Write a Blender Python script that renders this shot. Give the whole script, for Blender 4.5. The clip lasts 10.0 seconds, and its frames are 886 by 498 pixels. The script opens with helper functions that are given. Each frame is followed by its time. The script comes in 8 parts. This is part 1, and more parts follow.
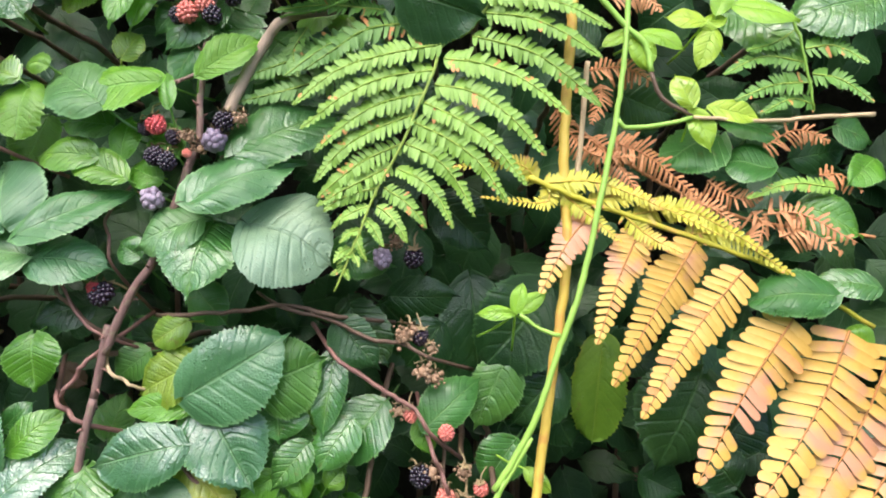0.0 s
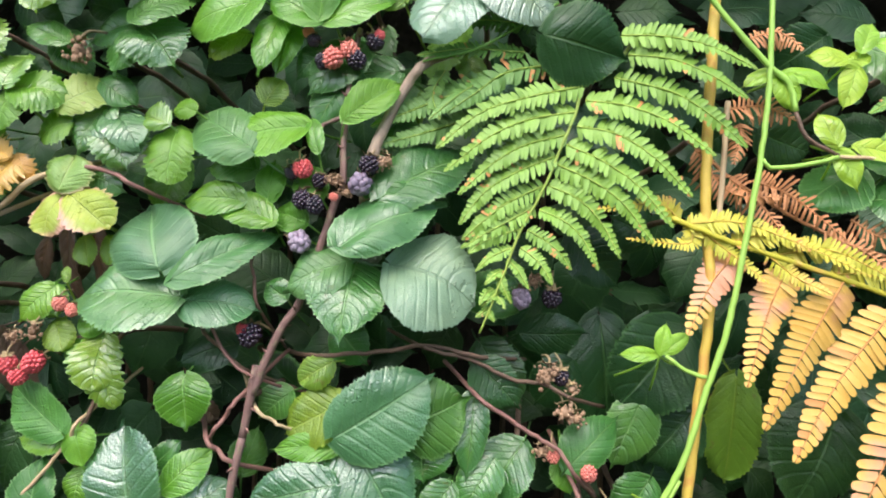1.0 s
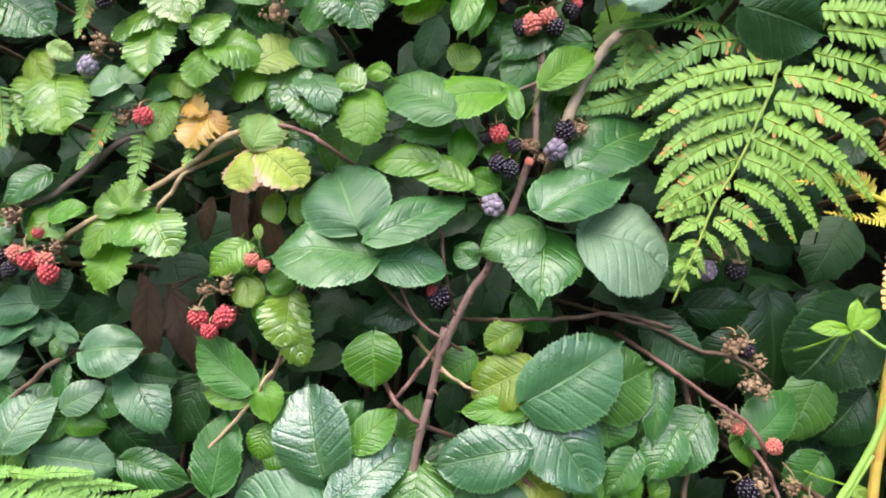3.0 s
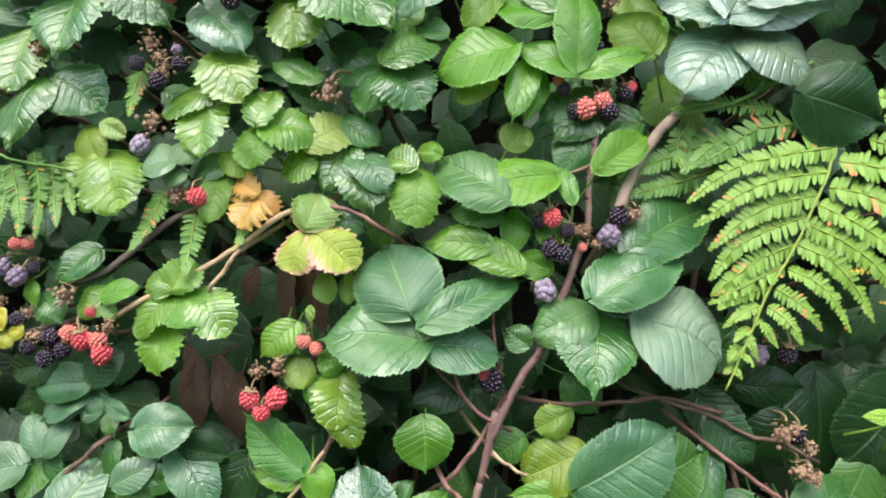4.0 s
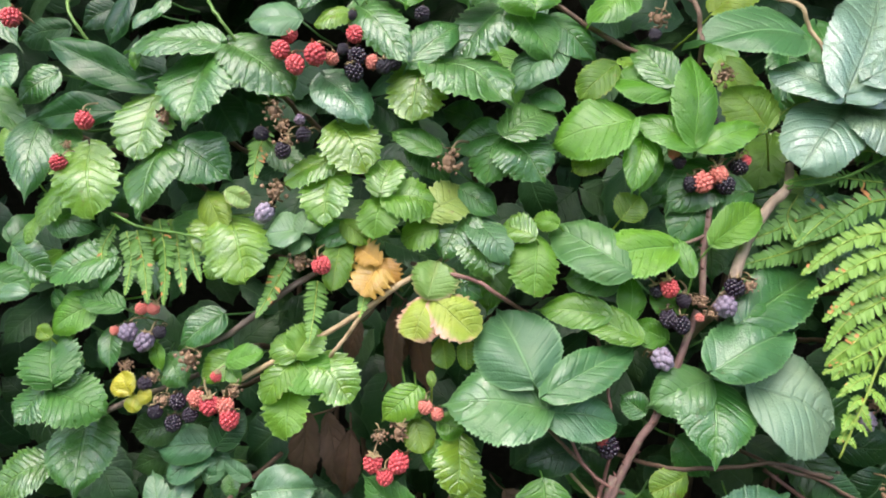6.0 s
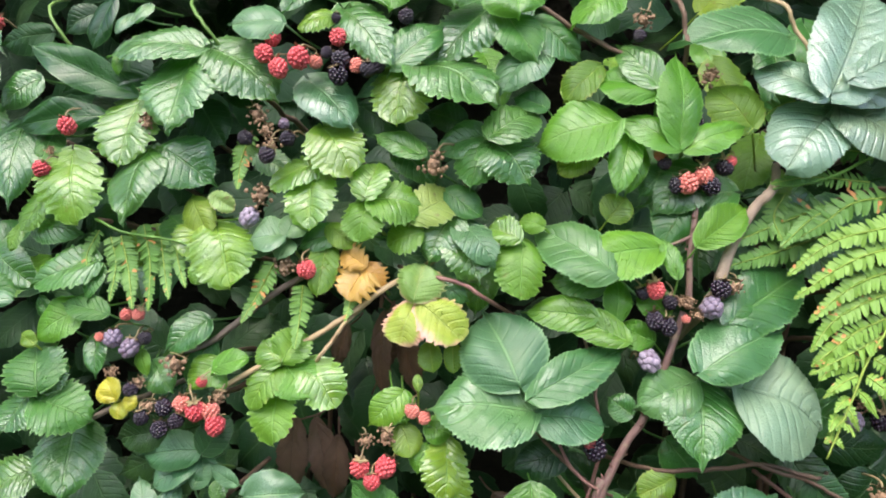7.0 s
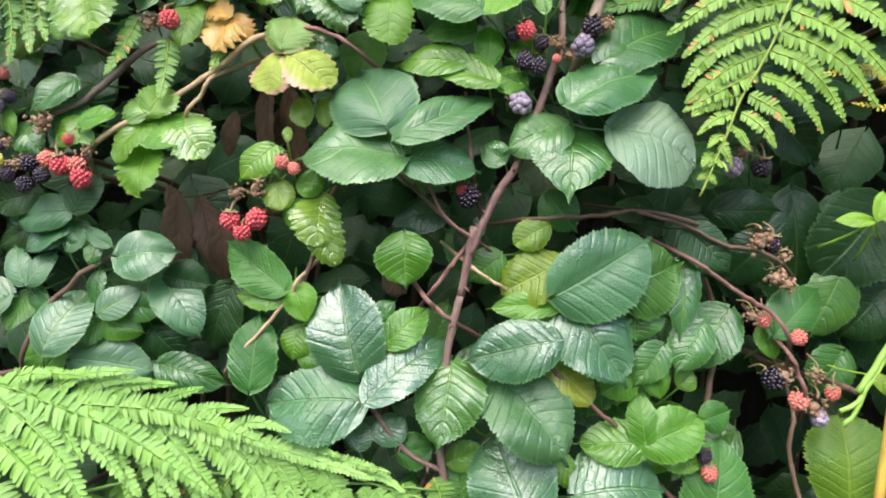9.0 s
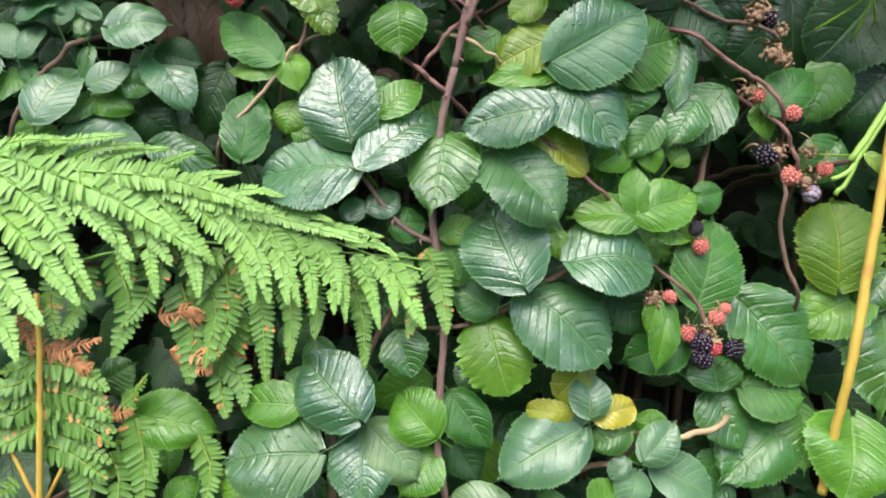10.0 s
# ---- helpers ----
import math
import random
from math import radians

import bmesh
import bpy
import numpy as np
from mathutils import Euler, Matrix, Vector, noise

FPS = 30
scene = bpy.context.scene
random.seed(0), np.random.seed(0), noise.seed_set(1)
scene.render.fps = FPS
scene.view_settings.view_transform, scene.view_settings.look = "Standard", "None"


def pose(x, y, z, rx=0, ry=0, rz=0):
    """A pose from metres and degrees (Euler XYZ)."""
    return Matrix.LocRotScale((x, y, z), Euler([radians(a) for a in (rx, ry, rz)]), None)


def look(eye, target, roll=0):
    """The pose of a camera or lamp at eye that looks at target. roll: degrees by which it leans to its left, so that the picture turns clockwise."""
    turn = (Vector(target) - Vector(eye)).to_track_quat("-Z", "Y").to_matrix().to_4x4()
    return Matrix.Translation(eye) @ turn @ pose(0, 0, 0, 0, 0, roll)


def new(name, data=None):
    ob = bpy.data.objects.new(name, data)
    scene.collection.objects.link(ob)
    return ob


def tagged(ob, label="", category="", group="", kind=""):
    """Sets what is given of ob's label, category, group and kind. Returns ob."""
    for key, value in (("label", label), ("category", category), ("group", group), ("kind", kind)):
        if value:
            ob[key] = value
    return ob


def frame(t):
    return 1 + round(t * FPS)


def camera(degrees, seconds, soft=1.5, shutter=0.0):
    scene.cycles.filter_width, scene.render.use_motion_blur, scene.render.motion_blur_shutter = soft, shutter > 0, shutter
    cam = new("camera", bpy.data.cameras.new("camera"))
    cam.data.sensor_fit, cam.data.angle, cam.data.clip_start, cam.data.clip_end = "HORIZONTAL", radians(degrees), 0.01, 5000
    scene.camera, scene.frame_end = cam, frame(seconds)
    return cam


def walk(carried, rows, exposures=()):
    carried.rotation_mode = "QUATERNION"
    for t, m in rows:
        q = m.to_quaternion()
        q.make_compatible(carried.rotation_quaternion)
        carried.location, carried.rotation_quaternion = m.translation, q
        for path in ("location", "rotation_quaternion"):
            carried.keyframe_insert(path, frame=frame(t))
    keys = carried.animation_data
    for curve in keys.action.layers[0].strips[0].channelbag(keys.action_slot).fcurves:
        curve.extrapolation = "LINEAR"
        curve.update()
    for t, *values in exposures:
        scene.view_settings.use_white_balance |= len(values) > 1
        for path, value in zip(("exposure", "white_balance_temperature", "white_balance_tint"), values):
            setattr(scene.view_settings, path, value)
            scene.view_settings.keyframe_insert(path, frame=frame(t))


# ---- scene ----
cam = camera(66.0, 10.0, soft=2.0)
PATH = [
    (0, (0.1356, -0.3462, 1.3380), (0.0494, 1.6504, 1.4167), 1.25),
    (0.5, (0.1046, -0.3505, 1.3538), (-0.0350, 1.6428, 1.4381), 1.16),
    (1, (0.0636, -0.3541, 1.3574), (-0.0928, 1.6374, 1.4540), 1.13),
    (1.5, (0.0308, -0.3574, 1.3569), (-0.1371, 1.6328, 1.4616), 1.39),
    (2, (-0.0056, -0.3627, 1.3492), (-0.1767, 1.6266, 1.4640), 2.04),
    (2.2, (-0.0183, -0.3643, 1.3430), (-0.1917, 1.6248, 1.4603), 2.31),
    (3.3, (-0.0593, -0.3636, 1.3298), (-0.2204, 1.6273, 1.4317), 3.22),
    (3.5, (-0.0664, -0.3647, 1.3348), (-0.2222, 1.6262, 1.4452), 3.32),
    (4, (-0.0824, -0.3689, 1.3825), (-0.2608, 1.6210, 1.4741), 3.49),
    (4.5, (-0.1004, -0.3737, 1.3871), (-0.2807, 1.6151, 1.4983), 3.66),
    (5, (-0.1329, -0.3818, 1.3941), (-0.3238, 1.6055, 1.5126), 3.95),
    (5.5, (-0.1610, -0.3882, 1.4109), (-0.3372, 1.6012, 1.5169), 4.02),
    (7, (-0.1526, -0.3861, 1.4230), (-0.3183, 1.6050, 1.5139), 3.35),
    (7.5, (-0.1302, -0.3835, 1.4134), (-0.3007, 1.6071, 1.5067), 2.89),
    (8, (-0.1056, -0.3787, 1.3921), (-0.2773, 1.6122, 1.4742), 2.46),
    (8.5, (-0.0809, -0.3726, 1.3536), (-0.2527, 1.6194, 1.4051), 2.22),
    (9, (-0.0654, -0.3680, 1.2874), (-0.2315, 1.6251, 1.2972), 2.08),
    (9.5, (-0.0621, -0.3667, 1.2268), (-0.2181, 1.6262, 1.1631), 2.23),
    (10, (-0.0603, -0.3678, 1.1626), (-0.2055, 1.6258, 1.0959), 2.56),
]
walk(cam, [(t, look(eye, target, roll)) for t, eye, target, roll in PATH], [(0, 2.34), (1, 2.25), (2, 2.2), (4, 2.19), (5.5, 2.1), (7, 2.23), (8.5, 2.26), (10, 2.12)])

# ---- world, sun, exposure ----
SUN_ELEVATION, SUN_TURN = radians(55), radians(194)
world = bpy.data.worlds.new("overcast_sky")
scene.world = world
world.use_nodes = True
wn = world.node_tree.nodes
sky = wn.new("ShaderNodeTexSky")
sky.sky_type = "NISHITA"
sky.sun_disc = False
sky.sun_elevation, sky.sun_rotation = SUN_ELEVATION, SUN_TURN
sky.air_density, sky.dust_density, sky.ozone_density = 0.95, 3.0, 1.1
wn["Background"].inputs["Strength"].default_value = 0.108
world.node_tree.links.new(sky.outputs[0], wn["Background"].inputs["Color"])
sun = new("sun", bpy.data.lights.new("sun", "SUN"))
sun.data.energy, sun.data.angle, sun.data.color = 0.72, radians(62), (1.0, 0.98, 0.95)
sun.matrix_world = look((-0.6, -2.45, 3.6), (0, 0, 0))


# ---- materials ----
def graph(name):
    m = bpy.data.materials.new(name)
    m.use_nodes = True
    return m, m.node_tree.nodes, m.node_tree.links, m.node_tree.nodes["Principled BSDF"]


class Wire:
    """Small helper that adds nodes to one material and links them."""

    def __init__(self, name):
        self.m, self.n, self.l, self.p = graph(name)

    def put(self, kind):
        return self.n.new(kind)

    def feed(self, socket, value):
        if isinstance(value, bpy.types.NodeSocket):
            self.l.new(value, socket)
        else:
            socket.default_value = value

    def math(self, op, a, b=0.0, clamp=False):
        node = self.put("ShaderNodeMath")
        node.operation, node.use_clamp = op, clamp
        self.feed(node.inputs[0], a)
        self.feed(node.inputs[1], b)
        return node.outputs[0]

    def mix(self, f, a, b):
        node = self.put("ShaderNodeMix")
        node.data_type = "RGBA"
        self.feed(node.inputs[0], f)
        for socket, value in ((node.inputs[6], a), (node.inputs[7], b)):
            self.feed(socket, value if isinstance(value, bpy.types.NodeSocket) else (*value[:3], 1))
        return node.outputs[2]

    def noise(self, scale, detail=3.0, where=None, rough=0.55):
        node = self.put("ShaderNodeTexNoise")
        node.inputs["Scale"].default_value = scale
        node.inputs["Detail"].default_value = detail
        node.inputs["Roughness"].default_value = rough
        self.l.new(where or self.spot(), node.inputs["Vector"])
        return node.outputs[0]

    def spot(self):
        return self.put("ShaderNodeNewGeometry").outputs["Position"]

    def step(self, value, low, high):
        node = self.put("ShaderNodeMapRange")
        node.interpolation_type = "SMOOTHSTEP"
        self.l.new(value, node.inputs[0])
        node.inputs[1].default_value, node.inputs[2].default_value = low, high
        return node.outputs[0]

    def bump(self, height, strength, distance):
        node = self.put("ShaderNodeBump")
        node.inputs["Strength"].default_value = strength
        node.inputs["Distance"].default_value = distance
        self.l.new(height, node.inputs["Height"])
        self.l.new(node.outputs[0], self.p.inputs["Normal"])
        return node.outputs[0]

    def chance(self):
        return self.put("ShaderNodeObjectInfo").outputs["Random"]


def leaf_material(name, dark, light, vein, edge=None, edge_from=0.75, gloss=0.42, through_light=0.22, veins=8.0, island=False, spots=0.0, relief_depth=0.0008, sheen=0.45, coat=0.6, film=1.72):
    """A wet leaf blade: midrib and side veins along its UVs, quilted relief, a broken film of rain and drops."""
    w = Wire(name)
    uv = w.put("ShaderNodeUVMap").outputs[0]
    sep = w.put("ShaderNodeSeparateXYZ")
    w.l.new(uv, sep.inputs[0])
    across = w.math("MULTIPLY", w.math("ABSOLUTE", w.math("SUBTRACT", sep.outputs[0], 0.5)), 2.0)
    along = sep.outputs[1]
    phase = w.math("FRACT", w.math("MULTIPLY", w.math("SUBTRACT", along, w.math("MULTIPLY", across, 0.26)), veins))
    wave = w.math("ABSOLUTE", w.math("SUBTRACT", phase, 0.5))
    rib = w.step(across, 0.05, 0.015)
    chance = w.put("ShaderNodeNewGeometry").outputs["Random Per Island"] if island else w.chance()
    other = w.math("FRACT", w.math("MULTIPLY", chance, 17.3))
    third = w.math("FRACT", w.math("MULTIPLY", chance, 57.7))
    broad, fine = w.noise(28, 3), w.noise(420, 2)
    blotch = w.noise(95, 3)
    worn = w.math("MULTIPLY", w.step(w.noise(55, 2), 0.3, 0.62), w.math("ADD", 0.4, w.math("MULTIPLY", other, 0.6)))
    side = w.math("MULTIPLY", w.step(wave, 0.075, 0.0), w.math("MULTIPLY", worn, 0.75))
    lines = w.math("MAXIMUM", w.math("MULTIPLY", rib, 0.8), side)
    tone = w.math("ADD", w.math("MULTIPLY", broad, 0.75), w.math("SUBTRACT", w.math("MULTIPLY", chance, 0.75), 0.28), clamp=True)
    colour = w.mix(tone, dark, light)
    colour = w.mix(w.math("MULTIPLY", w.step(w.math("ADD", other, w.math("MULTIPLY", broad, 0.5)), 0.75, 1.3), 0.5), colour, (light[0] * 1.7, light[1] * 1.12, light[2] * 0.85))
    warm = w.math("MULTIPLY", w.step(w.math("ADD", across, w.math("MULTIPLY", w.noise(48, 3), 1.3)), 0.95, 0.45), w.math("MULTIPLY", third, 0.6))
    colour = w.mix(warm, colour, (light[0] * 1.6, light[1] * 1.15, light[2] * 0.7))
    colour = w.mix(w.math("MULTIPLY", w.step(blotch, 0.42, 0.68), 0.35), colour, [c * 0.72 for c in dark])
    colour = w.mix(w.math("MULTIPLY", fine, 0.3), colour, [c * 0.6 for c in dark])
    colour = w.mix(w.math("MULTIPLY", lines, 0.8), colour, vein)
    colour = w.mix(w.math("MULTIPLY", w.step(across, 0.9, 0.98), 0.7), colour, vein)
    if edge:
        reach = w.math("ADD", w.math("MAXIMUM", across, w.step(along, 0.55, 1.05)), w.math("MULTIPLY", w.math("SUBTRACT", broad, 0.5), 1.1))
        colour = w.mix(w.step(reach, edge_from - 0.1, edge_from + 0.25), colour, edge)
    if spots:
        colour = w.mix(w.math("MULTIPLY", w.step(w.noise(160, 2), 0.66, 0.74), spots), colour, (0.16, 0.09, 0.035))
    w.feed(w.p.inputs["Base Color"], colour)
    net = w.put("ShaderNodeTexVoronoi")
    net.feature = "DISTANCE_TO_EDGE"
    net.inputs["Scale"].default_value = 480
    w.l.new(w.spot(), net.inputs["Vector"])
    quilt = w.step(net.outputs[0], 0.0, 0.3)
    wet = w.put("ShaderNodeTexVoronoi")
    wet.inputs["Scale"].default_value = 330
    w.l.new(w.spot(), wet.inputs["Vector"])
    drop = w.math("MULTIPLY", w.step(wet.outputs[0], 0.3, 0.05), w.step(w.noise(38, 2), 0.56, 0.64))
    matt = w.math("ADD", gloss - 0.1, w.math("MULTIPLY", w.noise(70, 3), 0.26))
    w.feed(w.p.inputs["Roughness"], w.math("SUBTRACT", matt, w.math("MULTIPLY", drop, gloss - 0.12)))
    w.p.inputs["Specular IOR Level"].default_value = sheen
    groove = w.math("MULTIPLY", w.step(wave, 0.0, 0.2), w.math("ADD", 0.12, w.math("MULTIPLY", worn, 0.5)))
    height = w.math("ADD", w.math("ADD", groove, w.math("MULTIPLY", rib, -0.9)), w.math("ADD", w.math("MULTIPLY", quilt, 0.13), w.math("MULTIPLY", fine, 0.1)))
    normal = w.bump(w.math("ADD", w.math("ADD", height, w.math("MULTIPLY", blotch, 0.9)), w.math("MULTIPLY", drop, 0.9)), 0.8, relief_depth)
    film_of_rain = w.math("MULTIPLY", w.step(w.math("ADD", w.noise(34, 3), w.math("MULTIPLY", w.math("SUBTRACT", third, 0.5), 0.3)), 0.42, 0.56), w.math("ADD", 0.55, w.math("MULTIPLY", third, 0.45)))
    w.feed(w.p.inputs["Coat Weight"], w.math("MULTIPLY", film_of_rain, coat, clamp=True))
    w.p.inputs["Coat Roughness"].default_value = 0.15
    w.p.inputs["Coat IOR"].default_value = film
    wet_film = w.put("ShaderNodeBump")
    wet_film.inputs["Strength"].default_value = 1.0
    wet_film.inputs["Distance"].default_value = relief_depth * 1.3
    w.l.new(w.math("ADD", w.math("MULTIPLY", height, 0.9), w.math("ADD", w.math("MULTIPLY", w.noise(170, 2), 0.8), w.math("MULTIPLY", w.noise(60, 2), 1.5))), wet_film.inputs["Height"])
    w.l.new(wet_film.outputs[0], w.p.inputs["Coat Normal"])
    glow = w.put("ShaderNodeBsdfTranslucent")
    w.feed(glow.inputs["Color"], w.mix(0.5, colour, [min(1, c * 2.2) for c in light]))
    w.l.new(normal, glow.inputs["Normal"])
    both = w.put("ShaderNodeMixShader")
    both.inputs[0].default_value = through_light
    w.l.new(w.p.outputs[0], both.inputs[1])
    w.l.new(glow.outputs[0], both.inputs[2])
    w.l.new(both.outputs[0], w.n["Material Output"].inputs["Surface"])
    return w.m


def plain_material(name, dark, light, rough=0.6, scale=90, bump=0.5, depth=0.0008, stretch=1.0, gloss=0.4, coat=0.0, patches=None, vary=0.5):
    w = Wire(name)
    spot = w.spot()
    if stretch != 1.0:
        node = w.put("ShaderNodeVectorMath")
        node.operation = "MULTIPLY"
        w.l.new(spot, node.inputs[0])
        node.inputs[1].default_value = (1, 1, 1 / stretch)
        spot = node.outputs[0]
    a, b = w.noise(scale, 4, spot), w.noise(scale * 7, 2, spot)
    tone = w.math("ADD", w.math("MULTIPLY", a, 0.9), w.math("SUBTRACT", w.math("MULTIPLY", w.chance(), vary), 0.4 * vary), clamp=True)
    colour = w.mix(w.math("MULTIPLY", b, 0.35), w.mix(tone, dark, light), [c * 0.5 for c in dark])
    if patches:
        colour = w.mix(w.step(w.noise(scale * 0.6, 3), 0.52, 0.66), colour, patches)
    w.feed(w.p.inputs["Base Color"], colour)
    w.feed(w.p.inputs["Roughness"], w.math("ADD", rough - 0.1, w.math("MULTIPLY", a, 0.2)))
    w.p.inputs["Specular IOR Level"].default_value = gloss
    w.p.inputs["Coat Weight"].default_value = coat
    w.p.inputs["Coat Roughness"].default_value = 0.15
    w.bump(w.math("ADD", a, w.math("MULTIPLY", b, 0.5)), bump, depth)
    return w.m


LEAF = {
    "m": leaf_material("bramble_leaf_green", (0.03, 0.118, 0.021), (0.07, 0.218, 0.038), (0.14, 0.29, 0.085), spots=0.25, coat=0.75, sheen=0.35, gloss=0.38),
    "M": leaf_material("bramble_leaf_ribbed", (0.034, 0.122, 0.02), (0.08, 0.226, 0.038), (0.15, 0.3, 0.085), spots=0.3, relief_depth=0.001, edge=(0.2, 0.26, 0.04), edge_from=1.3, coat=0.95, sheen=0.4, gloss=0.36),
    "b2": leaf_material("bramble_leaf_waxy", (0.115, 0.22, 0.13), (0.175, 0.3, 0.19), (0.13, 0.22, 0.13), gloss=0.44, relief_depth=0.001, sheen=0.7, coat=0.95, film=1.8),
    "h": leaf_material("bramble_leaf_deep_green", (0.04, 0.128, 0.046), (0.078, 0.205, 0.078), (0.11, 0.24, 0.09), gloss=0.34, relief_depth=0.001, sheen=0.6, coat=1.0, film=1.82),
    "l": leaf_material("bramble_leaf_pale", (0.06, 0.155, 0.062), (0.11, 0.24, 0.098), (0.17, 0.33, 0.13), gloss=0.44, relief_depth=0.0006, sheen=0.55, coat=0.6),
    "w": leaf_material("bramble_leaf_sheeny", (0.045, 0.14, 0.04), (0.09, 0.235, 0.07), (0.15, 0.31, 0.11), gloss=0.38, sheen=0.5, coat=0.9, film=1.75, spots=0.2),
    # Dark green lowered further, so the colour carries the shade deep in the hedge.
    "d": leaf_material("bramble_leaf_shade_dark", (0.011, 0.045, 0.012), (0.026, 0.085, 0.02), (0.05, 0.12, 0.035), sheen=0.28, coat=0.32),
    "s": leaf_material("evergreen_leaf", (0.013, 0.055, 0.013), (0.03, 0.11, 0.022), (0.06, 0.16, 0.04), gloss=0.3, veins=6.0, relief_depth=0.0004, sheen=0.35, coat=0.35),
    "g": leaf_material("bramble_leaf_bright", (0.06, 0.19, 0.013), (0.125, 0.32, 0.028), (0.2, 0.42, 0.09), through_light=0.3, coat=0.5, sheen=0.35, gloss=0.38),
    "G": leaf_material("bramble_leaf_light", (0.085, 0.21, 0.016), (0.18, 0.36, 0.038), (0.23, 0.43, 0.09), edge=(0.3, 0.3, 0.05), edge_from=1.15, through_light=0.3, veins=7.0, spots=0.4, coat=1.0, sheen=0.4, gloss=0.36),
    "y": leaf_material("leaf_yellow_green", (0.085, 0.2, 0.016), (0.17, 0.3, 0.026), (0.24, 0.35, 0.04), edge=(0.3, 0.22, 0.04), edge_from=1.1, through_light=0.3, spots=0.5, coat=0.3),
    "Y": leaf_material("leaf_yellow", (0.22, 0.28, 0.02), (0.4, 0.42, 0.03), (0.5, 0.5, 0.12), edge=(0.35, 0.2, 0.05), edge_from=1.2, veins=7.0, spots=0.6, coat=0.3),
    "p": leaf_material("leaf_pale_turning", (0.15, 0.29, 0.055), (0.27, 0.4, 0.1), (0.33, 0.44, 0.14), edge=(0.5, 0.3, 0.2), edge_from=0.95, through_light=0.28, veins=7.0, spots=0.6, coat=0.4),
    "P": leaf_material("leaf_pink_yellow", (0.2, 0.34, 0.03), (0.45, 0.48, 0.07), (0.4, 0.48, 0.12), edge=(0.66, 0.36, 0.28), edge_from=0.8, through_light=0.28, veins=7.0, spots=0.8, coat=0.7),
    "o": leaf_material("leaf_orange", (0.42, 0.22, 0.04), (0.62, 0.42, 0.09), (0.5, 0.3, 0.06), edge=(0.24, 0.11, 0.05), edge_from=0.95, veins=7.0, spots=0.9, coat=0.4),
    "n": leaf_material("leaf_withered", (0.085, 0.045, 0.03), (0.17, 0.098, 0.062), (0.1, 0.06, 0.04), gloss=0.6, through_light=0.08, veins=6.0, coat=0.0),
    "t": leaf_material("leaf_dry_straw", (0.22, 0.13, 0.06), (0.36, 0.24, 0.12), (0.3, 0.2, 0.1), gloss=0.55, through_light=0.12, veins=6.0, coat=0.2),
    "v": leaf_material("vine_leaf_lime", (0.184, 0.386, 0.0276), (0.313, 0.534, 0.046), (0.33, 0.55, 0.08), gloss=0.38, through_light=0.32, veins=5.0),
}
FERN = {
    "fg": plain_material("bracken_green", (0.12, 0.24, 0.024), (0.21, 0.37, 0.05), 0.5, 60, patches=None),
    # Darker copy of the bracken green, with shade mixed into its colour.
    "fd": plain_material("bracken_shade_tinted", (0.0765, 0.189, 0.0252), (0.144, 0.288, 0.0495), 0.5, 60),
    "fl": plain_material("bracken_fresh", (0.17, 0.355, 0.062), (0.26, 0.45, 0.11), 0.52, 60, patches=(0.21, 0.4, 0.07)),
    "fy": plain_material("bracken_yellowing", (0.36, 0.36, 0.028), (0.54, 0.46, 0.045), 0.5, 50, patches=(0.5, 0.33, 0.06)),
    "fo": plain_material("bracken_golden", (0.5, 0.27, 0.045), (0.63, 0.42, 0.1), 0.5, 38, patches=(0.46, 0.22, 0.12), vary=0.1),
    "fn": plain_material("bracken_dead", (0.42, 0.17, 0.06), (0.6, 0.29, 0.13), 0.65, 60),
}
RUST = plain_material("bracken_rust_tip", (0.42, 0.17, 0.045), (0.56, 0.28, 0.09), 0.6, 80)
STEM = {
    "k": plain_material("cane_grey_tan", (0.24, 0.17, 0.12), (0.38, 0.29, 0.21), 0.65, 220, 1.0, 0.0014, stretch=3),
    "c": plain_material("cane_red_brown", (0.15, 0.08, 0.07), (0.29, 0.18, 0.15), 0.6, 220, 1.0, 0.0014, stretch=3, patches=(0.2, 0.15, 0.1)),
    "r": plain_material("cane_reddish", (0.17, 0.075, 0.06), (0.3, 0.16, 0.13), 0.55, 220, 1.0, 0.0012, stretch=3),
    # Brown taken down to include the shade that leaves throw on these stalks.
    "n": plain_material("stalk_shade_brown", (0.1, 0.06, 0.04), (0.2, 0.125, 0.08), 0.65, 220, 1.0, 0.0012, stretch=3),
    "t": plain_material("stalk_straw", (0.38, 0.27, 0.14), (0.56, 0.42, 0.25), 0.6, 220, 0.9, 0.0012, stretch=3),
    "w": plain_material("stalk_woody_grey", (0.12, 0.09, 0.07), (0.22, 0.17, 0.13), 0.75, 220, 1.0, 0.0014, stretch=3),
    "g": plain_material("stalk_green", (0.12, 0.24, 0.05), (0.24, 0.36, 0.09), 0.5, 120, 0.4, stretch=4),
    "v": plain_material("vine_stem_lime", (0.22, 0.42, 0.06), (0.34, 0.52, 0.1), 0.45, 120, 0.4, stretch=4),
    "y": plain_material("stipe_yellow", (0.5, 0.34, 0.05), (0.68, 0.5, 0.1), 0.5, 120, 0.5, stretch=6, patches=(0.5, 0.28, 0.06)),
    "f": plain_material("rachis_yellow_green", (0.2, 0.3, 0.04), (0.34, 0.44, 0.08), 0.5, 120, 0.4, stretch=4),
    "fg": FERN["fg"], "fd": FERN["fd"], "fl": FERN["fl"], "fy": FERN["fy"], "fn": FERN["fn"],
}
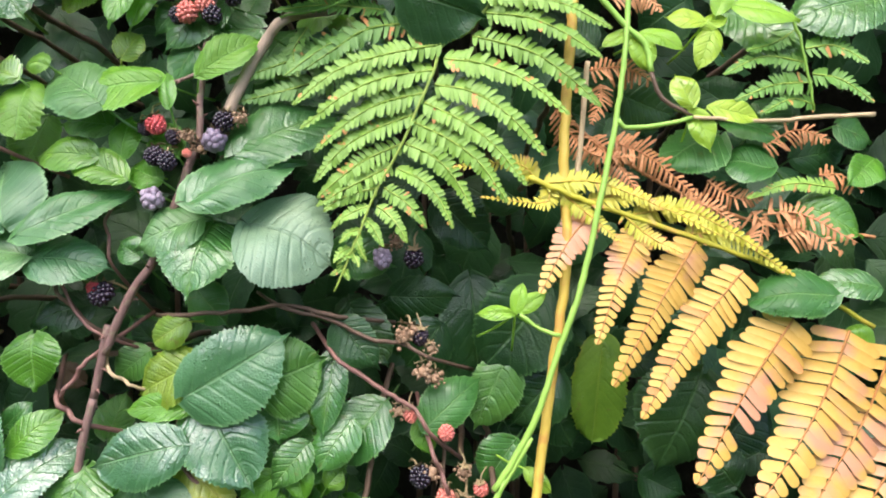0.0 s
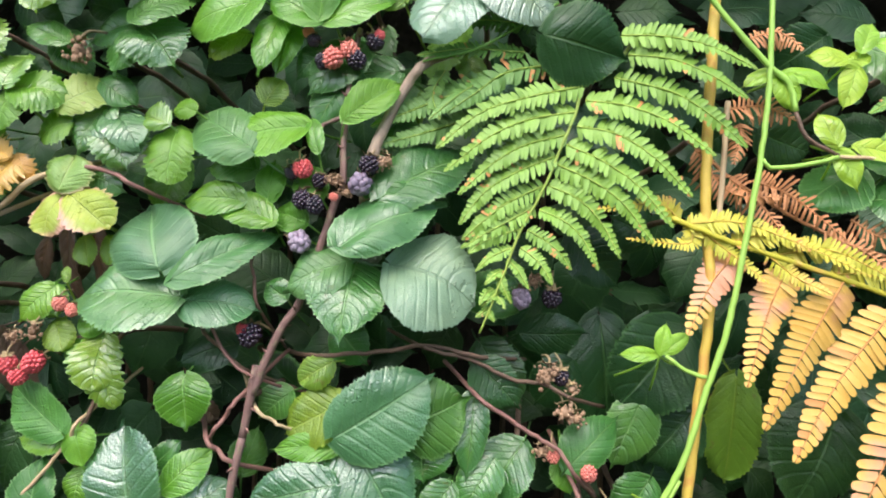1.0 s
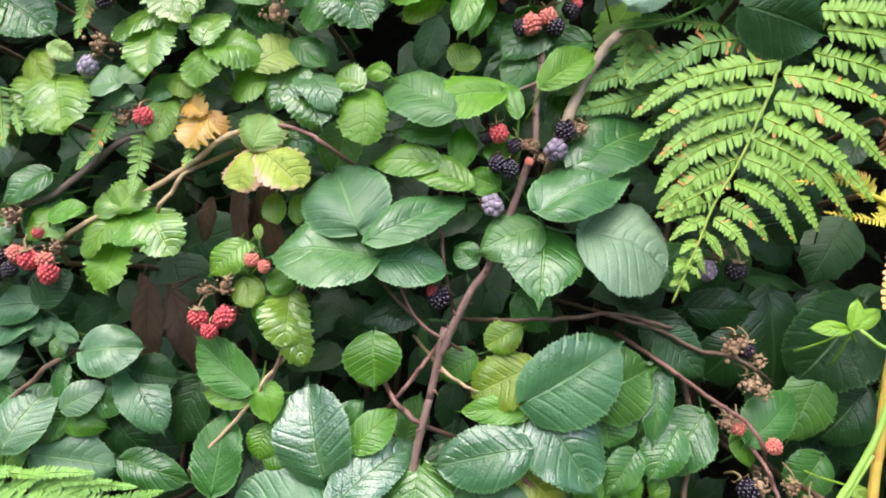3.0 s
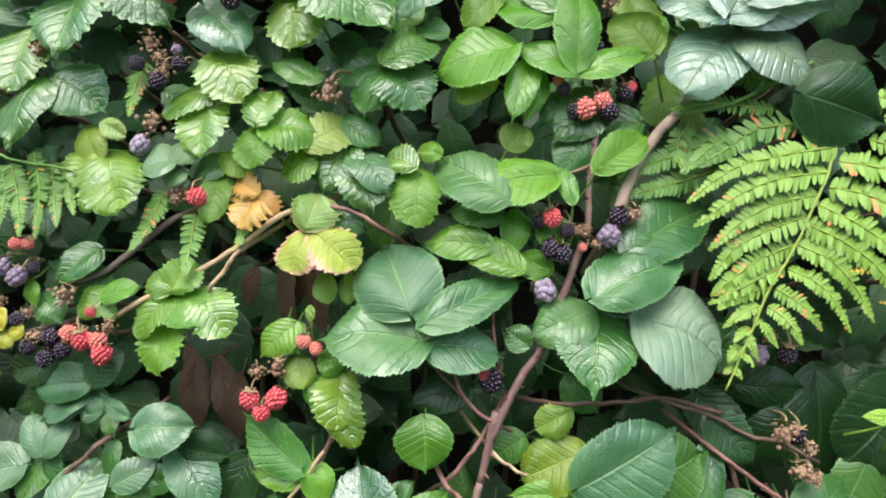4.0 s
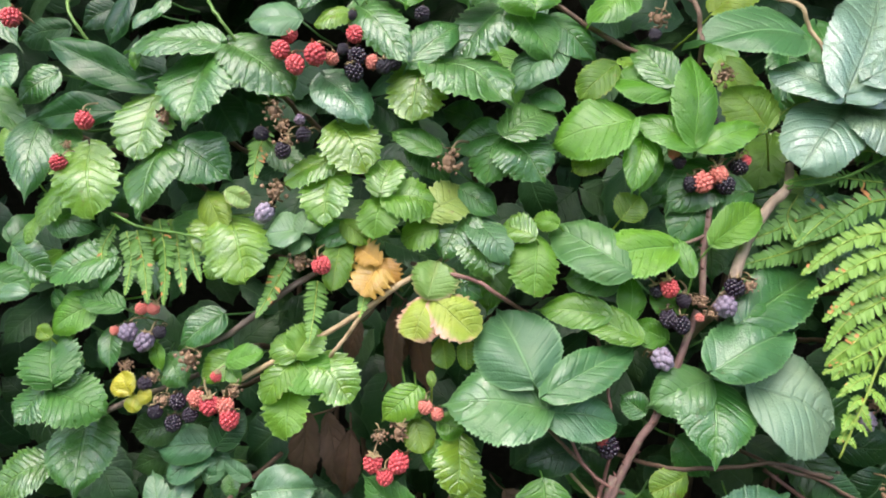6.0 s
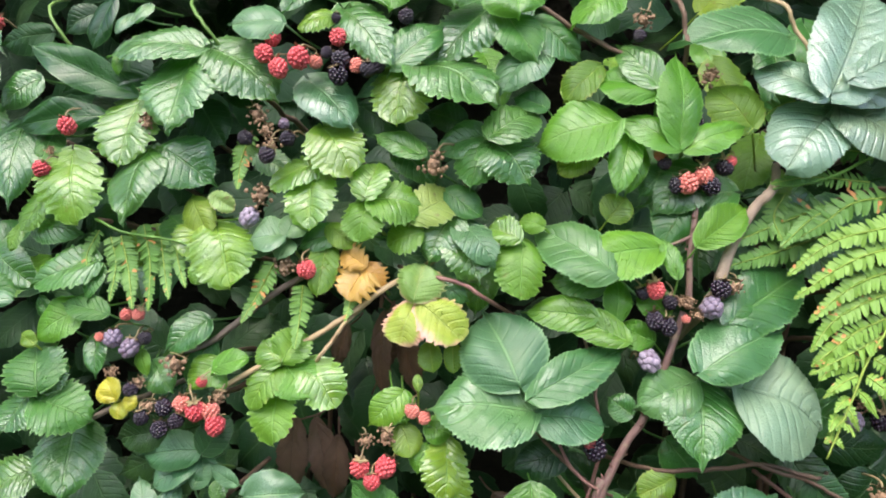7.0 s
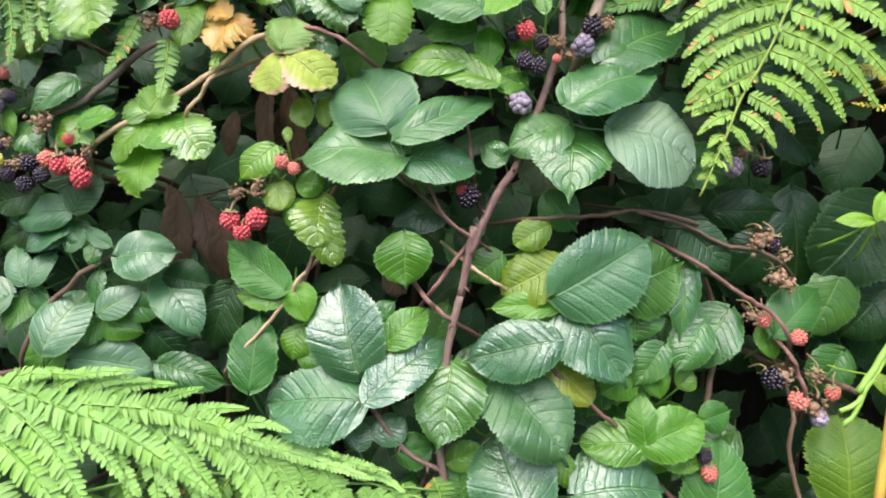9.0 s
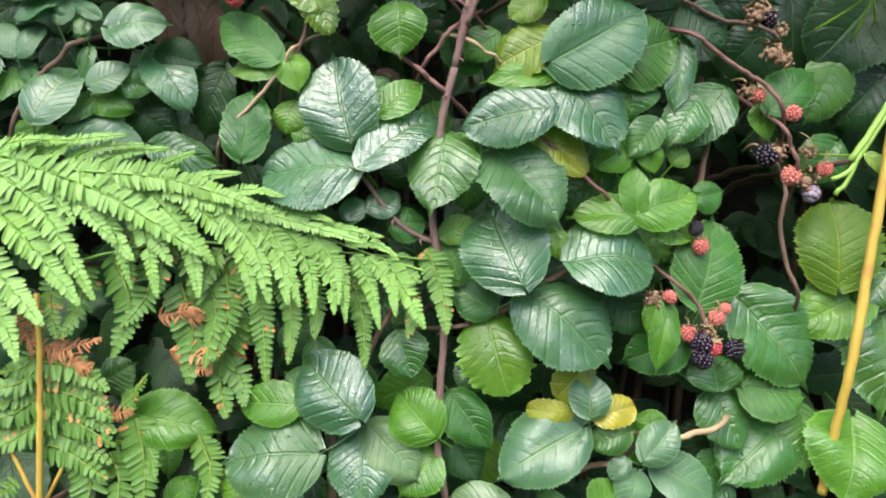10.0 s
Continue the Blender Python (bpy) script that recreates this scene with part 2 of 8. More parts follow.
BERRY = {
    "black": plain_material("berry_black", (0.006, 0.004, 0.01), (0.03, 0.014, 0.03), 0.2, 200, 0.2, gloss=0.6),
    "red": plain_material("berry_red", (0.5, 0.045, 0.06), (0.72, 0.13, 0.13), 0.35, 150, 0.2, gloss=0.5),
    "pink": plain_material("berry_pale_red", (0.55, 0.13, 0.11), (0.72, 0.26, 0.19), 0.45, 150, 0.2),
    "grape": plain_material("berry_bloomed", (0.12, 0.085, 0.13), (0.42, 0.35, 0.42), 0.45, 160, 0.4, patches=(0.13, 0.08, 0.12)),
    "dry": plain_material("berry_withered", (0.2, 0.115, 0.065), (0.42, 0.27, 0.165), 0.75, 200, 0.8),
}
CALYX = plain_material("calyx", (0.2, 0.15, 0.07), (0.34, 0.25, 0.13), 0.65, 200)
# Near-black earth colour stands in for the darkness in the hedge gaps.
BANK_DARK = plain_material("bank_backdrop_dark", (0.014, 0.011, 0.008), (0.035, 0.026, 0.018), 0.9, 12, 1.0, 0.01)
GROUND = plain_material("ground_grass_earth", (0.035, 0.045, 0.02), (0.08, 0.1, 0.04), 0.9, 6, 1.0, 0.01)
# Leaf green set below real foliage tones, so hedge depth looks shaded.
FILL = leaf_material("deep_leaf_shade_dark", (0.014, 0.05, 0.016), (0.035, 0.1, 0.03), (0.05, 0.12, 0.04), island=True, sheen=0.3, coat=0.15)

# ---- builders ----
WHERE = {}


def V(*a):
    return np.array(a, float)


def mesh_of(name, verts, faces, uvs=None, mats=(), face_mat=None, smooth=True):
    me = bpy.data.meshes.new(name)
    me.from_pydata([tuple(p) for p in verts], [], [tuple(int(i) for i in f) for f in faces])
    for mat in mats:
        me.materials.append(mat)
    if uvs is not None:
        layer = me.uv_layers.new(name="UVMap")
        index = np.empty(len(me.loops), dtype=np.int32)
        me.loops.foreach_get("vertex_index", index)
        layer.data.foreach_set("uv", np.asarray(uvs, dtype=np.float32)[index].ravel())
    if face_mat is not None:
        me.polygons.foreach_set("material_index", np.asarray(face_mat, dtype=np.int32))
    if smooth:
        me.polygons.foreach_set("use_smooth", np.ones(len(me.polygons), dtype=bool))
    me.update()
    return me


def part(name, me, parent, place=(0, 0, 0), label=""):
    """One mesh under a thing or part, at a place in the world."""
    ob = new(name, me)
    ob.parent = parent
    ob.location = Vector(place) - WHERE[parent.name]
    WHERE[ob.name] = Vector(place)
    return tagged(ob, label)


def thing(name, label, category, group, place):
    ob = new(name)
    ob.empty_display_size = 0.02
    ob.location = place
    WHERE[ob.name] = Vector(place)
    return tagged(ob, label, category, group)


def smooth_line(points, n):
    """n + 1 points along a Catmull-Rom curve."""
    p = [V(*q) for q in points]
    p = [2 * p[0] - p[1], *p, 2 * p[-1] - p[-2]]
    out = []
    for t in np.linspace(0, len(p) - 3, n + 1):
        i = min(int(t), len(p) - 4)
        f = t - i
        a, b, c, d = p[i : i + 4]
        out.append(0.5 * (2 * b + (c - a) * f + (2 * a - 5 * b + 4 * c - d) * f * f + (3 * b - a - 3 * c + d) * f**3))
    return np.array(out)


def tube(line, r0, r1, sides=6, rng=None, rough=0.0, close=True):
    """Vertices and faces of a tapering round rod along a line."""
    n = len(line)
    ways = np.gradient(line, axis=0)
    ways /= np.linalg.norm(ways, axis=1)[:, None] + 1e-9
    side = np.cross(ways, V(0.31, 0.87, 0.2))
    side /= np.linalg.norm(side, axis=1)[:, None] + 1e-9
    over = np.cross(ways, side)
    turn = np.linspace(0, 2 * np.pi, sides, endpoint=False)
    r = np.linspace(r0, r1, n)[:, None, None]
    if rng is not None and rough:
        r = r * (1 + rough * rng.standard_normal((n, 1, 1)) + 0.5 * rough * rng.standard_normal((n, sides, 1)))
    ring = line[:, None] + r * (np.cos(turn)[None, :, None] * side[:, None] + np.sin(turn)[None, :, None] * over[:, None])
    verts = ring.reshape(-1, 3)
    faces = [(i * sides + k, i * sides + (k + 1) % sides, (i + 1) * sides + (k + 1) % sides, (i + 1) * sides + k) for i in range(n - 1) for k in range(sides)]
    if close:
        faces += [tuple(range(sides - 1, -1, -1)), tuple((n - 1) * sides + k for k in range(sides))]
    return verts, faces


SHAPES = {  # swell at the base, taper to the tip, tooth size, lobe size, tip length, depth of the pleats, side veins
    "m": (0.4, 0.62, 0.045, 0.025, 0.1, 0.4, 8), "M": (0.38, 0.6, 0.07, 0.05, 0.07, 0.9, 8), "b2": (0.4, 0.5, 0.022, 0.01, 0.03, 1.0, 8),
    "h": (0.4, 0.53, 0.04, 0.015, 0.08, 0.5, 8), "d": (0.4, 0.62, 0.04, 0.025, 0.1, 0.32, 8), "l": (0.4, 0.58, 0.03, 0.012, 0.08, 0.42, 8),
    "w": (0.4, 0.63, 0.04, 0.02, 0.1, 0.4, 8),
    "s": (0.66, 0.72, 0.0, 0.0, 0.05, 0.12, 6), "g": (0.46, 0.66, 0.04, 0.025, 0.08, 0.34, 8), "G": (0.4, 0.46, 0.07, 0.07, 0.02, 0.8, 7),
    "y": (0.42, 0.5, 0.05, 0.04, 0.05, 0.3, 8), "Y": (0.42, 0.42, 0.035, 0.05, 0.0, 0.3, 7), "p": (0.42, 0.42, 0.05, 0.06, 0.0, 0.5, 7),
    "P": (0.42, 0.42, 0.05, 0.06, 0.0, 0.55, 7), "o": (0.45, 0.45, 0.12, 0.2, 0.0, 0.6, 5), "n": (0.55, 0.6, 0.05, 0.06, 0.05, 1.3, 6),
    "t": (0.6, 0.7, 0.04, 0.03, 0.05, 0.6, 6), "v": (0.6, 0.7, 0.0, 0.0, 0.06, 0.06, 5),
}


def blade(length, width, kind, rng, rows=48, cols=10):
    """A leaflet in its own frame: x across, y along the midrib, z out of its upper face."""
    swell, taper, tooth, lobe, point, pleats, veins = SHAPES[kind]
    v = np.linspace(0, 1, rows + 1)[:, None]
    u = np.linspace(-1, 1, cols + 1)[None, :]
    a = np.abs(u)
    body = v / (1 - point)
    swell, taper = swell * rng.uniform(0.88, 1.1), taper * rng.uniform(0.88, 1.15)
    w = np.clip(body, 1e-4, 1) ** swell * np.clip(1 - body, 0, 1) ** taper
    w = np.maximum(w / w.max(), 0.9 * np.clip(1 - v, 0, 1) * np.clip((v - 0.55) / 0.2, 0, 1) * (point > 0))
    w[-1] = 0.004
    lop = 1 + 0.06 * rng.standard_normal() * np.sign(u)
    coarse = kind in ("M", "G", "p", "P", "o")
    beat = np.array([-1.0, -0.1, 0.75, 1.15] if coarse else [-1.0, 1.0, -1.0, 1.0])
    saw = beat[np.arange(rows + 1) % 4][:, None] * rng.uniform(0.5 if coarse else 0.3, 1.2, (rows + 1, 1))
    rim = a**3
    turn = rng.uniform(0.85, 1.15)
    path = v**turn + 0.008 * np.sin(v * rng.uniform(9, 16) + rng.random() * 6) + 0.5 / veins * np.clip(5 * a, 0, 1) * (u < 0) * rng.uniform(0.2, 0.8)
    path = path + rng.uniform(-0.04, 0.06) * a**1.5
    phase = veins * (path - 0.26 * a)
    edge_lobes = np.cos(2 * np.pi * phase) * -1.0
    e = 1 + rim * (tooth * saw * np.clip(3 * w, 0, 1) + lobe * edge_lobes + 0.02 * np.sin(v * 9 + rng.random() * 6))
    half = width / 2 * w
    x = u * half * e * lop
    y = v * length + rim * saw * 0.3 * length / rows * (tooth > 0) + a * half * 0.14 * (1 - v) - 0.07 * length * rim * (1 - v) ** 6
    fold = rng.uniform(0.1, 0.36)
    ridge = np.abs(np.cos(np.pi * phase)) ** 0.75 - 0.6
    hump = 0.0125 * length * pleats * rng.uniform(0.7, 1.15) * (0.62 + 0.38 * np.sin(v * rng.uniform(3, 7) + u * rng.uniform(1, 4) + rng.random() * 6))
    z = fold * a * half - (fold * 0.75 + 0.22 * rng.random()) * a**2.4 * half
    z = z + hump * ridge * np.clip(6 * a, 0, 1) * (1 - 0.75 * a**5) * np.clip(w * 1.3, 0, 1) - 0.006 * length * np.clip(1 - 8 * a, 0, 1)
    z = z - rng.uniform(0.03, 0.17) * length * v**2 + 0.07 * length * np.sin(np.pi * v)
    z = z + 0.018 * length * rim * np.sin(v * rng.uniform(8, 15) + np.sign(u) + rng.random() * 6)
    z = z + 0.04 * width * rng.standard_normal() * u * v + 0.034 * width * np.sin(v * rng.uniform(3, 7) + u * rng.uniform(1, 4) + rng.random() * 6)
    x = x + rng.uniform(-0.05, 0.05) * length * v**2
    z = z - z[0:1, cols // 2 : cols // 2 + 1]
    verts = np.stack(np.broadcast_arrays(x, y, z), -1).reshape(-1, 3)
    c = cols + 1
    faces = [(i * c + k, i * c + k + 1, (i + 1) * c + k + 1, (i + 1) * c + k) for i in range(rows) for k in range(cols)]
    uvs = np.stack(np.broadcast_arrays((u + 1) / 2, path), -1).reshape(-1, 2)
    return verts, faces, uvs


def axes(base, tip, tilt, turn):
    """Across, along and out for a leaf from base to tip whose face looks up by tilt and aside by turn."""
    along = tip - base
    along /= np.linalg.norm(along)
    a, b = radians(tilt), radians(turn)
    out = V(math.sin(b) * math.cos(a), -math.cos(b) * math.cos(a), math.sin(a))
    across = np.cross(along, out)
    across /= np.linalg.norm(across)
    return across, along, np.cross(across, along)


COUNT = [0]


def leaf(parent, kind, base, tip, width, tilt=20, turn=0, joint=None):
    """One leaflet with its little stalk, which runs to the joint or back into the hedge."""
    COUNT[0] += 1
    rng = np.random.default_rng(COUNT[0])
    base, tip = V(*base), V(*tip)
    across, along, out = axes(base, tip, tilt, turn)
    length = float(np.linalg.norm(tip - base))
    verts, faces, uvs = blade(length, width, kind, rng)
    verts = verts @ np.stack([across, along, out])
    end = V(*joint) - base if joint else -along * 0.018 + V(0.006 * rng.standard_normal(), 0.03, -0.008)
    if np.linalg.norm(end) > 0.002:
        start = along * 0.004
        more, rods = tube(smooth_line([start, -out * 0.001, end * 0.5 - V(0, 0, 0.0015), end], 6), 0.0006, 0.0008, 5)
        faces += [tuple(i + len(verts) for i in f) for f in rods]
        verts = np.concatenate([verts, more])
        uvs = np.concatenate([uvs, np.tile([0.5, 0.3], (len(more), 1))])
    return part("leaflet" if joint else "leaf", mesh_of("leaf", verts, faces, uvs, [LEAF[kind]]), parent, base)


def leaf_stalk(parent, joint, back, kind="g"):
    """The stalk of a compound leaf, from its joint back to the cane."""
    COUNT[0] += 1
    rng = np.random.default_rng(COUNT[0])
    joint, back = V(*joint), V(*back)
    line = smooth_line([(0, 0, 0), (back - joint) * 0.45 + V(0, 0.004, -0.004), back - joint], 10)
    verts, faces = tube(line, 0.0009, 0.0013, 6, rng, 0.04)
    return part("leaf_stalk", mesh_of("leaf_stalk", verts, faces, None, [STEM[kind]]), parent, joint)


def thorn_mesh():
    line = V((0, 0, 0), (0.0012, 0, -0.0002), (0.0026, 0, -0.0009), (0.0036, 0, -0.0018))
    verts, faces = tube(line, 0.0011, 0.00012, 6)
    return mesh_of("thorn", verts, faces, None, [STEM["r"]])


THORN = thorn_mesh()


def stem(parent, kind, points, r0, r1, thorny=False, name="stem"):
    COUNT[0] += 1
    rng = np.random.default_rng(COUNT[0])
    p0 = V(*points[0])
    span = float(np.sum(np.linalg.norm(np.diff(V(*points), axis=0), axis=1)))
    n = max(6, int(span / 0.006))
    line = smooth_line(points, n)
    line[1:-1] += 0.0002 * rng.standard_normal((n - 1, 3))
    verts, faces = tube(line - p0, r0, r1, 10, rng, 0.035)
    ob = part(name, mesh_of(name, verts, faces, None, [STEM[kind]]), parent, p0)
    if thorny:
        for s in np.arange(0.008, span, 0.011):
            i = min(n - 1, int(s / span * n))
            way = Vector(line[i + 1] - line[i]).normalized()
            side = way.orthogonal().normalized()
            side.rotate(Matrix.Rotation(rng.uniform(0, 6.28), 3, way))
            t = part("thorn", THORN, ob, Vector(line[i]) + side * r1 * 0.8)
            t.rotation_euler = Matrix((side, way.cross(side) * -1, -way)).transposed().to_euler()
            t.scale = [rng.uniform(0.6, 1.1)] * 3
    return ob


def root(parent, top, kind="n"):
    """The hidden foot of a plant: from the place top back into the hedge and down to the ground."""
    COUNT[0] += 1
    rng = np.random.default_rng(COUNT[0])
    x, y, z = top
    foot = WHERE[parent.name]
    points = [top, (x, 0.3, z - 0.01), (x + 0.02, 0.5, z - 0.1), (foot.x * 0.5 + x * 0.5, 0.56, z * 0.5), (foot.x, foot.y, -0.02)]
    line = smooth_line(points, 40)
    line[1:-1] += 0.0007 * rng.standard_normal((39, 3))
    verts, faces = tube(line - V(*top), 0.002, 0.005, 6, rng, 0.05)
    return part("root_stem", mesh_of("root_stem", verts, faces, None, [STEM[kind]]), parent, top)


def ball(r, place, squash=1.0):
    """A low round bead, as vertices and faces."""
    rings, seg = 4, 7
    verts = [place + V(0, 0, r * squash)]
    for i in range(1, rings):
        a = math.pi * i / rings
        verts += [place + V(r * math.sin(a) * math.cos(b), r * math.sin(a) * math.sin(b), r * squash * math.cos(a)) for b in np.linspace(0, 2 * math.pi, seg, endpoint=False)]
    verts.append(place - V(0, 0, r * squash))
    faces = [(0, 1 + k, 1 + (k + 1) % seg) for k in range(seg)]
    for i in range(rings - 2):
        o = 1 + i * seg
        faces += [(o + k, o + seg + k, o + seg + (k + 1) % seg, o + (k + 1) % seg) for k in range(seg)]
    o = 1 + (rings - 2) * seg
    faces += [(o + (k + 1) % seg, o + k, len(verts) - 1) for k in range(seg)]
    return verts, faces


def berry_mesh(kind, seed):
    """A bramble fruit of unit width: many beads on a blunt cone."""
    rng = np.random.default_rng(seed)
    verts, faces = [], []
    n = {"black": 56, "red": 54, "pink": 52, "grape": 24, "dry": 40}[kind]
    for i in range(n):
        f = (i + 0.5) / n
        if kind == "dry" and rng.random() < 0.25:
            continue
        a, h = i * 2.39996, 1 - 1.85 * f
        r = math.sqrt(max(0, 1 - h * h))
        wob = {"dry": 0.28, "grape": 0.06}.get(kind, 0.04)
        place = V(r * math.cos(a), r * math.sin(a), -h * 1.05) * (0.33 if kind == "grape" else 0.4) * (1 + wob * rng.standard_normal())
        size = {"dry": 0.105, "grape": 0.19}.get(kind, 0.107) * (rng.uniform(0.45, 1.25) if kind == "dry" else rng.uniform(0.82, 1.12))
        v, fc = ball(size, place)
        faces += [tuple(k + len(verts) for k in q) for q in fc]
        verts += v
    if kind != "dry":
        v, fc = ball(0.4, V(0, 0, 0), 1.05)
    else:
        v, fc = ball(0.27, V(0, 0, 0), 1.0)
    faces += [tuple(k + len(verts) for k in q) for q in fc]
    verts += v
    return mesh_of("berry", verts, faces, None, [BERRY[kind]])


def calyx_mesh(seed):
    """Five small sepals and the stalk behind a fruit of unit width; the stalk goes up."""
    rng = np.random.default_rng(seed)
    verts, faces = [], []
    for k in range(5):
        a = k * 1.2566 + rng.uniform(-0.2, 0.2)
        way, side = V(math.cos(a), math.sin(a), 0), V(-math.sin(a), math.cos(a), 0)
        o = len(verts)
        for s, w, z in ((0, 0.09, 0.42), (0.16, 0.13, 0.46), (0.32, 0.08, 0.4 + 0.12 * rng.random()), (0.44, 0.01, 0.36 + 0.25 * rng.random())):
            verts += [way * s + side * w + V(0, 0, z), way * s + V(0, 0, z + 0.03), way * s - side * w + V(0, 0, z)]
        faces += [(o + 3 * i + j, o + 3 * i + j + 1, o + 3 * i + j + 4, o + 3 * i + j + 3) for i in range(3) for j in range(2)]
    v, f = tube(smooth_line([(0, 0, 0.36), (0.03, 0.1, 0.65), (0.0, 0.4, 0.85), (0.06, 1.0, 0.95)], 8), 0.05, 0.05, 5)
    faces += [tuple(k + len(verts) for k in q) for q in f]
    verts += list(v)
    return mesh_of("calyx", verts, faces, None, [CALYX])


BERRIES = {kind: [berry_mesh(kind, 50 + i) for i in range(3)] for kind in BERRY}
CALYXES = [calyx_mesh(90 + i) for i in range(3)]


def berry(parent, kind, place, size):
    COUNT[0] += 1
    rng = np.random.default_rng(COUNT[0])
    i = int(rng.integers(3))
    label = {"black": "ripe black bramble berry", "red": "unripe red bramble berry", "pink": "pale red unripe bramble berry", "grape": "dull purple berry with greyish bloom", "dry": "withered brown bramble fruit"}[kind]
    ob = part("bramble_berry", BERRIES[kind][i], parent, place, label)
    size *= 1.12
    ob.scale = (size, size, size * rng.uniform(0.95, 1.12))
    ob.rotation_euler = (rng.uniform(-0.9, 0.4), rng.uniform(-0.5, 0.5), rng.uniform(-0.6, 0.6))
    top = new("calyx", CALYXES[i])
    top.parent = ob
    WHERE[top.name] = Vector(place)
    return ob


def pinnule_mesh(seed, mat):
    """A single fern leaflet of unit length and unit half width, for fronds seen close."""
    rng = np.random.default_rng(seed)
    sag, lift = rng.uniform(0.1, 0.32), rng.uniform(-0.15, 0.25)
    verts = []
    for f, w in ((0.0, 0.9), (0.15, 0.95), (0.45, 1.0), (0.75, 1.0), (0.93, 0.78), (1.0, 0.3)):
        z = lift * f - sag * f * f
        verts += [(f, -w, z), (f + 0.02, 0, z - 0.03), (f, w, z)]
    faces = [(3 * q + j, 3 * q + j + 1, 3 * q + j + 4, 3 * q + j + 3) for q in range(5) for j in range(2)]
    return mesh_of("pinnule", verts, faces, None, [mat])


PINNULES = [pinnule_mesh(300 + i, FERN["fo"]) for i in range(5)] + [pinnule_mesh(310, RUST)]


OBLONG = ((0.15, 0.92), (0.45, 1.0), (0.75, 1.0), (0.93, 0.78), (1.0, 0.3))
TAPERED = ((0.18, 1.1), (0.45, 1.02), (0.75, 0.88), (0.93, 0.6), (1.0, 0.18))


def pinna(parent, kind, points, width, tilt=10, rust=0.0, pieces=False):
    """One side branch of a fern frond: a midrib with two rows of narrow leaflets that grow out of it."""
    COUNT[0] += 1
    rng = np.random.default_rng(COUNT[0])
    p0 = V(*points[0])
    span = float(np.sum(np.linalg.norm(np.diff(V(*points), axis=0), axis=1)))
    n = max(7, int(span / max(0.0019, width * {"fo": 0.155, "fy": 0.15, "fn": 0.12, "fl": 0.135, "fd": 0.14}.get(kind, 0.175))))
    line = smooth_line(points, 2 * n) - p0
    verts, faces, mats = list(line), [], []
    a = radians(tilt)
    face = V(rng.uniform(-0.25, 0.25), -math.cos(a), math.sin(a))
    curl = {"fn": 0.9, "fo": 0.3}.get(kind, 0.22)
    gap = span / n
    loose = []
    for i in range(n):
        s = (i + 0.6) / n
        way = line[2 * i + 2] - line[2 * i]
        way /= np.linalg.norm(way)
        across = np.cross(way, face)
        across /= np.linalg.norm(across)
        out = np.cross(across, way)
        grow = min(1.0, 0.62 + 1.6 * s) * (1 - s) ** 0.62 * 1.12 + 0.05
        for side in (-1, 1):
            if rng.random() < (0.12 if kind == "fn" else 0.015):
                continue
            reach = width / 2 * grow * rng.uniform(0.94, 1.16)
            lean = rng.uniform(0.12, 0.32) + 0.3 * s
            go = across * side * math.cos(lean) + way * math.sin(lean)
            flat = np.cross(out, go) * side
            hang = curl * rng.uniform(0.3, 1.2) * reach
            lift = rng.uniform(-0.2, 0.35) * reach * (2.2 if kind == "fn" else 1)
            broad = gap * rng.uniform(0.36, 0.44) * {"fn": 0.75, "fl": 1.22, "fg": 1.18, "fd": 1.18, "fo": 1.08}.get(kind, 1)
            if pieces:
                loose.append((line[2 * i + 1], go * reach, flat * broad, out * reach))
                continue
            rows = [(2 * i, 2 * i + 1, 2 * i + 2)]
            mid0 = line[2 * i + 1]
            for f, w in (OBLONG if kind in ("fo", "fn") else TAPERED):
                mid = mid0 + go * reach * f + out * (lift * f - hang * f * f) + way * reach * 0.08 * f * f
                o = len(verts)
                verts += [mid - flat * broad * w + out * broad * 0.12, mid - out * broad * 0.15, mid + flat * broad * w + out * broad * 0.12]
                rows.append((o, o + 1, o + 2))
            tint = rng.random() < rust
            for q in range(5):
                for j in range(2):
                    faces.append((rows[q][j], rows[q][j + 1], rows[q + 1][j + 1], rows[q + 1][j]))
                    mats.append(1 if tint and (q > 2 or rng.random() < 0.4) else 0)
    if pieces:
        verts = []
    more, rods = tube(line + face * 0.0002, 0.0004 + 0.008 * width, 0.0003, 4)
    faces += [tuple(k + len(verts) for k in q) for q in rods]
    mats += [2] * len(rods)
    verts += list(more)
    rib = {"fo": RUST, "fy": STEM["y"], "fn": FERN["fn"], "fg": STEM["f"], "fd": STEM["f"]}.get(kind, FERN[kind])
    ob = part("pinna", mesh_of("pinna", verts, faces, None, [FERN[kind], RUST, rib], mats), parent, p0)
    for place, x, y, z in loose:
        piece = new("pinnule", PINNULES[5] if rng.random() < rust else PINNULES[int(rng.integers(5))])
        piece.parent = ob
        piece.matrix_basis = Matrix.Translation(place) @ Matrix((x, y, z)).transposed().to_4x4()
    return ob


# ---- setting ----
def sheet(name, nx, ny, place, mat, label, category):
    """A gridded sheet; place maps grid fractions to the world."""
    verts = [place(i / nx, j / ny) for j in range(ny + 1) for i in range(nx + 1)]
    faces = [(j * (nx + 1) + i, j * (nx + 1) + i + 1, (j + 1) * (nx + 1) + i + 1, (j + 1) * (nx + 1) + i) for j in range(ny) for i in range(nx)]
    return tagged(new(name, mesh_of(name, verts, faces, None, [mat])), label, category, "", "structure")


def ground_place(a, b):
    x, y = (a - 0.5) ** 3 * 8 * 300, (b - 0.5) ** 3 * 8 * 300
    return x, y, 0.03 * noise.noise(Vector((x * 0.7, y * 0.7, 0))) * (abs(x) < 40)


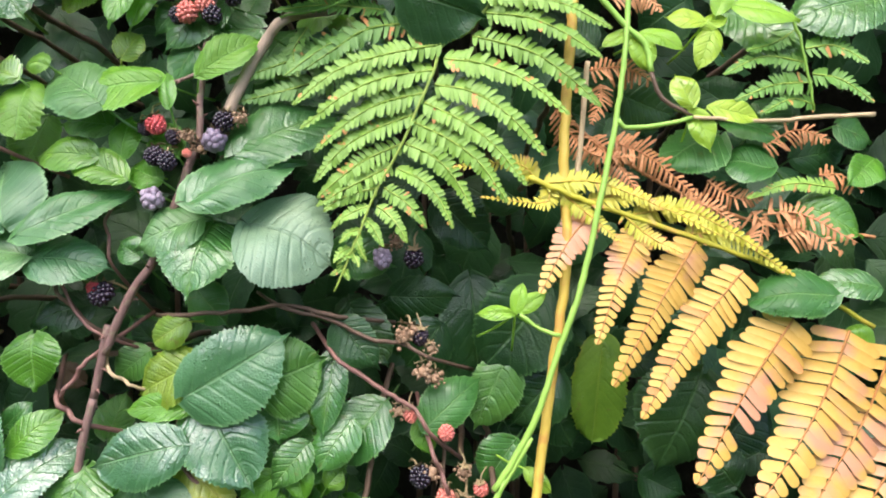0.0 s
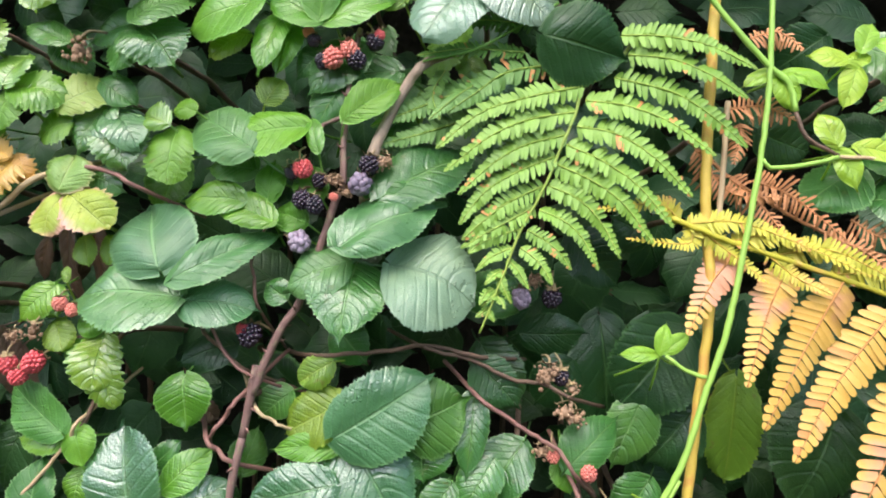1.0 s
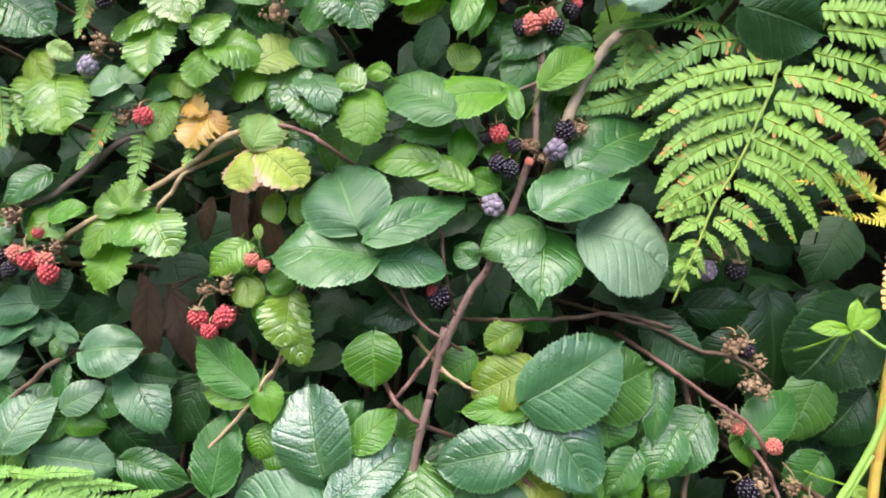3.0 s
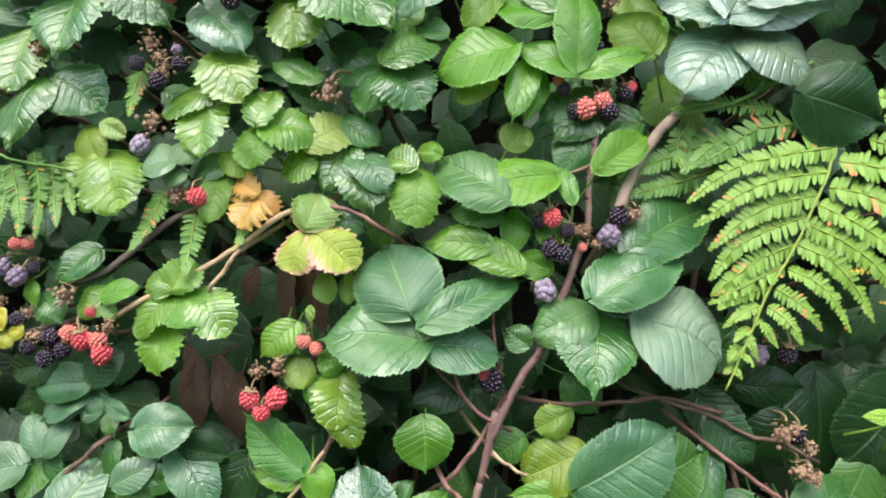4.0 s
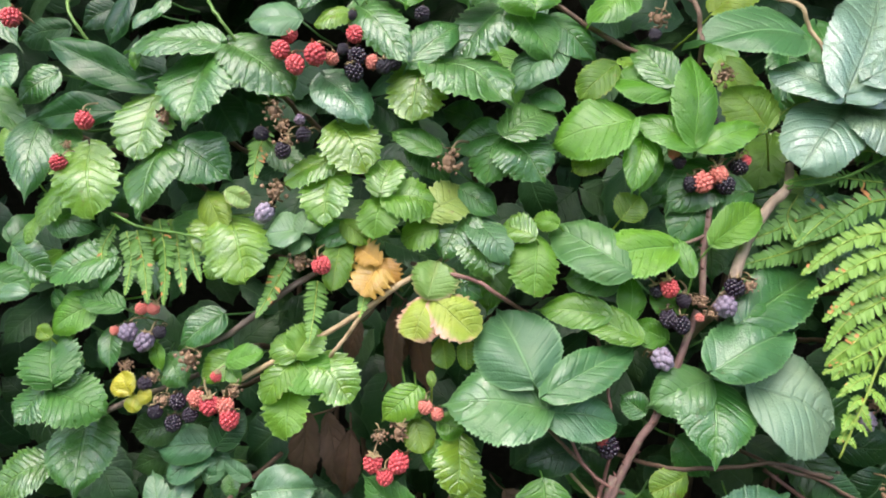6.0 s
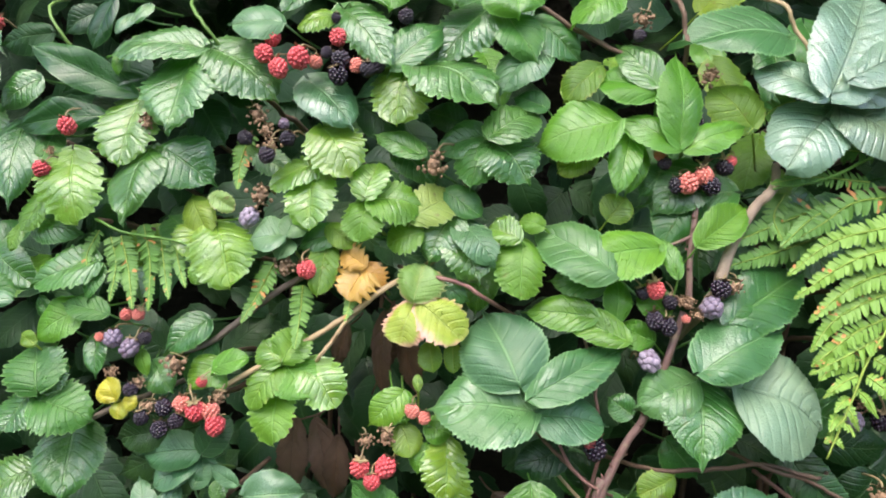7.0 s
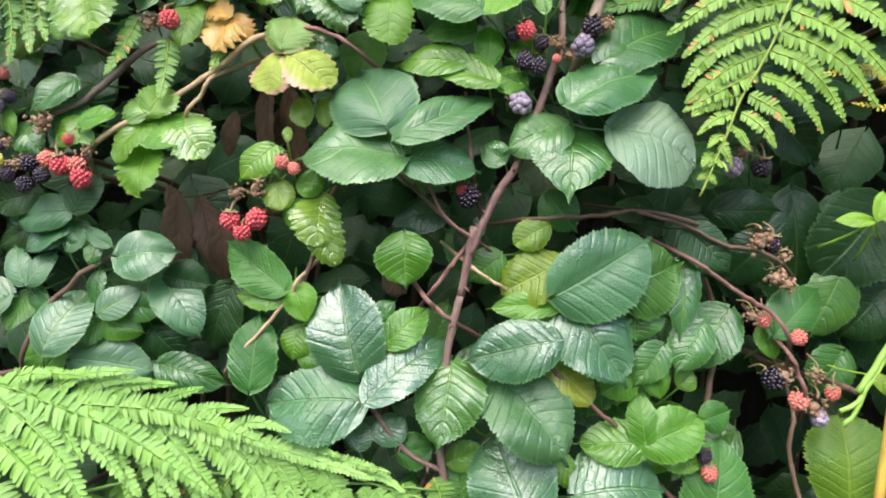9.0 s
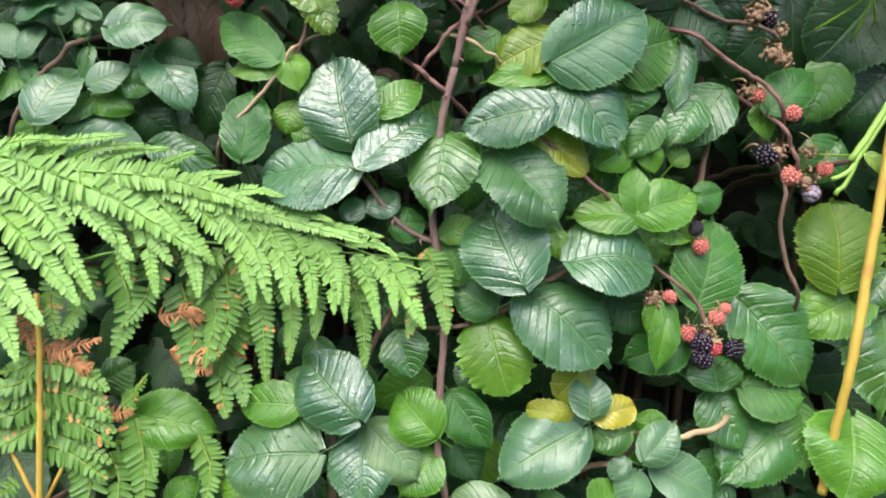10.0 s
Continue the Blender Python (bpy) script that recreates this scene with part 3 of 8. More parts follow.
def bank_place(a, b):
    """An added bank that shuts out light from the rear: a steep, slightly overhanging face before, a long slope behind.
    """
    x = (a - 0.5) * 6.0
    ends = 1 - (2 * abs(a - 0.5)) ** 8
    t = min(1, b / 0.6)
    y, z = 0.78 - 0.5 * t**4, 2.9 * t
    if b > 0.6:
        s = (b - 0.6) / 0.4
        y, z = 0.28 + 3.2 * s, 2.9 * (1 - s) ** 1.5 + 0.25 * math.sin(s * math.pi)
    rough = noise.noise(Vector((x * 3, y * 2, z * 3)))
    return x, y + 0.06 * rough, z * ends - 0.1 + 0.04 * rough * (b > 0.6)


def far_hedge_place(a, b):
    """An added, unseen rounded hedge that blocks low sky light: front, top and back."""
    x = (a - 0.5) * 16.0
    turn = math.pi * b
    rough = noise.noise(Vector((x * 1.5, 4.2 + math.cos(turn), math.sin(turn) * 3)))
    return x, -3.9 + (0.7 + 0.2 * rough) * math.copysign(abs(math.cos(turn)) ** 0.5, math.cos(turn)), 2.1 * math.sin(turn) ** 0.6 * (1 - (2 * abs(a - 0.5)) ** 10) - 0.1 + 0.1 * rough


# Stands behind the camera only to cut off light near the horizon.
sheet("backdrop_hedge", 90, 30, far_hedge_place, GROUND, "added plain green hedge behind the camera that blocks low sky light", "hedge")
sheet("ground", 60, 60, ground_place, GROUND, "dull green and brown ground before the hedge", "ground")
# The bank is an addition: dark backdrop for the gaps and block for rear sky.
sheet("backdrop_bank", 80, 60, bank_place, BANK_DARK, "added near-black backdrop bank that shuts out light behind the hedge", "bank")


def deep_leaves(name, count, seed, where, sizes, mat, label):
    """Foliage nobody could count: many simple leaves in one mesh."""
    rng = np.random.default_rng(seed)
    forms = [blade(1.0, w, k, rng, 10, 4) for k, w in (("d", 0.7), ("m", 0.8), ("d", 0.6), ("m", 0.72), ("g", 0.6))]
    verts, faces, uvs, n = [], [], [], 0
    while len(verts) < count:
        spot = where(rng)
        if spot is None:
            continue
        size = rng.uniform(*sizes)
        ang = rng.uniform(-math.pi, math.pi) * 0.75 - math.pi / 2
        tip = V(math.cos(ang), rng.uniform(-0.5, 0.3), math.sin(ang))
        across, along, out = axes(V(0, 0, 0), tip, rng.uniform(-5, 60), rng.uniform(-40, 40))
        v, f, t = forms[int(rng.integers(len(forms)))]
        verts.append((v * size) @ np.stack([across, along, out]) + spot - along * size * 0.5)
        faces += [tuple(k + n for k in q) for q in f]
        uvs.append(t)
        n += len(v)
    me = mesh_of(name, np.concatenate(verts), faces, np.concatenate(uvs), [mat])
    return tagged(new(name, me), label, "foliage", "", "stuff")


def inner(rng):
    return V(rng.uniform(-0.75, 0.75), 0.21 + 0.38 * rng.random(), rng.uniform(0.75, 1.85))


# Out-of-view leaves with a top overhang, added to block skylight from the thicket.
def outer(rng):
    x, z = rng.uniform(-2.0, 2.0), rng.uniform(0.0, 2.6)
    if -0.66 < x < 0.62 and 0.84 < z < 1.76:
        return None
    return V(x, rng.uniform(-0.03, 0.6) - 0.15 * max(0, z - 1.8), z)


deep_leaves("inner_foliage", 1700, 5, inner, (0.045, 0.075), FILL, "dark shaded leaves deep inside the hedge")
deep_leaves("outer_foliage", 9000, 6, outer, (0.06, 0.1), FILL, "added green hedge leaves round the thicket that keep light out")

# ---- plants ----

plant = thing("evergreen_branch", "dark glossy smooth-edged evergreen leaves deep in the hedge", "evergreen shrub", "", (-0.4160, 0.5500, 0.0000))
root(plant, (-0.4485, 0.1095, 1.5605))
leaf(plant, "s", (-0.4010, 0.0440, 1.5350), (-0.4710, 0.0320, 1.5600), 0.0266, 4, 10)
leaf(plant, "s", (-0.3980, 0.0440, 1.5450), (-0.4560, 0.0440, 1.5340), 0.0144, 4, 0)
leaf(plant, "s", (-0.4170, 0.0400, 1.5180), (-0.4770, 0.0340, 1.5110), 0.0250, 4, 5)
leaf(plant, "s", (-0.4200, 0.0460, 1.6010), (-0.4350, 0.0480, 1.5630), 0.0215, 4, -15)
leaf(plant, "d", (-0.4670, 0.0530, 1.5770), (-0.5070, 0.0530, 1.5680), 0.0231, 0, 0)
leaf(plant, "d", (-0.4390, 0.0580, 1.5950), (-0.4640, 0.0580, 1.5790), 0.0206, 0, 0)

plant = thing("bramble_cane", "bramble cane with broad mid-green leaves and pale red unripe berries", "bramble", "bramble canes", (-0.4969, 0.5500, 0.0000))
root(plant, (-0.4703, 0.0824, 1.5070))
leaf(plant, "m", (-0.5036, 0.0330, 1.5485), (-0.4754, 0.0110, 1.5254), 0.0237, 39, -22)
leaf(plant, "m", (-0.5590, 0.0644, 1.5430), (-0.4768, 0.0302, 1.5031), 0.0316, 39, -2)
leaf(plant, "m", (-0.5780, 0.1105, 1.6216), (-0.5201, 0.0665, 1.5703), 0.0275, 36, -8)
berry(plant, "red", (-0.4956, 0.0330, 1.5759), 0.0120)
berry(plant, "red", (-0.4311, 0.0230, 1.5071), 0.0104)
berry(plant, "red", (-0.4457, 0.0230, 1.4788), 0.0098)
berry(plant, "dry", (-0.4476, 0.0330, 1.4920), 0.0053)
leaf(plant, "G", (-0.4370, 0.0410, 1.4940), (-0.4200, 0.0170, 1.4470), 0.0392, 34, 6)
leaf(plant, "G", (-0.4400, 0.0380, 1.4740), (-0.4600, 0.0240, 1.4410), 0.0238, 30, -10)
leaf(plant, "m", (-0.4640, 0.0410, 1.5420), (-0.4880, 0.0350, 1.5180), 0.0261, 15, 0)
leaf(plant, "m", (-0.4760, 0.0470, 1.5130), (-0.4670, 0.0210, 1.4510), 0.0336, 22, 10)
leaf(plant, "m", (-0.4570, 0.0370, 1.4440), (-0.4240, 0.0350, 1.4400), 0.0219, 25, 0)
leaf(plant, "G", (-0.4640, 0.0360, 1.4450), (-0.4690, 0.0300, 1.4260), 0.0107, 20, 0)
leaf(plant, "m", (-0.4550, 0.0460, 1.5060), (-0.4540, 0.0280, 1.4720), 0.0219, 25, 10)

plant = thing("bramble_cane", "leafy bramble spray with large ribbed leaves and red and black berries", "bramble", "bramble canes", (-0.3145, 0.5500, 0.0000))
root(plant, (-0.3245, 0.0865, 1.5456))
stem(plant, "g", [(-0.3812, 0.0831, 1.6161), (-0.3624, 0.0393, 1.5927), (-0.3433, 0.0404, 1.5690), (-0.3245, 0.0865, 1.5456)], 0.0011, 0.0011, False, "stem")
stem(plant, "g", [(-0.4762, 0.0820, 1.6134), (-0.4595, 0.0370, 1.5885), (-0.4430, 0.0370, 1.5639), (-0.4262, 0.0820, 1.5390)], 0.0011, 0.0009, False, "stem")
berry(plant, "red", (-0.3051, 0.0337, 1.5716), 0.0100)
berry(plant, "red", (-0.3087, 0.0305, 1.5602), 0.0113)
berry(plant, "red", (-0.2982, 0.0291, 1.5505), 0.0112)
berry(plant, "red", (-0.2858, 0.0299, 1.5579), 0.0132)
berry(plant, "red", (-0.2627, 0.0362, 1.5741), 0.0108)
berry(plant, "pink", (-0.2764, 0.0354, 1.5573), 0.0084)
berry(plant, "black", (-0.2599, 0.0354, 1.5591), 0.0114)
berry(plant, "black", (-0.2605, 0.0334, 1.5484), 0.0114)
berry(plant, "pink", (-0.2500, 0.0370, 1.5564), 0.0088)
berry(plant, "black", (-0.2363, 0.0378, 1.5572), 0.0095)
berry(plant, "black", (-0.2424, 0.0345, 1.5532), 0.0094)
berry(plant, "black", (-0.2701, 0.0378, 1.5644), 0.0074)
berry(plant, "black", (-0.2663, 0.0410, 1.5883), 0.0061)
berry(plant, "black", (-0.2211, 0.0437, 1.5918), 0.0096)
berry(plant, "dry", (-0.3136, 0.0382, 1.5224), 0.0108)
berry(plant, "dry", (-0.3070, 0.0386, 1.5131), 0.0088)
berry(plant, "dry", (-0.3027, 0.0388, 1.5022), 0.0102)
berry(plant, "black", (-0.3183, 0.0339, 1.5062), 0.0094)
berry(plant, "black", (-0.2910, 0.0355, 1.5072), 0.0094)
berry(plant, "black", (-0.3029, 0.0328, 1.4957), 0.0100)
berry(plant, "grape", (-0.2955, 0.0393, 1.5176), 0.0068)
berry(plant, "dry", (-0.3835, 0.0340, 1.5134), 0.0094)
stalk = leaf_stalk(plant, (-0.3500, 0.0410, 1.5640), (-0.3440, 0.0860, 1.5440))
leaf(stalk, "M", (-0.3590, 0.0450, 1.5650), (-0.3630, 0.0150, 1.5050), 0.0570, 42, -8, (-0.3500, 0.0410, 1.5640))
leaf(stalk, "M", (-0.3510, 0.0360, 1.5640), (-0.4140, 0.0280, 1.5580), 0.0339, 38, 5, (-0.3500, 0.0410, 1.5640))
leaf(stalk, "M", (-0.3480, 0.0410, 1.5670), (-0.2980, 0.0330, 1.5340), 0.0438, 34, 14, (-0.3500, 0.0410, 1.5640))
leaf(plant, "l", (-0.2990, 0.0330, 1.5820), (-0.3350, 0.0310, 1.5790), 0.0291, 22, 0)
leaf(plant, "G", (-0.3960, 0.0490, 1.5370), (-0.3970, 0.0230, 1.4860), 0.0401, 30, 5)
leaf(plant, "m", (-0.3840, 0.0420, 1.4980), (-0.3890, 0.0140, 1.4490), 0.0415, 44, -20)
leaf(plant, "m", (-0.3740, 0.0370, 1.4980), (-0.3370, 0.0370, 1.4770), 0.0415, 20, 10)
leaf(plant, "g", (-0.4080, 0.0370, 1.5590), (-0.4070, 0.0330, 1.5440), 0.0084, 20, 0)
leaf(plant, "d", (-0.3590, 0.0550, 1.5320), (-0.3350, 0.0490, 1.5020), 0.0314, 12, 0)
leaf(plant, "m", (-0.3920, 0.0410, 1.5940), (-0.4020, 0.0350, 1.5770), 0.0110, 20, 0)
leaf(plant, "l", (-0.4020, 0.0390, 1.5860), (-0.4090, 0.0310, 1.5690), 0.0109, 30, 0)
leaf(plant, "m", (-0.2860, 0.0450, 1.6090), (-0.3020, 0.0350, 1.5890), 0.0189, 30, 0)
leaf(plant, "G", (-0.2690, 0.0440, 1.5910), (-0.2920, 0.0400, 1.5820), 0.0197, 30, 0)
stalk = leaf_stalk(plant, (-0.2600, 0.0480, 1.6020), (-0.2540, 0.0930, 1.5820))
leaf(stalk, "M", (-0.2660, 0.0540, 1.6000), (-0.2260, 0.0260, 1.5540), 0.0328, 38, -14, (-0.2600, 0.0480, 1.6020))
leaf(plant, "m", (-0.2270, 0.0370, 1.5570), (-0.1950, 0.0550, 1.5950), 0.0272, 22, 8)
stalk = leaf_stalk(plant, (-0.2170, 0.0530, 1.5650), (-0.2110, 0.0980, 1.5450))
leaf(stalk, "G", (-0.2190, 0.0550, 1.5650), (-0.2230, 0.0330, 1.5210), 0.0414, 36, -8, (-0.2170, 0.0530, 1.5650))
leaf(stalk, "M", (-0.2150, 0.0520, 1.5630), (-0.1570, 0.0380, 1.5360), 0.0634, 46, 10, (-0.2170, 0.0530, 1.5650))
leaf(plant, "g", (-0.2300, 0.0490, 1.6200), (-0.2310, 0.0370, 1.5950), 0.0400, 36, 0)
leaf(plant, "m", (-0.1890, 0.0540, 1.6230), (-0.1910, 0.0420, 1.5970), 0.0426, 36, 5)

plant = thing("bramble_cane", "bramble spray with light green lobed leaves turning yellow at the edges", "bramble", "bramble canes", (-0.2032, 0.5500, 0.0000))
root(plant, (-0.3477, 0.0851, 1.3318))
stem(plant, "t", [(-0.1967, 0.0942, 1.4373), (-0.2201, 0.0478, 1.4186), (-0.2459, 0.0462, 1.3978), (-0.2736, 0.0446, 1.3784), (-0.3223, 0.0417, 1.3478), (-0.3477, 0.0851, 1.3318)], 0.0018, 0.0018, False, "stem")
stem(plant, "t", [(-0.2308, 0.0922, 1.4180), (-0.2474, 0.0462, 1.3930), (-0.2562, 0.0456, 1.3797), (-0.2647, 0.0451, 1.3675), (-0.2819, 0.0891, 1.3429)], 0.0015, 0.0012, False, "stem")
stem(plant, "r", [(-0.2226, 0.0926, 1.4309), (-0.1932, 0.0494, 1.4248), (-0.1748, 0.0505, 1.4210), (-0.1616, 0.0513, 1.4136), (-0.1356, 0.0979, 1.3988)], 0.0015, 0.0013, False, "stem")
stem(plant, "w", [(-0.2661, 0.0960, 1.4330), (-0.2892, 0.0496, 1.4139), (-0.3136, 0.0482, 1.3937), (-0.3362, 0.0468, 1.3743), (-0.3596, 0.0454, 1.3645), (-0.3873, 0.0888, 1.3530)], 0.0021, 0.0021, False, "stem")
stem(plant, "w", [(-0.3672, 0.0889, 1.3429), (-0.3938, 0.0434, 1.3290), (-0.4120, 0.0430, 1.3194), (-0.4385, 0.0875, 1.3055)], 0.0018, 0.0018, False, "stem")
berry(plant, "dry", (-0.1979, 0.0451, 1.4965), 0.0138)
berry(plant, "dry", (-0.3074, 0.0386, 1.4701), 0.0115)
berry(plant, "grape", (-0.3136, 0.0382, 1.4558), 0.0115)
berry(plant, "red", (-0.2732, 0.0356, 1.4247), 0.0114)
berry(plant, "dry", (-0.2899, 0.0426, 1.4246), 0.0123)
berry(plant, "red", (-0.2329, 0.0430, 1.3024), 0.0116)
berry(plant, "red", (-0.2166, 0.0440, 1.3037), 0.0123)
berry(plant, "red", (-0.2240, 0.0406, 1.2951), 0.0102)
berry(plant, "dry", (-0.2180, 0.0439, 1.3229), 0.0096)
berry(plant, "dry", (-0.2299, 0.0432, 1.3192), 0.0082)
berry(plant, "pink", (-0.2020, 0.0449, 1.3397), 0.0089)
berry(plant, "pink", (-0.1943, 0.0453, 1.3360), 0.0076)
stalk = leaf_stalk(plant, (-0.2740, 0.0470, 1.5190), (-0.2680, 0.0920, 1.4990))
leaf(stalk, "G", (-0.2720, 0.0470, 1.5180), (-0.2470, 0.0310, 1.4880), 0.0386, 34, 8, (-0.2740, 0.0470, 1.5190))
leaf(stalk, "G", (-0.2760, 0.0490, 1.4900), (-0.2730, 0.0290, 1.4510), 0.0332, 38, -6, (-0.2740, 0.0470, 1.5190))
leaf(stalk, "G", (-0.2700, 0.0450, 1.4940), (-0.3060, 0.0410, 1.4810), 0.0253, 30, -6, (-0.2740, 0.0470, 1.5190))
leaf(plant, "y", (-0.2770, 0.0470, 1.5010), (-0.2610, 0.0410, 1.4820), 0.0186, 20, 0)
stalk = leaf_stalk(plant, (-0.2400, 0.0500, 1.4720), (-0.2340, 0.0950, 1.4520))
leaf(stalk, "G", (-0.2390, 0.0350, 1.4720), (-0.2350, 0.0490, 1.4990), 0.0253, 28, 0, (-0.2400, 0.0500, 1.4720))
leaf(stalk, "G", (-0.2380, 0.0420, 1.4720), (-0.2030, 0.0440, 1.4700), 0.0321, 30, 6, (-0.2400, 0.0500, 1.4720))
leaf(stalk, "G", (-0.2380, 0.0470, 1.4710), (-0.2410, 0.0330, 1.4440), 0.0286, 32, -8, (-0.2400, 0.0500, 1.4720))
leaf(plant, "p", (-0.2100, 0.0450, 1.4600), (-0.1840, 0.0550, 1.4810), 0.0293, 18, 6)
leaf(plant, "G", (-0.2030, 0.0500, 1.4530), (-0.2260, 0.0500, 1.4440), 0.0246, 20, -6)
leaf(plant, "m", (-0.2570, 0.0500, 1.4510), (-0.2850, 0.0460, 1.4380), 0.0193, 20, 0)
stalk = leaf_stalk(plant, (-0.2350, 0.0510, 1.4310), (-0.2290, 0.0960, 1.4110))
leaf(stalk, "o", (-0.2370, 0.0410, 1.4290), (-0.2550, 0.0470, 1.4390), 0.0170, 16, -10, (-0.2350, 0.0510, 1.4310))
leaf(stalk, "o", (-0.2340, 0.0480, 1.4310), (-0.2490, 0.0380, 1.4090), 0.0282, 26, -6, (-0.2350, 0.0510, 1.4310))
leaf(stalk, "o", (-0.2340, 0.0460, 1.4310), (-0.2270, 0.0440, 1.4160), 0.0152, 14, 14, (-0.2350, 0.0510, 1.4310))
stalk = leaf_stalk(plant, (-0.2050, 0.0540, 1.4080), (-0.1990, 0.0990, 1.3880))
leaf(stalk, "p", (-0.2050, 0.0430, 1.4090), (-0.2010, 0.0510, 1.4330), 0.0314, 18, 4, (-0.2050, 0.0540, 1.4080))
leaf(stalk, "P", (-0.2050, 0.0490, 1.4070), (-0.2120, 0.0390, 1.3810), 0.0285, 24, -8, (-0.2050, 0.0540, 1.4080))
leaf(stalk, "P", (-0.2020, 0.0470, 1.4080), (-0.1730, 0.0410, 1.3860), 0.0318, 24, 8, (-0.2050, 0.0540, 1.4080))
leaf(plant, "y", (-0.1950, 0.0570, 1.3820), (-0.1900, 0.0530, 1.3630), 0.0159, 14, 0)
leaf(plant, "y", (-0.1800, 0.0590, 1.3820), (-0.1770, 0.0550, 1.3630), 0.0127, 10, 0)
stalk = leaf_stalk(plant, (-0.2870, 0.0450, 1.3640), (-0.2810, 0.0900, 1.3440))
leaf(stalk, "G", (-0.2850, 0.0370, 1.3660), (-0.2770, 0.0470, 1.3860), 0.0260, 22, 4, (-0.2870, 0.0450, 1.3640))
leaf(stalk, "G", (-0.2860, 0.0370, 1.3650), (-0.3020, 0.0450, 1.3780), 0.0231, 22, -6, (-0.2870, 0.0450, 1.3640))
leaf(stalk, "G", (-0.2880, 0.0430, 1.3630), (-0.3040, 0.0330, 1.3360), 0.0228, 28, -14, (-0.2870, 0.0450, 1.3640))
leaf(stalk, "g", (-0.2860, 0.0440, 1.3640), (-0.2640, 0.0300, 1.3450), 0.0328, 36, 8, (-0.2870, 0.0450, 1.3640))
leaf(stalk, "G", (-0.2730, 0.0470, 1.3650), (-0.2480, 0.0370, 1.3400), 0.0312, 26, 10, (-0.2870, 0.0450, 1.3640))
leaf(stalk, "G", (-0.2900, 0.0470, 1.3480), (-0.2870, 0.0270, 1.3170), 0.0307, 34, -4, (-0.2870, 0.0450, 1.3640))
leaf(plant, "g", (-0.3280, 0.0330, 1.3590), (-0.3060, 0.0390, 1.3690), 0.0167, 28, 0)
leaf(plant, "g", (-0.3290, 0.0400, 1.3550), (-0.3200, 0.0360, 1.3460), 0.0111, 20, 0)
leaf(plant, "g", (-0.2090, 0.0500, 1.3500), (-0.2290, 0.0460, 1.3270), 0.0231, 16, -8)
leaf(plant, "g", (-0.2160, 0.0520, 1.3510), (-0.2040, 0.0460, 1.3310), 0.0212, 20, 6)
leaf(plant, "y", (-0.2090, 0.0530, 1.3290), (-0.2000, 0.0470, 1.3100), 0.0202, 18, 4)
leaf(plant, "g", (-0.1940, 0.0540, 1.3300), (-0.1760, 0.0520, 1.3250), 0.0197, 20, 0)
leaf(plant, "G", (-0.1800, 0.0570, 1.3210), (-0.1770, 0.0390, 1.2890), 0.0300, 26, 16)
leaf(plant, "g", (-0.1930, 0.0550, 1.3170), (-0.1970, 0.0510, 1.2980), 0.0186, 14, 0)
leaf(plant, "y", (-0.1990, 0.0450, 1.3530), (-0.2000, 0.0470, 1.3630), 0.0065, 10, 0)

plant = thing("bramble_cane", "bramble cane with serrated green leaves and clustered ripening berries", "bramble", "bramble canes", (-0.4018, 0.5500, 0.0000))
root(plant, (-0.3821, 0.0733, 1.3488))
leaf(plant, "M", (-0.5025, 0.0333, 1.4027), (-0.4631, 0.0327, 1.3961), 0.0321, 26, 4)
berry(plant, "pink", (-0.3878, 0.0337, 1.3893), 0.0074)
berry(plant, "pink", (-0.3802, 0.0342, 1.3898), 0.0074)
berry(plant, "pink", (-0.4038, 0.0330, 1.3740), 0.0060)
berry(plant, "grape", (-0.3936, 0.0304, 1.3738), 0.0106)
berry(plant, "grape", (-0.3820, 0.0301, 1.3689), 0.0113)
berry(plant, "black", (-0.3751, 0.0345, 1.3750), 0.0080)
berry(plant, "dry", (-0.3539, 0.0358, 1.3592), 0.0128)
berry(plant, "red", (-0.3363, 0.0368, 1.3497), 0.0067)
berry(plant, "dry", (-0.3942, 0.0333, 1.3519), 0.0080)
berry(plant, "black", (-0.3800, 0.0312, 1.3426), 0.0086)
berry(plant, "dry", (-0.3769, 0.0344, 1.3467), 0.0067)
berry(plant, "black", (-0.3567, 0.0296, 1.3333), 0.0099)
berry(plant, "black", (-0.3709, 0.0297, 1.3258), 0.0086)
berry(plant, "black", (-0.3579, 0.0285, 1.3200), 0.0099)
berry(plant, "black", (-0.3477, 0.0291, 1.3257), 0.0093)
berry(plant, "dry", (-0.3676, 0.0329, 1.3326), 0.0080)
berry(plant, "pink", (-0.3459, 0.0312, 1.3361), 0.0100)
berry(plant, "red", (-0.3361, 0.0298, 1.3325), 0.0119)
berry(plant, "pink", (-0.3269, 0.0314, 1.3327), 0.0106)
berry(plant, "red", (-0.3226, 0.0296, 1.3250), 0.0113)
berry(plant, "dry", (-0.3231, 0.0356, 1.3413), 0.0081)
leaf(plant, "M", (-0.4110, 0.0360, 1.4220), (-0.4550, 0.0300, 1.4070), 0.0317, 32, -4)
leaf(plant, "m", (-0.4120, 0.0410, 1.4190), (-0.4120, 0.0270, 1.3970), 0.0136, 26, 10)
leaf(plant, "m", (-0.4860, 0.0430, 1.4240), (-0.4540, 0.0390, 1.4000), 0.0268, 10, 0)
leaf(plant, "l", (-0.4810, 0.0290, 1.3930), (-0.4600, 0.0290, 1.3950), 0.0130, 24, 0)
leaf(plant, "m", (-0.3990, 0.0300, 1.3900), (-0.4330, 0.0320, 1.3940), 0.0184, 28, 0)
leaf(plant, "g", (-0.4180, 0.0380, 1.3930), (-0.4470, 0.0300, 1.3680), 0.0299, 24, -6)
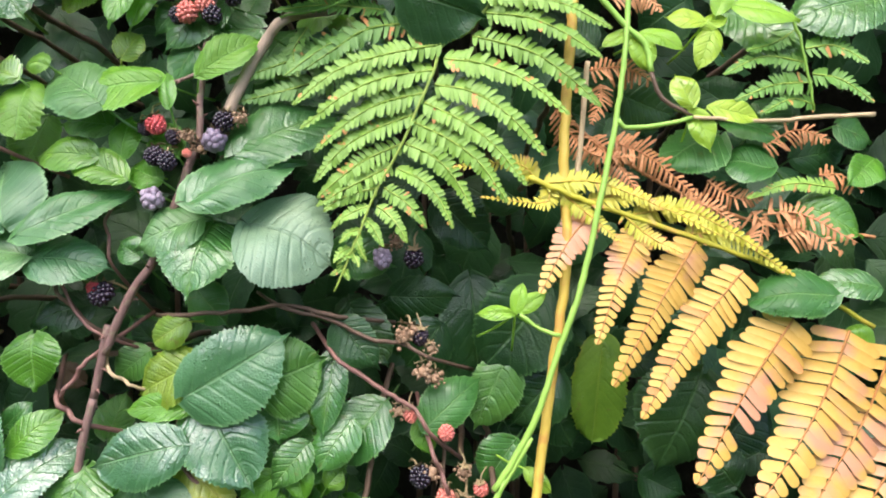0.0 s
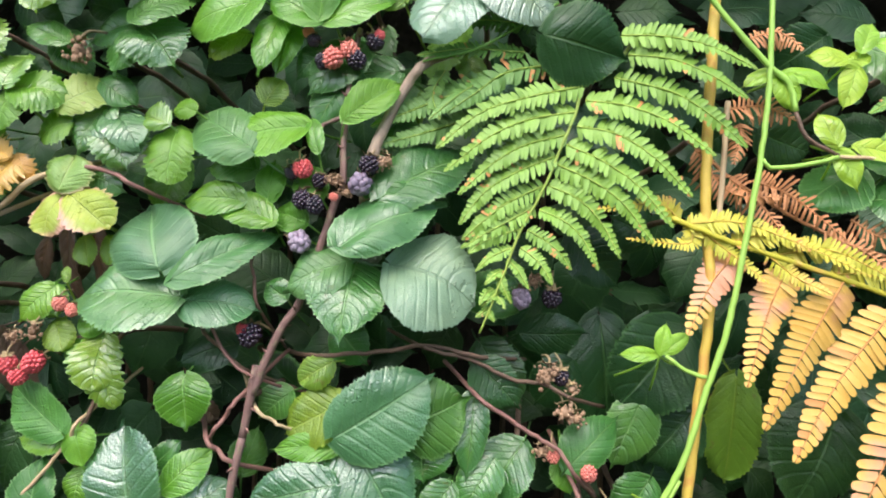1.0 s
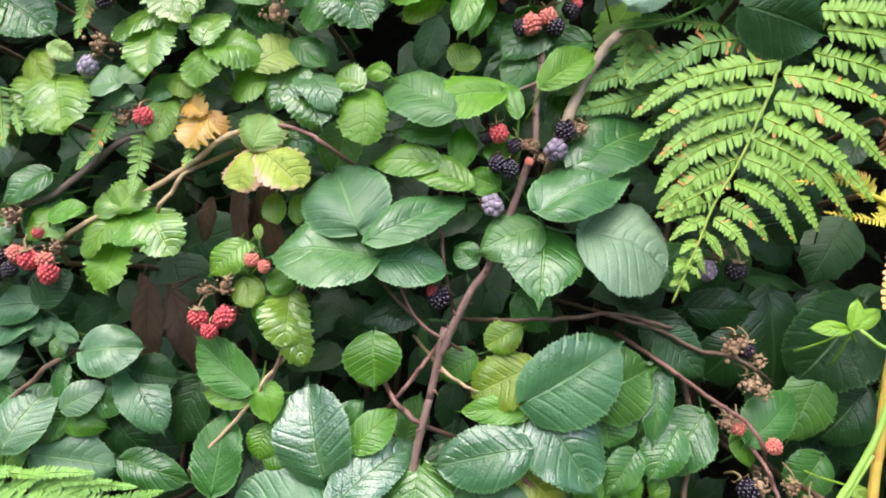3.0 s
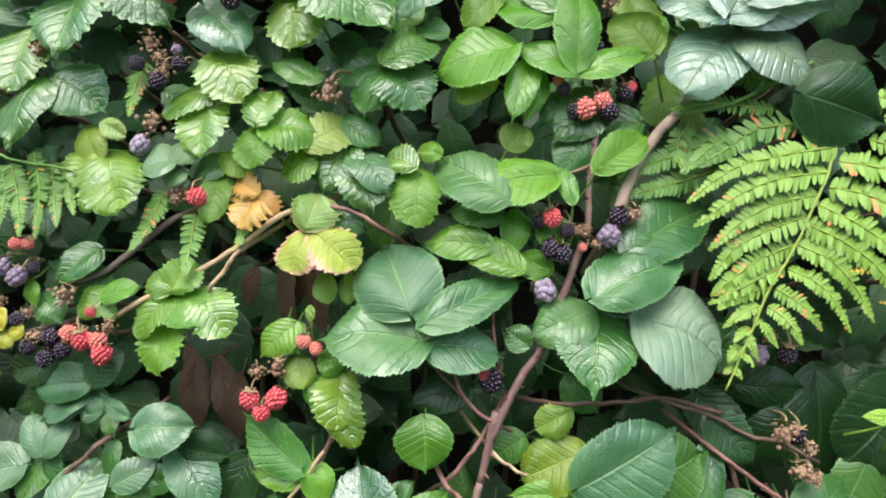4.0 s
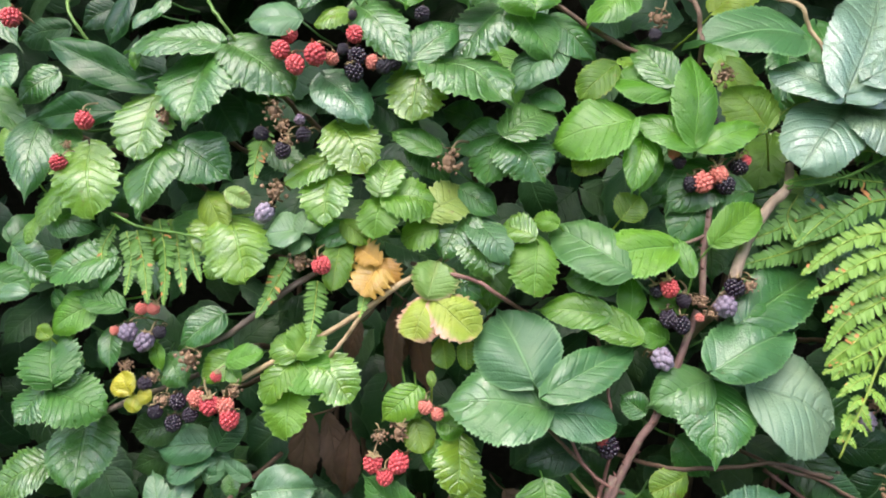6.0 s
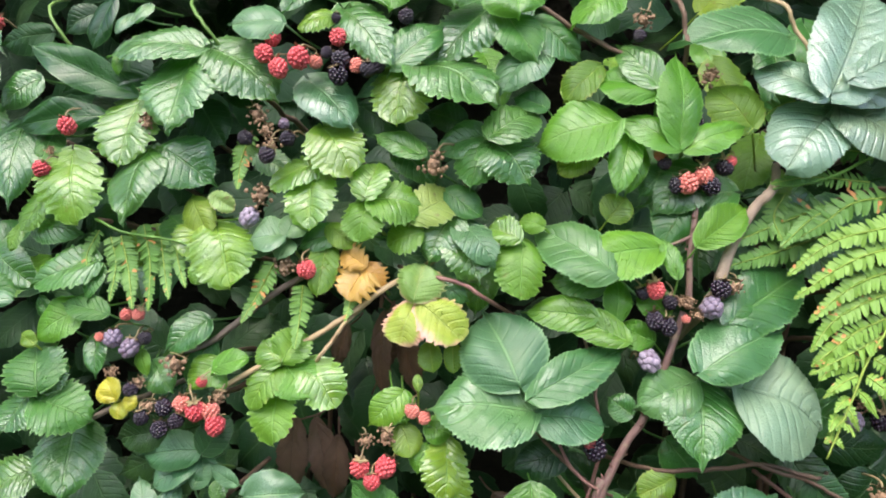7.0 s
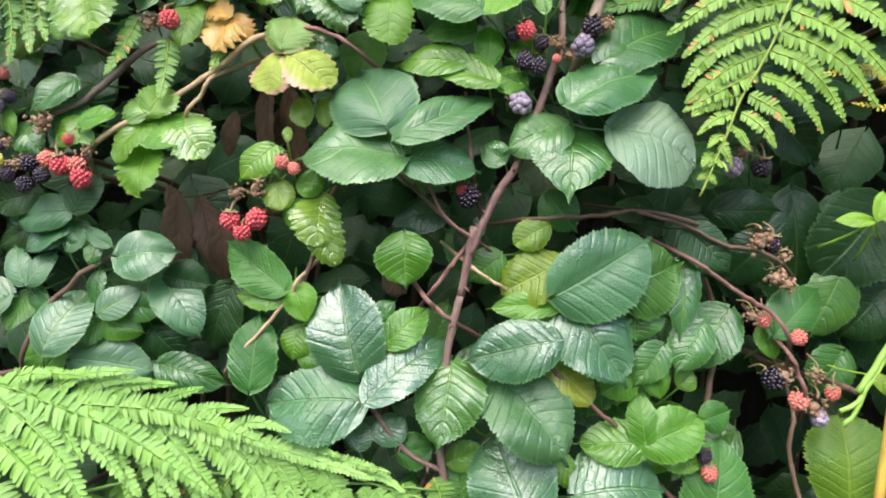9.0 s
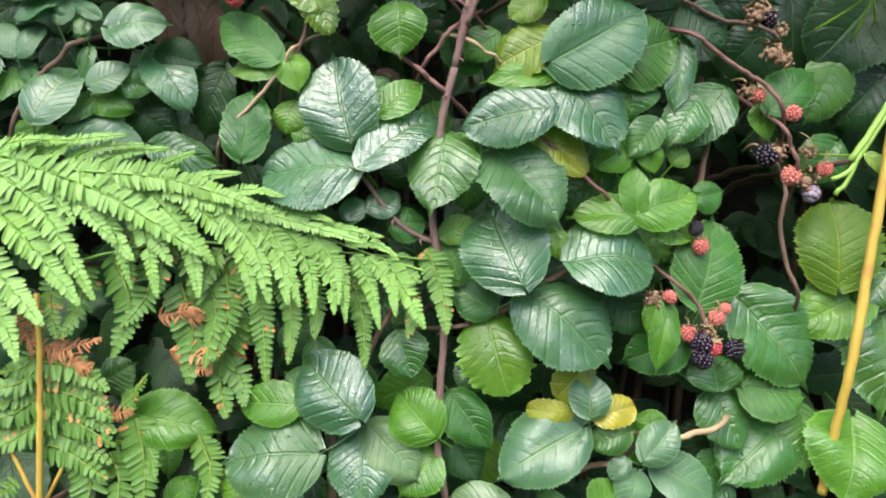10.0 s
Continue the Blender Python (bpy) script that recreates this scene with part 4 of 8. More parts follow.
leaf(plant, "m", (-0.3380, 0.0430, 1.3890), (-0.3650, 0.0350, 1.3670), 0.0246, 24, -4)
stalk = leaf_stalk(plant, (-0.4450, 0.0360, 1.3330), (-0.4390, 0.0810, 1.3130))
leaf(stalk, "M", (-0.4340, 0.0200, 1.3400), (-0.4520, 0.0380, 1.3730), 0.0385, 26, 0, (-0.4450, 0.0360, 1.3330))
leaf(stalk, "M", (-0.4440, 0.0320, 1.3360), (-0.4570, 0.0180, 1.3130), 0.0350, 34, -10, (-0.4450, 0.0360, 1.3330))
leaf(stalk, "M", (-0.4390, 0.0280, 1.3330), (-0.4000, 0.0260, 1.3220), 0.0372, 34, 8, (-0.4450, 0.0360, 1.3330))
leaf(stalk, "M", (-0.4350, 0.0260, 1.3380), (-0.4260, 0.0360, 1.3590), 0.0213, 22, 6, (-0.4450, 0.0360, 1.3330))
leaf(plant, "y", (-0.4430, 0.0270, 1.3670), (-0.4550, 0.0290, 1.3740), 0.0108, 14, 0)
leaf(plant, "m", (-0.4330, 0.0610, 1.3120), (-0.4190, 0.0310, 1.2680), 0.0461, 30, 8)
leaf(plant, "M", (-0.4510, 0.0490, 1.2820), (-0.4800, 0.0370, 1.2630), 0.0357, 36, -8)
leaf(plant, "m", (-0.4100, 0.0410, 1.3750), (-0.4060, 0.0310, 1.3480), 0.0158, 20, 0)
leaf(plant, "g", (-0.3790, 0.0380, 1.3670), (-0.3720, 0.0340, 1.3500), 0.0101, 14, 0)
leaf(plant, "m", (-0.3730, 0.0440, 1.3590), (-0.3550, 0.0400, 1.3410), 0.0225, 16, 4)
leaf(plant, "g", (-0.3290, 0.0460, 1.3620), (-0.3470, 0.0380, 1.3440), 0.0225, 20, 0)
stalk = leaf_stalk(plant, (-0.3910, 0.0390, 1.3340), (-0.3850, 0.0840, 1.3140))
leaf(stalk, "Y", (-0.3870, 0.0280, 1.3370), (-0.4000, 0.0300, 1.3450), 0.0171, 12, 0, (-0.3910, 0.0390, 1.3340))
leaf(stalk, "Y", (-0.3870, 0.0280, 1.3360), (-0.3950, 0.0300, 1.3490), 0.0139, 8, 0, (-0.3910, 0.0390, 1.3340))
leaf(stalk, "Y", (-0.3850, 0.0310, 1.3340), (-0.3860, 0.0290, 1.3240), 0.0119, 14, 0, (-0.3910, 0.0390, 1.3340))
leaf(stalk, "Y", (-0.3830, 0.0300, 1.3350), (-0.3740, 0.0300, 1.3350), 0.0108, 12, 0, (-0.3910, 0.0390, 1.3340))
leaf(plant, "d", (-0.3630, 0.0450, 1.3160), (-0.3960, 0.0450, 1.3060), 0.0241, 4, 0)
stalk = leaf_stalk(plant, (-0.3390, 0.0500, 1.3010), (-0.3330, 0.0950, 1.2810))
leaf(stalk, "h", (-0.3380, 0.0440, 1.3050), (-0.3780, 0.0460, 1.2990), 0.0261, 22, -6, (-0.3390, 0.0500, 1.3010))
leaf(stalk, "h", (-0.3420, 0.0530, 1.2980), (-0.3680, 0.0410, 1.2800), 0.0226, 34, -4, (-0.3390, 0.0500, 1.3010))
leaf(stalk, "d", (-0.3330, 0.0390, 1.3050), (-0.3180, 0.0450, 1.3300), 0.0226, 6, 8, (-0.3390, 0.0500, 1.3010))
leaf(stalk, "h", (-0.3400, 0.0530, 1.2990), (-0.3320, 0.0470, 1.2810), 0.0188, 20, 4, (-0.3390, 0.0500, 1.3010))
leaf(plant, "d", (-0.3640, 0.0580, 1.2980), (-0.4020, 0.0580, 1.2800), 0.0227, 0, 0)
leaf(plant, "d", (-0.4280, 0.0510, 1.4530), (-0.3990, 0.0510, 1.4390), 0.0258, 0, 0)
leaf(plant, "m", (-0.4480, 0.0480, 1.3840), (-0.4620, 0.0500, 1.3980), 0.0111, 5, 0)
leaf(plant, "m", (-0.3380, 0.0510, 1.3760), (-0.3500, 0.0470, 1.3420), 0.0222, 8, 0)

plant = thing("bramble_cane", "bramble cane with dark glossy toothed leaflets in threes", "bramble", "bramble canes", (-0.2003, 0.5500, 0.0000))
root(plant, (-0.1907, 0.0977, 1.5296))
leaf(plant, "M", (-0.1640, 0.0590, 1.6080), (-0.2030, 0.0490, 1.5680), 0.0441, 26, -10)
leaf(plant, "m", (-0.1570, 0.0570, 1.6000), (-0.1330, 0.0470, 1.5660), 0.0329, 26, 10)
leaf(plant, "m", (-0.1380, 0.0620, 1.5990), (-0.1050, 0.0620, 1.5710), 0.0282, 12, 10)
leaf(plant, "h", (-0.1310, 0.0650, 1.5800), (-0.1590, 0.0470, 1.5470), 0.0347, 38, -10)
leaf(plant, "h", (-0.2840, 0.0480, 1.5490), (-0.2480, 0.0360, 1.5150), 0.0378, 30, 10)
leaf(plant, "m", (-0.2050, 0.0440, 1.5020), (-0.2400, 0.0520, 1.5170), 0.0188, 28, 0)
stalk = leaf_stalk(plant, (-0.1630, 0.0560, 1.5170), (-0.1570, 0.1010, 1.4970))
leaf(stalk, "M", (-0.1630, 0.0600, 1.5170), (-0.1750, 0.0420, 1.4820), 0.0340, 30, -10, (-0.1630, 0.0560, 1.5170))
leaf(stalk, "M", (-0.1620, 0.0550, 1.5160), (-0.1360, 0.0450, 1.4860), 0.0443, 28, 12, (-0.1630, 0.0560, 1.5170))
leaf(stalk, "M", (-0.1630, 0.0430, 1.5150), (-0.1290, 0.0610, 1.5380), 0.0329, 38, 5, (-0.1630, 0.0560, 1.5170))
leaf(stalk, "m", (-0.1630, 0.0560, 1.5190), (-0.2030, 0.0580, 1.5100), 0.0274, 16, -8, (-0.1630, 0.0560, 1.5170))
leaf(plant, "m", (-0.1270, 0.0580, 1.5390), (-0.1500, 0.0620, 1.5490), 0.0176, 20, 0)
leaf(plant, "g", (-0.1540, 0.0540, 1.6160), (-0.1470, 0.0420, 1.5930), 0.0424, 34, 5)
leaf(plant, "d", (-0.2510, 0.0630, 1.5370), (-0.2170, 0.0610, 1.5160), 0.0273, 6, 0)
leaf(plant, "d", (-0.1800, 0.0630, 1.5270), (-0.2080, 0.0630, 1.5360), 0.0205, 4, 0)
leaf(plant, "d", (-0.3420, 0.0540, 1.5460), (-0.3130, 0.0520, 1.5310), 0.0225, 5, 0)
leaf(plant, "M", (-0.1850, 0.0610, 1.4670), (-0.1990, 0.0450, 1.4340), 0.0346, 30, -10)
leaf(plant, "M", (-0.1820, 0.0580, 1.4560), (-0.1640, 0.0460, 1.4220), 0.0374, 24, 8)
leaf(plant, "m", (-0.1900, 0.0570, 1.4810), (-0.1630, 0.0530, 1.4640), 0.0228, 20, 5)
leaf(plant, "h", (-0.1800, 0.0580, 1.4610), (-0.1550, 0.0420, 1.4350), 0.0277, 40, 12)
leaf(plant, "m", (-0.1940, 0.0580, 1.4210), (-0.1690, 0.0560, 1.4110), 0.0201, 16, 0)
leaf(plant, "G", (-0.1400, 0.0490, 1.4520), (-0.1610, 0.0550, 1.4600), 0.0199, 20, -10)
leaf(plant, "G", (-0.1380, 0.0590, 1.4520), (-0.1390, 0.0390, 1.4170), 0.0316, 34, 5)
leaf(plant, "G", (-0.1250, 0.0550, 1.4610), (-0.1410, 0.0570, 1.4650), 0.0146, 16, 0)
leaf(plant, "m", (-0.2260, 0.0640, 1.5140), (-0.1970, 0.0560, 1.4840), 0.0267, 14, 0)
leaf(plant, "d", (-0.2470, 0.0600, 1.4930), (-0.2230, 0.0580, 1.4790), 0.0228, 5, 0)

plant = thing("bramble_cane", "tall bramble shoot with bright fresh green leaves", "bramble", "bramble canes", (-0.0503, 0.5500, 0.0000))
root(plant, (-0.0303, 0.1102, 1.5622))
stem(plant, "n", [(-0.1631, 0.1022, 1.6213), (-0.1369, 0.0588, 1.6068), (-0.1118, 0.0603, 1.5930), (-0.0832, 0.0620, 1.5795), (-0.0588, 0.0635, 1.5715), (-0.0303, 0.1102, 1.5622)], 0.0015, 0.0016, False, "stem")
stem(plant, "n", [(-0.0491, 0.1091, 1.6418), (-0.0431, 0.0644, 1.6124), (-0.0397, 0.0646, 1.5955), (-0.0379, 0.0647, 1.5804), (-0.0342, 0.1099, 1.5506)], 0.0015, 0.0016, False, "stem")
berry(plant, "black", (-0.0321, 0.0551, 1.5329), 0.0085)
berry(plant, "dry", (-0.0249, 0.0555, 1.5620), 0.0106)
berry(plant, "dry", (-0.0691, 0.0529, 1.5972), 0.0119)
berry(plant, "black", (-0.0707, 0.0528, 1.5866), 0.0077)
leaf(plant, "g", (-0.0820, 0.0490, 1.5300), (-0.1360, 0.0510, 1.5150), 0.0484, 28, -10)
leaf(plant, "g", (-0.0600, 0.0470, 1.5480), (-0.0980, 0.0570, 1.5650), 0.0363, 24, -6)
leaf(plant, "y", (-0.0940, 0.0590, 1.5680), (-0.1170, 0.0550, 1.5440), 0.0244, 16, -8)
leaf(plant, "y", (-0.0940, 0.0570, 1.5110), (-0.1190, 0.0530, 1.4970), 0.0210, 20, 0)
leaf(plant, "g", (-0.0850, 0.0580, 1.6170), (-0.1150, 0.0460, 1.5900), 0.0302, 34, -6)
leaf(plant, "w", (0.0240, 0.0600, 1.5920), (-0.0500, 0.0520, 1.5860), 0.0551, 36, 4)
leaf(plant, "m", (-0.0590, 0.0480, 1.5530), (-0.0830, 0.0640, 1.5880), 0.0248, 22, -10)
stalk = leaf_stalk(plant, (-0.0390, 0.0610, 1.5170), (-0.0330, 0.1060, 1.4970))
leaf(stalk, "g", (-0.0450, 0.0440, 1.5160), (-0.0430, 0.0580, 1.5800), 0.0292, 14, 8, (-0.0390, 0.0610, 1.5170))
leaf(stalk, "g", (-0.0440, 0.0450, 1.5140), (-0.0810, 0.0570, 1.5360), 0.0263, 28, -4, (-0.0390, 0.0610, 1.5170))
leaf(stalk, "g", (-0.0420, 0.0450, 1.5130), (0.0020, 0.0570, 1.5320), 0.0236, 30, 4, (-0.0390, 0.0610, 1.5170))
leaf(stalk, "g", (-0.0720, 0.0600, 1.5250), (-0.0820, 0.0420, 1.4800), 0.0209, 24, -6, (-0.0390, 0.0610, 1.5170))
leaf(plant, "g", (-0.0650, 0.0610, 1.5170), (-0.0760, 0.0510, 1.4830), 0.0181, 14, 10)
leaf(plant, "y", (0.0040, 0.0600, 1.5310), (-0.0190, 0.0680, 1.5620), 0.0334, 10, -8)
leaf(plant, "m", (-0.0220, 0.0660, 1.5050), (-0.0580, 0.0580, 1.4730), 0.0359, 20, -6)
leaf(plant, "y", (-0.0840, 0.0620, 1.4680), (-0.0720, 0.0640, 1.4840), 0.0231, 10, 0)
leaf(plant, "m", (-0.0470, 0.0670, 1.5040), (-0.0650, 0.0630, 1.4840), 0.0194, 14, 0)

plant = thing("bramble_cane", "bramble cane with pale waxy deeply veined leaves", "bramble", "bramble canes", (0.0955, 0.5500, 0.0000))
root(plant, (0.0541, 0.1092, 1.5553))
stem(plant, "t", [(0.0065, 0.1064, 1.6401), (0.0205, 0.0622, 1.6136), (0.0291, 0.0627, 1.5973), (0.0387, 0.0633, 1.5811), (0.0541, 0.1092, 1.5553)], 0.0015, 0.0012, False, "stem")
stalk = leaf_stalk(plant, (0.0527, 0.0592, 1.5526), (0.0387, 0.0633, 1.5811))
leaf(stalk, "b2", (0.0572, 0.0408, 1.5614), (0.1374, 0.0759, 1.5989), 0.0368, 31, 9, (0.0527, 0.0592, 1.5526))
stalk = leaf_stalk(plant, (0.0570, 0.0700, 1.5530), (0.0630, 0.1150, 1.5330))
leaf(stalk, "b2", (0.0450, 0.0470, 1.5490), (0.0040, 0.0630, 1.5710), 0.0403, 34, -6, (0.0570, 0.0700, 1.5530))
leaf(stalk, "b2", (0.0560, 0.0670, 1.5490), (0.0170, 0.0410, 1.5010), 0.0482, 34, -8, (0.0570, 0.0700, 1.5530))
leaf(stalk, "b2", (0.0430, 0.0410, 1.5500), (0.0870, 0.0830, 1.6360), 0.0572, 30, 10, (0.0570, 0.0700, 1.5530))
leaf(stalk, "b2", (0.0590, 0.0660, 1.5490), (0.0940, 0.0520, 1.5160), 0.0569, 34, 10, (0.0570, 0.0700, 1.5530))
leaf(stalk, "b2", (0.0520, 0.0510, 1.5510), (0.1240, 0.0810, 1.5930), 0.0423, 38, 6, (0.0570, 0.0700, 1.5530))

plant = thing("bramble_cane", "thick thorny reddish bramble cane arching up with dark and red berries", "bramble", "bramble canes", (-0.0865, 0.5500, 0.0000))
root(plant, (-0.0839, 0.0560, 1.2865))
stem(plant, "c", [(-0.0839, 0.0560, 1.2865), (-0.0768, 0.0564, 1.3053), (-0.0683, 0.0569, 1.3246), (-0.0550, 0.0577, 1.3471), (-0.0428, 0.0584, 1.3843), (-0.0342, 0.0589, 1.4117)], 0.0027, 0.0024, True, "stem")
stem(plant, "c", [(-0.0315, 0.0591, 1.4137), (-0.0320, 0.0591, 1.4389), (-0.0304, 0.0592, 1.4644), (-0.0275, 0.0594, 1.4938), (-0.0231, 0.0596, 1.5143)], 0.0021, 0.0018, True, "stem")
stem(plant, "k", [(-0.0263, 0.1044, 1.3934), (-0.0169, 0.0600, 1.4219), (-0.0060, 0.0606, 1.4552), (0.0071, 0.0614, 1.4797), (0.0190, 0.0621, 1.4939), (0.0382, 0.1083, 1.5170)], 0.0039, 0.0028, False, "stem")
stem(plant, "c", [(-0.0302, 0.0592, 1.4608), (-0.0417, 0.0585, 1.4545), (-0.0523, 0.0579, 1.4520)], 0.0012, 0.0009, True, "stem")
stem(plant, "c", [(-0.0888, 0.0557, 1.2606), (-0.0945, 0.0553, 1.2327), (-0.0975, 0.0552, 1.1977), (-0.0987, 0.0551, 1.1696), (-0.0953, 0.0553, 1.1486), (-0.0885, 0.0557, 1.1065), (-0.0891, 0.0557, 1.0566), (-0.0891, 0.0557, 1.0244), (-0.0810, 0.0561, 0.9852)], 0.0024, 0.0023, True, "stem")
stem(plant, "c", [(-0.0814, 0.0561, 1.3041), (-0.0852, 0.0559, 1.2815), (-0.0888, 0.0557, 1.2606)], 0.0027, 0.0024, True, "stem")
stem(plant, "r", [(-0.0796, 0.1072, 1.3107), (-0.0842, 0.0619, 1.3404), (-0.0865, 0.0618, 1.3553), (-0.0887, 0.0617, 1.3696), (-0.0934, 0.1064, 1.3992)], 0.0010, 0.0010, False, "stem")
stem(plant, "r", [(-0.0566, 0.1026, 1.2796), (-0.0813, 0.0561, 1.2965), (-0.0997, 0.0550, 1.3092), (-0.1135, 0.0542, 1.3328), (-0.1215, 0.0537, 1.3464), (-0.1366, 0.0978, 1.3723)], 0.0010, 0.0010, False, "stem")
stem(plant, "n", [(-0.0686, 0.1079, 1.2816), (-0.0913, 0.0615, 1.3012), (-0.1064, 0.0606, 1.3143), (-0.1178, 0.0599, 1.3242), (-0.1405, 0.1036, 1.3438)], 0.0012, 0.0012, False, "stem")
stem(plant, "t", [(-0.1058, 0.0997, 1.2948), (-0.0809, 0.0561, 1.2782), (-0.0701, 0.0568, 1.2711), (-0.0630, 0.0572, 1.2669), (-0.0371, 0.1038, 1.2517)], 0.0012, 0.0009, False, "stem")
stem(plant, "r", [(-0.0694, 0.1018, 1.2267), (-0.0933, 0.0554, 1.2449), (-0.1041, 0.0548, 1.2531), (-0.1107, 0.0544, 1.2590), (-0.1328, 0.0980, 1.2792)], 0.0015, 0.0015, False, "stem")
stem(plant, "r", [(-0.0752, 0.1015, 1.3098), (-0.0916, 0.0555, 1.2847), (-0.0998, 0.0550, 1.2723), (-0.1080, 0.0545, 1.2616), (-0.1263, 0.0984, 1.2378)], 0.0013, 0.0013, False, "stem")
berry(plant, "pink", (-0.0376, 0.0487, 1.4921), 0.0118)
berry(plant, "pink", (-0.0276, 0.0493, 1.4975), 0.0104)
berry(plant, "black", (-0.0440, 0.0504, 1.4910), 0.0097)
berry(plant, "black", (-0.0232, 0.0506, 1.4915), 0.0111)
berry(plant, "black", (-0.0133, 0.0562, 1.5049), 0.0106)
berry(plant, "red", (-0.0102, 0.0544, 1.5084), 0.0063)
berry(plant, "black", (-0.0514, 0.0539, 1.5053), 0.0084)
berry(plant, "pink", (-0.0545, 0.0537, 1.5103), 0.0070)
berry(plant, "black", (-0.0303, 0.0552, 1.5104), 0.0070)
berry(plant, "red", (-0.0547, 0.0497, 1.4246), 0.0111)
berry(plant, "black", (-0.0618, 0.0513, 1.4223), 0.0084)
berry(plant, "black", (-0.0447, 0.0523, 1.4178), 0.0091)
berry(plant, "dry", (-0.0382, 0.0507, 1.4183), 0.0070)
berry(plant, "black", (-0.0546, 0.0487, 1.4055), 0.0104)
berry(plant, "black", (-0.0463, 0.0482, 1.4023), 0.0104)
berry(plant, "black", (-0.0142, 0.0521, 1.4274), 0.0119)
berry(plant, "dry", (-0.0056, 0.0537, 1.4291), 0.0091)
berry(plant, "grape", (-0.0196, 0.0508, 1.4154), 0.0132)
berry(plant, "grape", (-0.0561, 0.0516, 1.3803), 0.0126)
berry(plant, "pink", (-0.0352, 0.0499, 1.4076), 0.0052)
berry(plant, "dry", (-0.0333, 0.0510, 1.4172), 0.0077)
berry(plant, "dry", (-0.0277, 0.0513, 1.4106), 0.0070)
berry(plant, "black", (-0.0864, 0.0548, 1.3227), 0.0134)
berry(plant, "red", (-0.0899, 0.0516, 1.3266), 0.0070)
leaf(plant, "w", (-0.0820, 0.0370, 1.4340), (-0.1350, 0.0690, 1.4670), 0.0413, 34, -10)
leaf(plant, "g", (-0.0530, 0.0520, 1.4510), (-0.1040, 0.0460, 1.4360), 0.0379, 34, -4)
leaf(plant, "g", (-0.0430, 0.0420, 1.4330), (-0.0510, 0.0520, 1.4590), 0.0118, 20, -10)
leaf(plant, "g", (-0.0290, 0.0480, 1.4550), (0.0050, 0.0600, 1.4830), 0.0249, 18, 8)
leaf(plant, "m", (-0.0010, 0.0750, 1.4920), (-0.0630, 0.0730, 1.4850), 0.0332, 20, 0)
leaf(plant, "m", (-0.0270, 0.0700, 1.4900), (-0.0540, 0.0580, 1.4510), 0.0355, 20, -6)
leaf(plant, "g", (-0.0910, 0.0520, 1.4050), (-0.1370, 0.0580, 1.4080), 0.0247, 20, -6)
leaf(plant, "g", (-0.0710, 0.0480, 1.3920), (-0.1140, 0.0580, 1.4080), 0.0237, 22, -4)
leaf(plant, "g", (-0.0770, 0.0530, 1.4040), (-0.0750, 0.0610, 1.4330), 0.0188, 14, 6)
leaf(plant, "g", (-0.0530, 0.0560, 1.3920), (-0.0760, 0.0580, 1.4010), 0.0200, 14, 0)
leaf(plant, "m", (-0.0860, 0.0560, 1.4250), (-0.1210, 0.0580, 1.4300), 0.0259, 22, 0)
leaf(plant, "g", (-0.0450, 0.0580, 1.4080), (-0.0620, 0.0640, 1.4290), 0.0232, 16, 0)
leaf(plant, "m", (-0.0080, 0.0540, 1.4070), (0.0550, 0.0820, 1.4480), 0.0418, 26, 8)
leaf(plant, "m", (-0.0140, 0.0570, 1.4070), (0.0110, 0.0710, 1.4370), 0.0316, 24, 0)
stalk = leaf_stalk(plant, (-0.1250, 0.0580, 1.3470), (-0.1190, 0.1030, 1.3270))
leaf(stalk, "l", (-0.1360, 0.0360, 1.3620), (-0.1600, 0.0640, 1.4090), 0.0565, 28, -6, (-0.1250, 0.0580, 1.3470))
leaf(stalk, "w", (-0.1260, 0.0440, 1.3450), (-0.1950, 0.0420, 1.3460), 0.0552, 38, 2, (-0.1250, 0.0580, 1.3470))
leaf(stalk, "w", (-0.1270, 0.0350, 1.3560), (-0.0660, 0.0630, 1.3890), 0.0293, 32, 4, (-0.1250, 0.0580, 1.3470))
leaf(stalk, "h", (-0.1260, 0.0450, 1.3420), (-0.0780, 0.0490, 1.3420), 0.0354, 34, 4, (-0.1250, 0.0580, 1.3470))
leaf(plant, "m", (-0.0640, 0.0570, 1.3450), (-0.0800, 0.0590, 1.3550), 0.0185, 14, 0)
stalk = leaf_stalk(plant, (-0.0230, 0.0620, 1.3700), (-0.0170, 0.1070, 1.3500))
leaf(stalk, "w", (-0.0290, 0.0380, 1.3760), (0.0330, 0.0660, 1.4070), 0.0420, 36, 4, (-0.0230, 0.0620, 1.3700))
leaf(stalk, "w", (-0.0270, 0.0540, 1.3690), (-0.0660, 0.0460, 1.3530), 0.0369, 32, -4, (-0.0230, 0.0620, 1.3700))
leaf(stalk, "m", (-0.0230, 0.0620, 1.3670), (-0.0280, 0.0320, 1.3200), 0.0497, 32, 4, (-0.0230, 0.0620, 1.3700))
leaf(stalk, "b2", (-0.0010, 0.0580, 1.3670), (0.0530, 0.0540, 1.3500), 0.0716, 34, 8, (-0.0230, 0.0620, 1.3700))
leaf(plant, "d", (-0.1020, 0.0750, 1.3150), (-0.1390, 0.0670, 1.3030), 0.0266, 30, 0)
leaf(plant, "m", (-0.0370, 0.0760, 1.3270), (-0.0150, 0.0740, 1.3040), 0.0273, 6, 0)
leaf(plant, "m", (0.0450, 0.0870, 1.3530), (0.0870, 0.0850, 1.3420), 0.0323, 6, 0)
leaf(plant, "d", (0.0930, 0.0850, 1.3640), (0.0760, 0.0870, 1.3920), 0.0280, 6, 0)

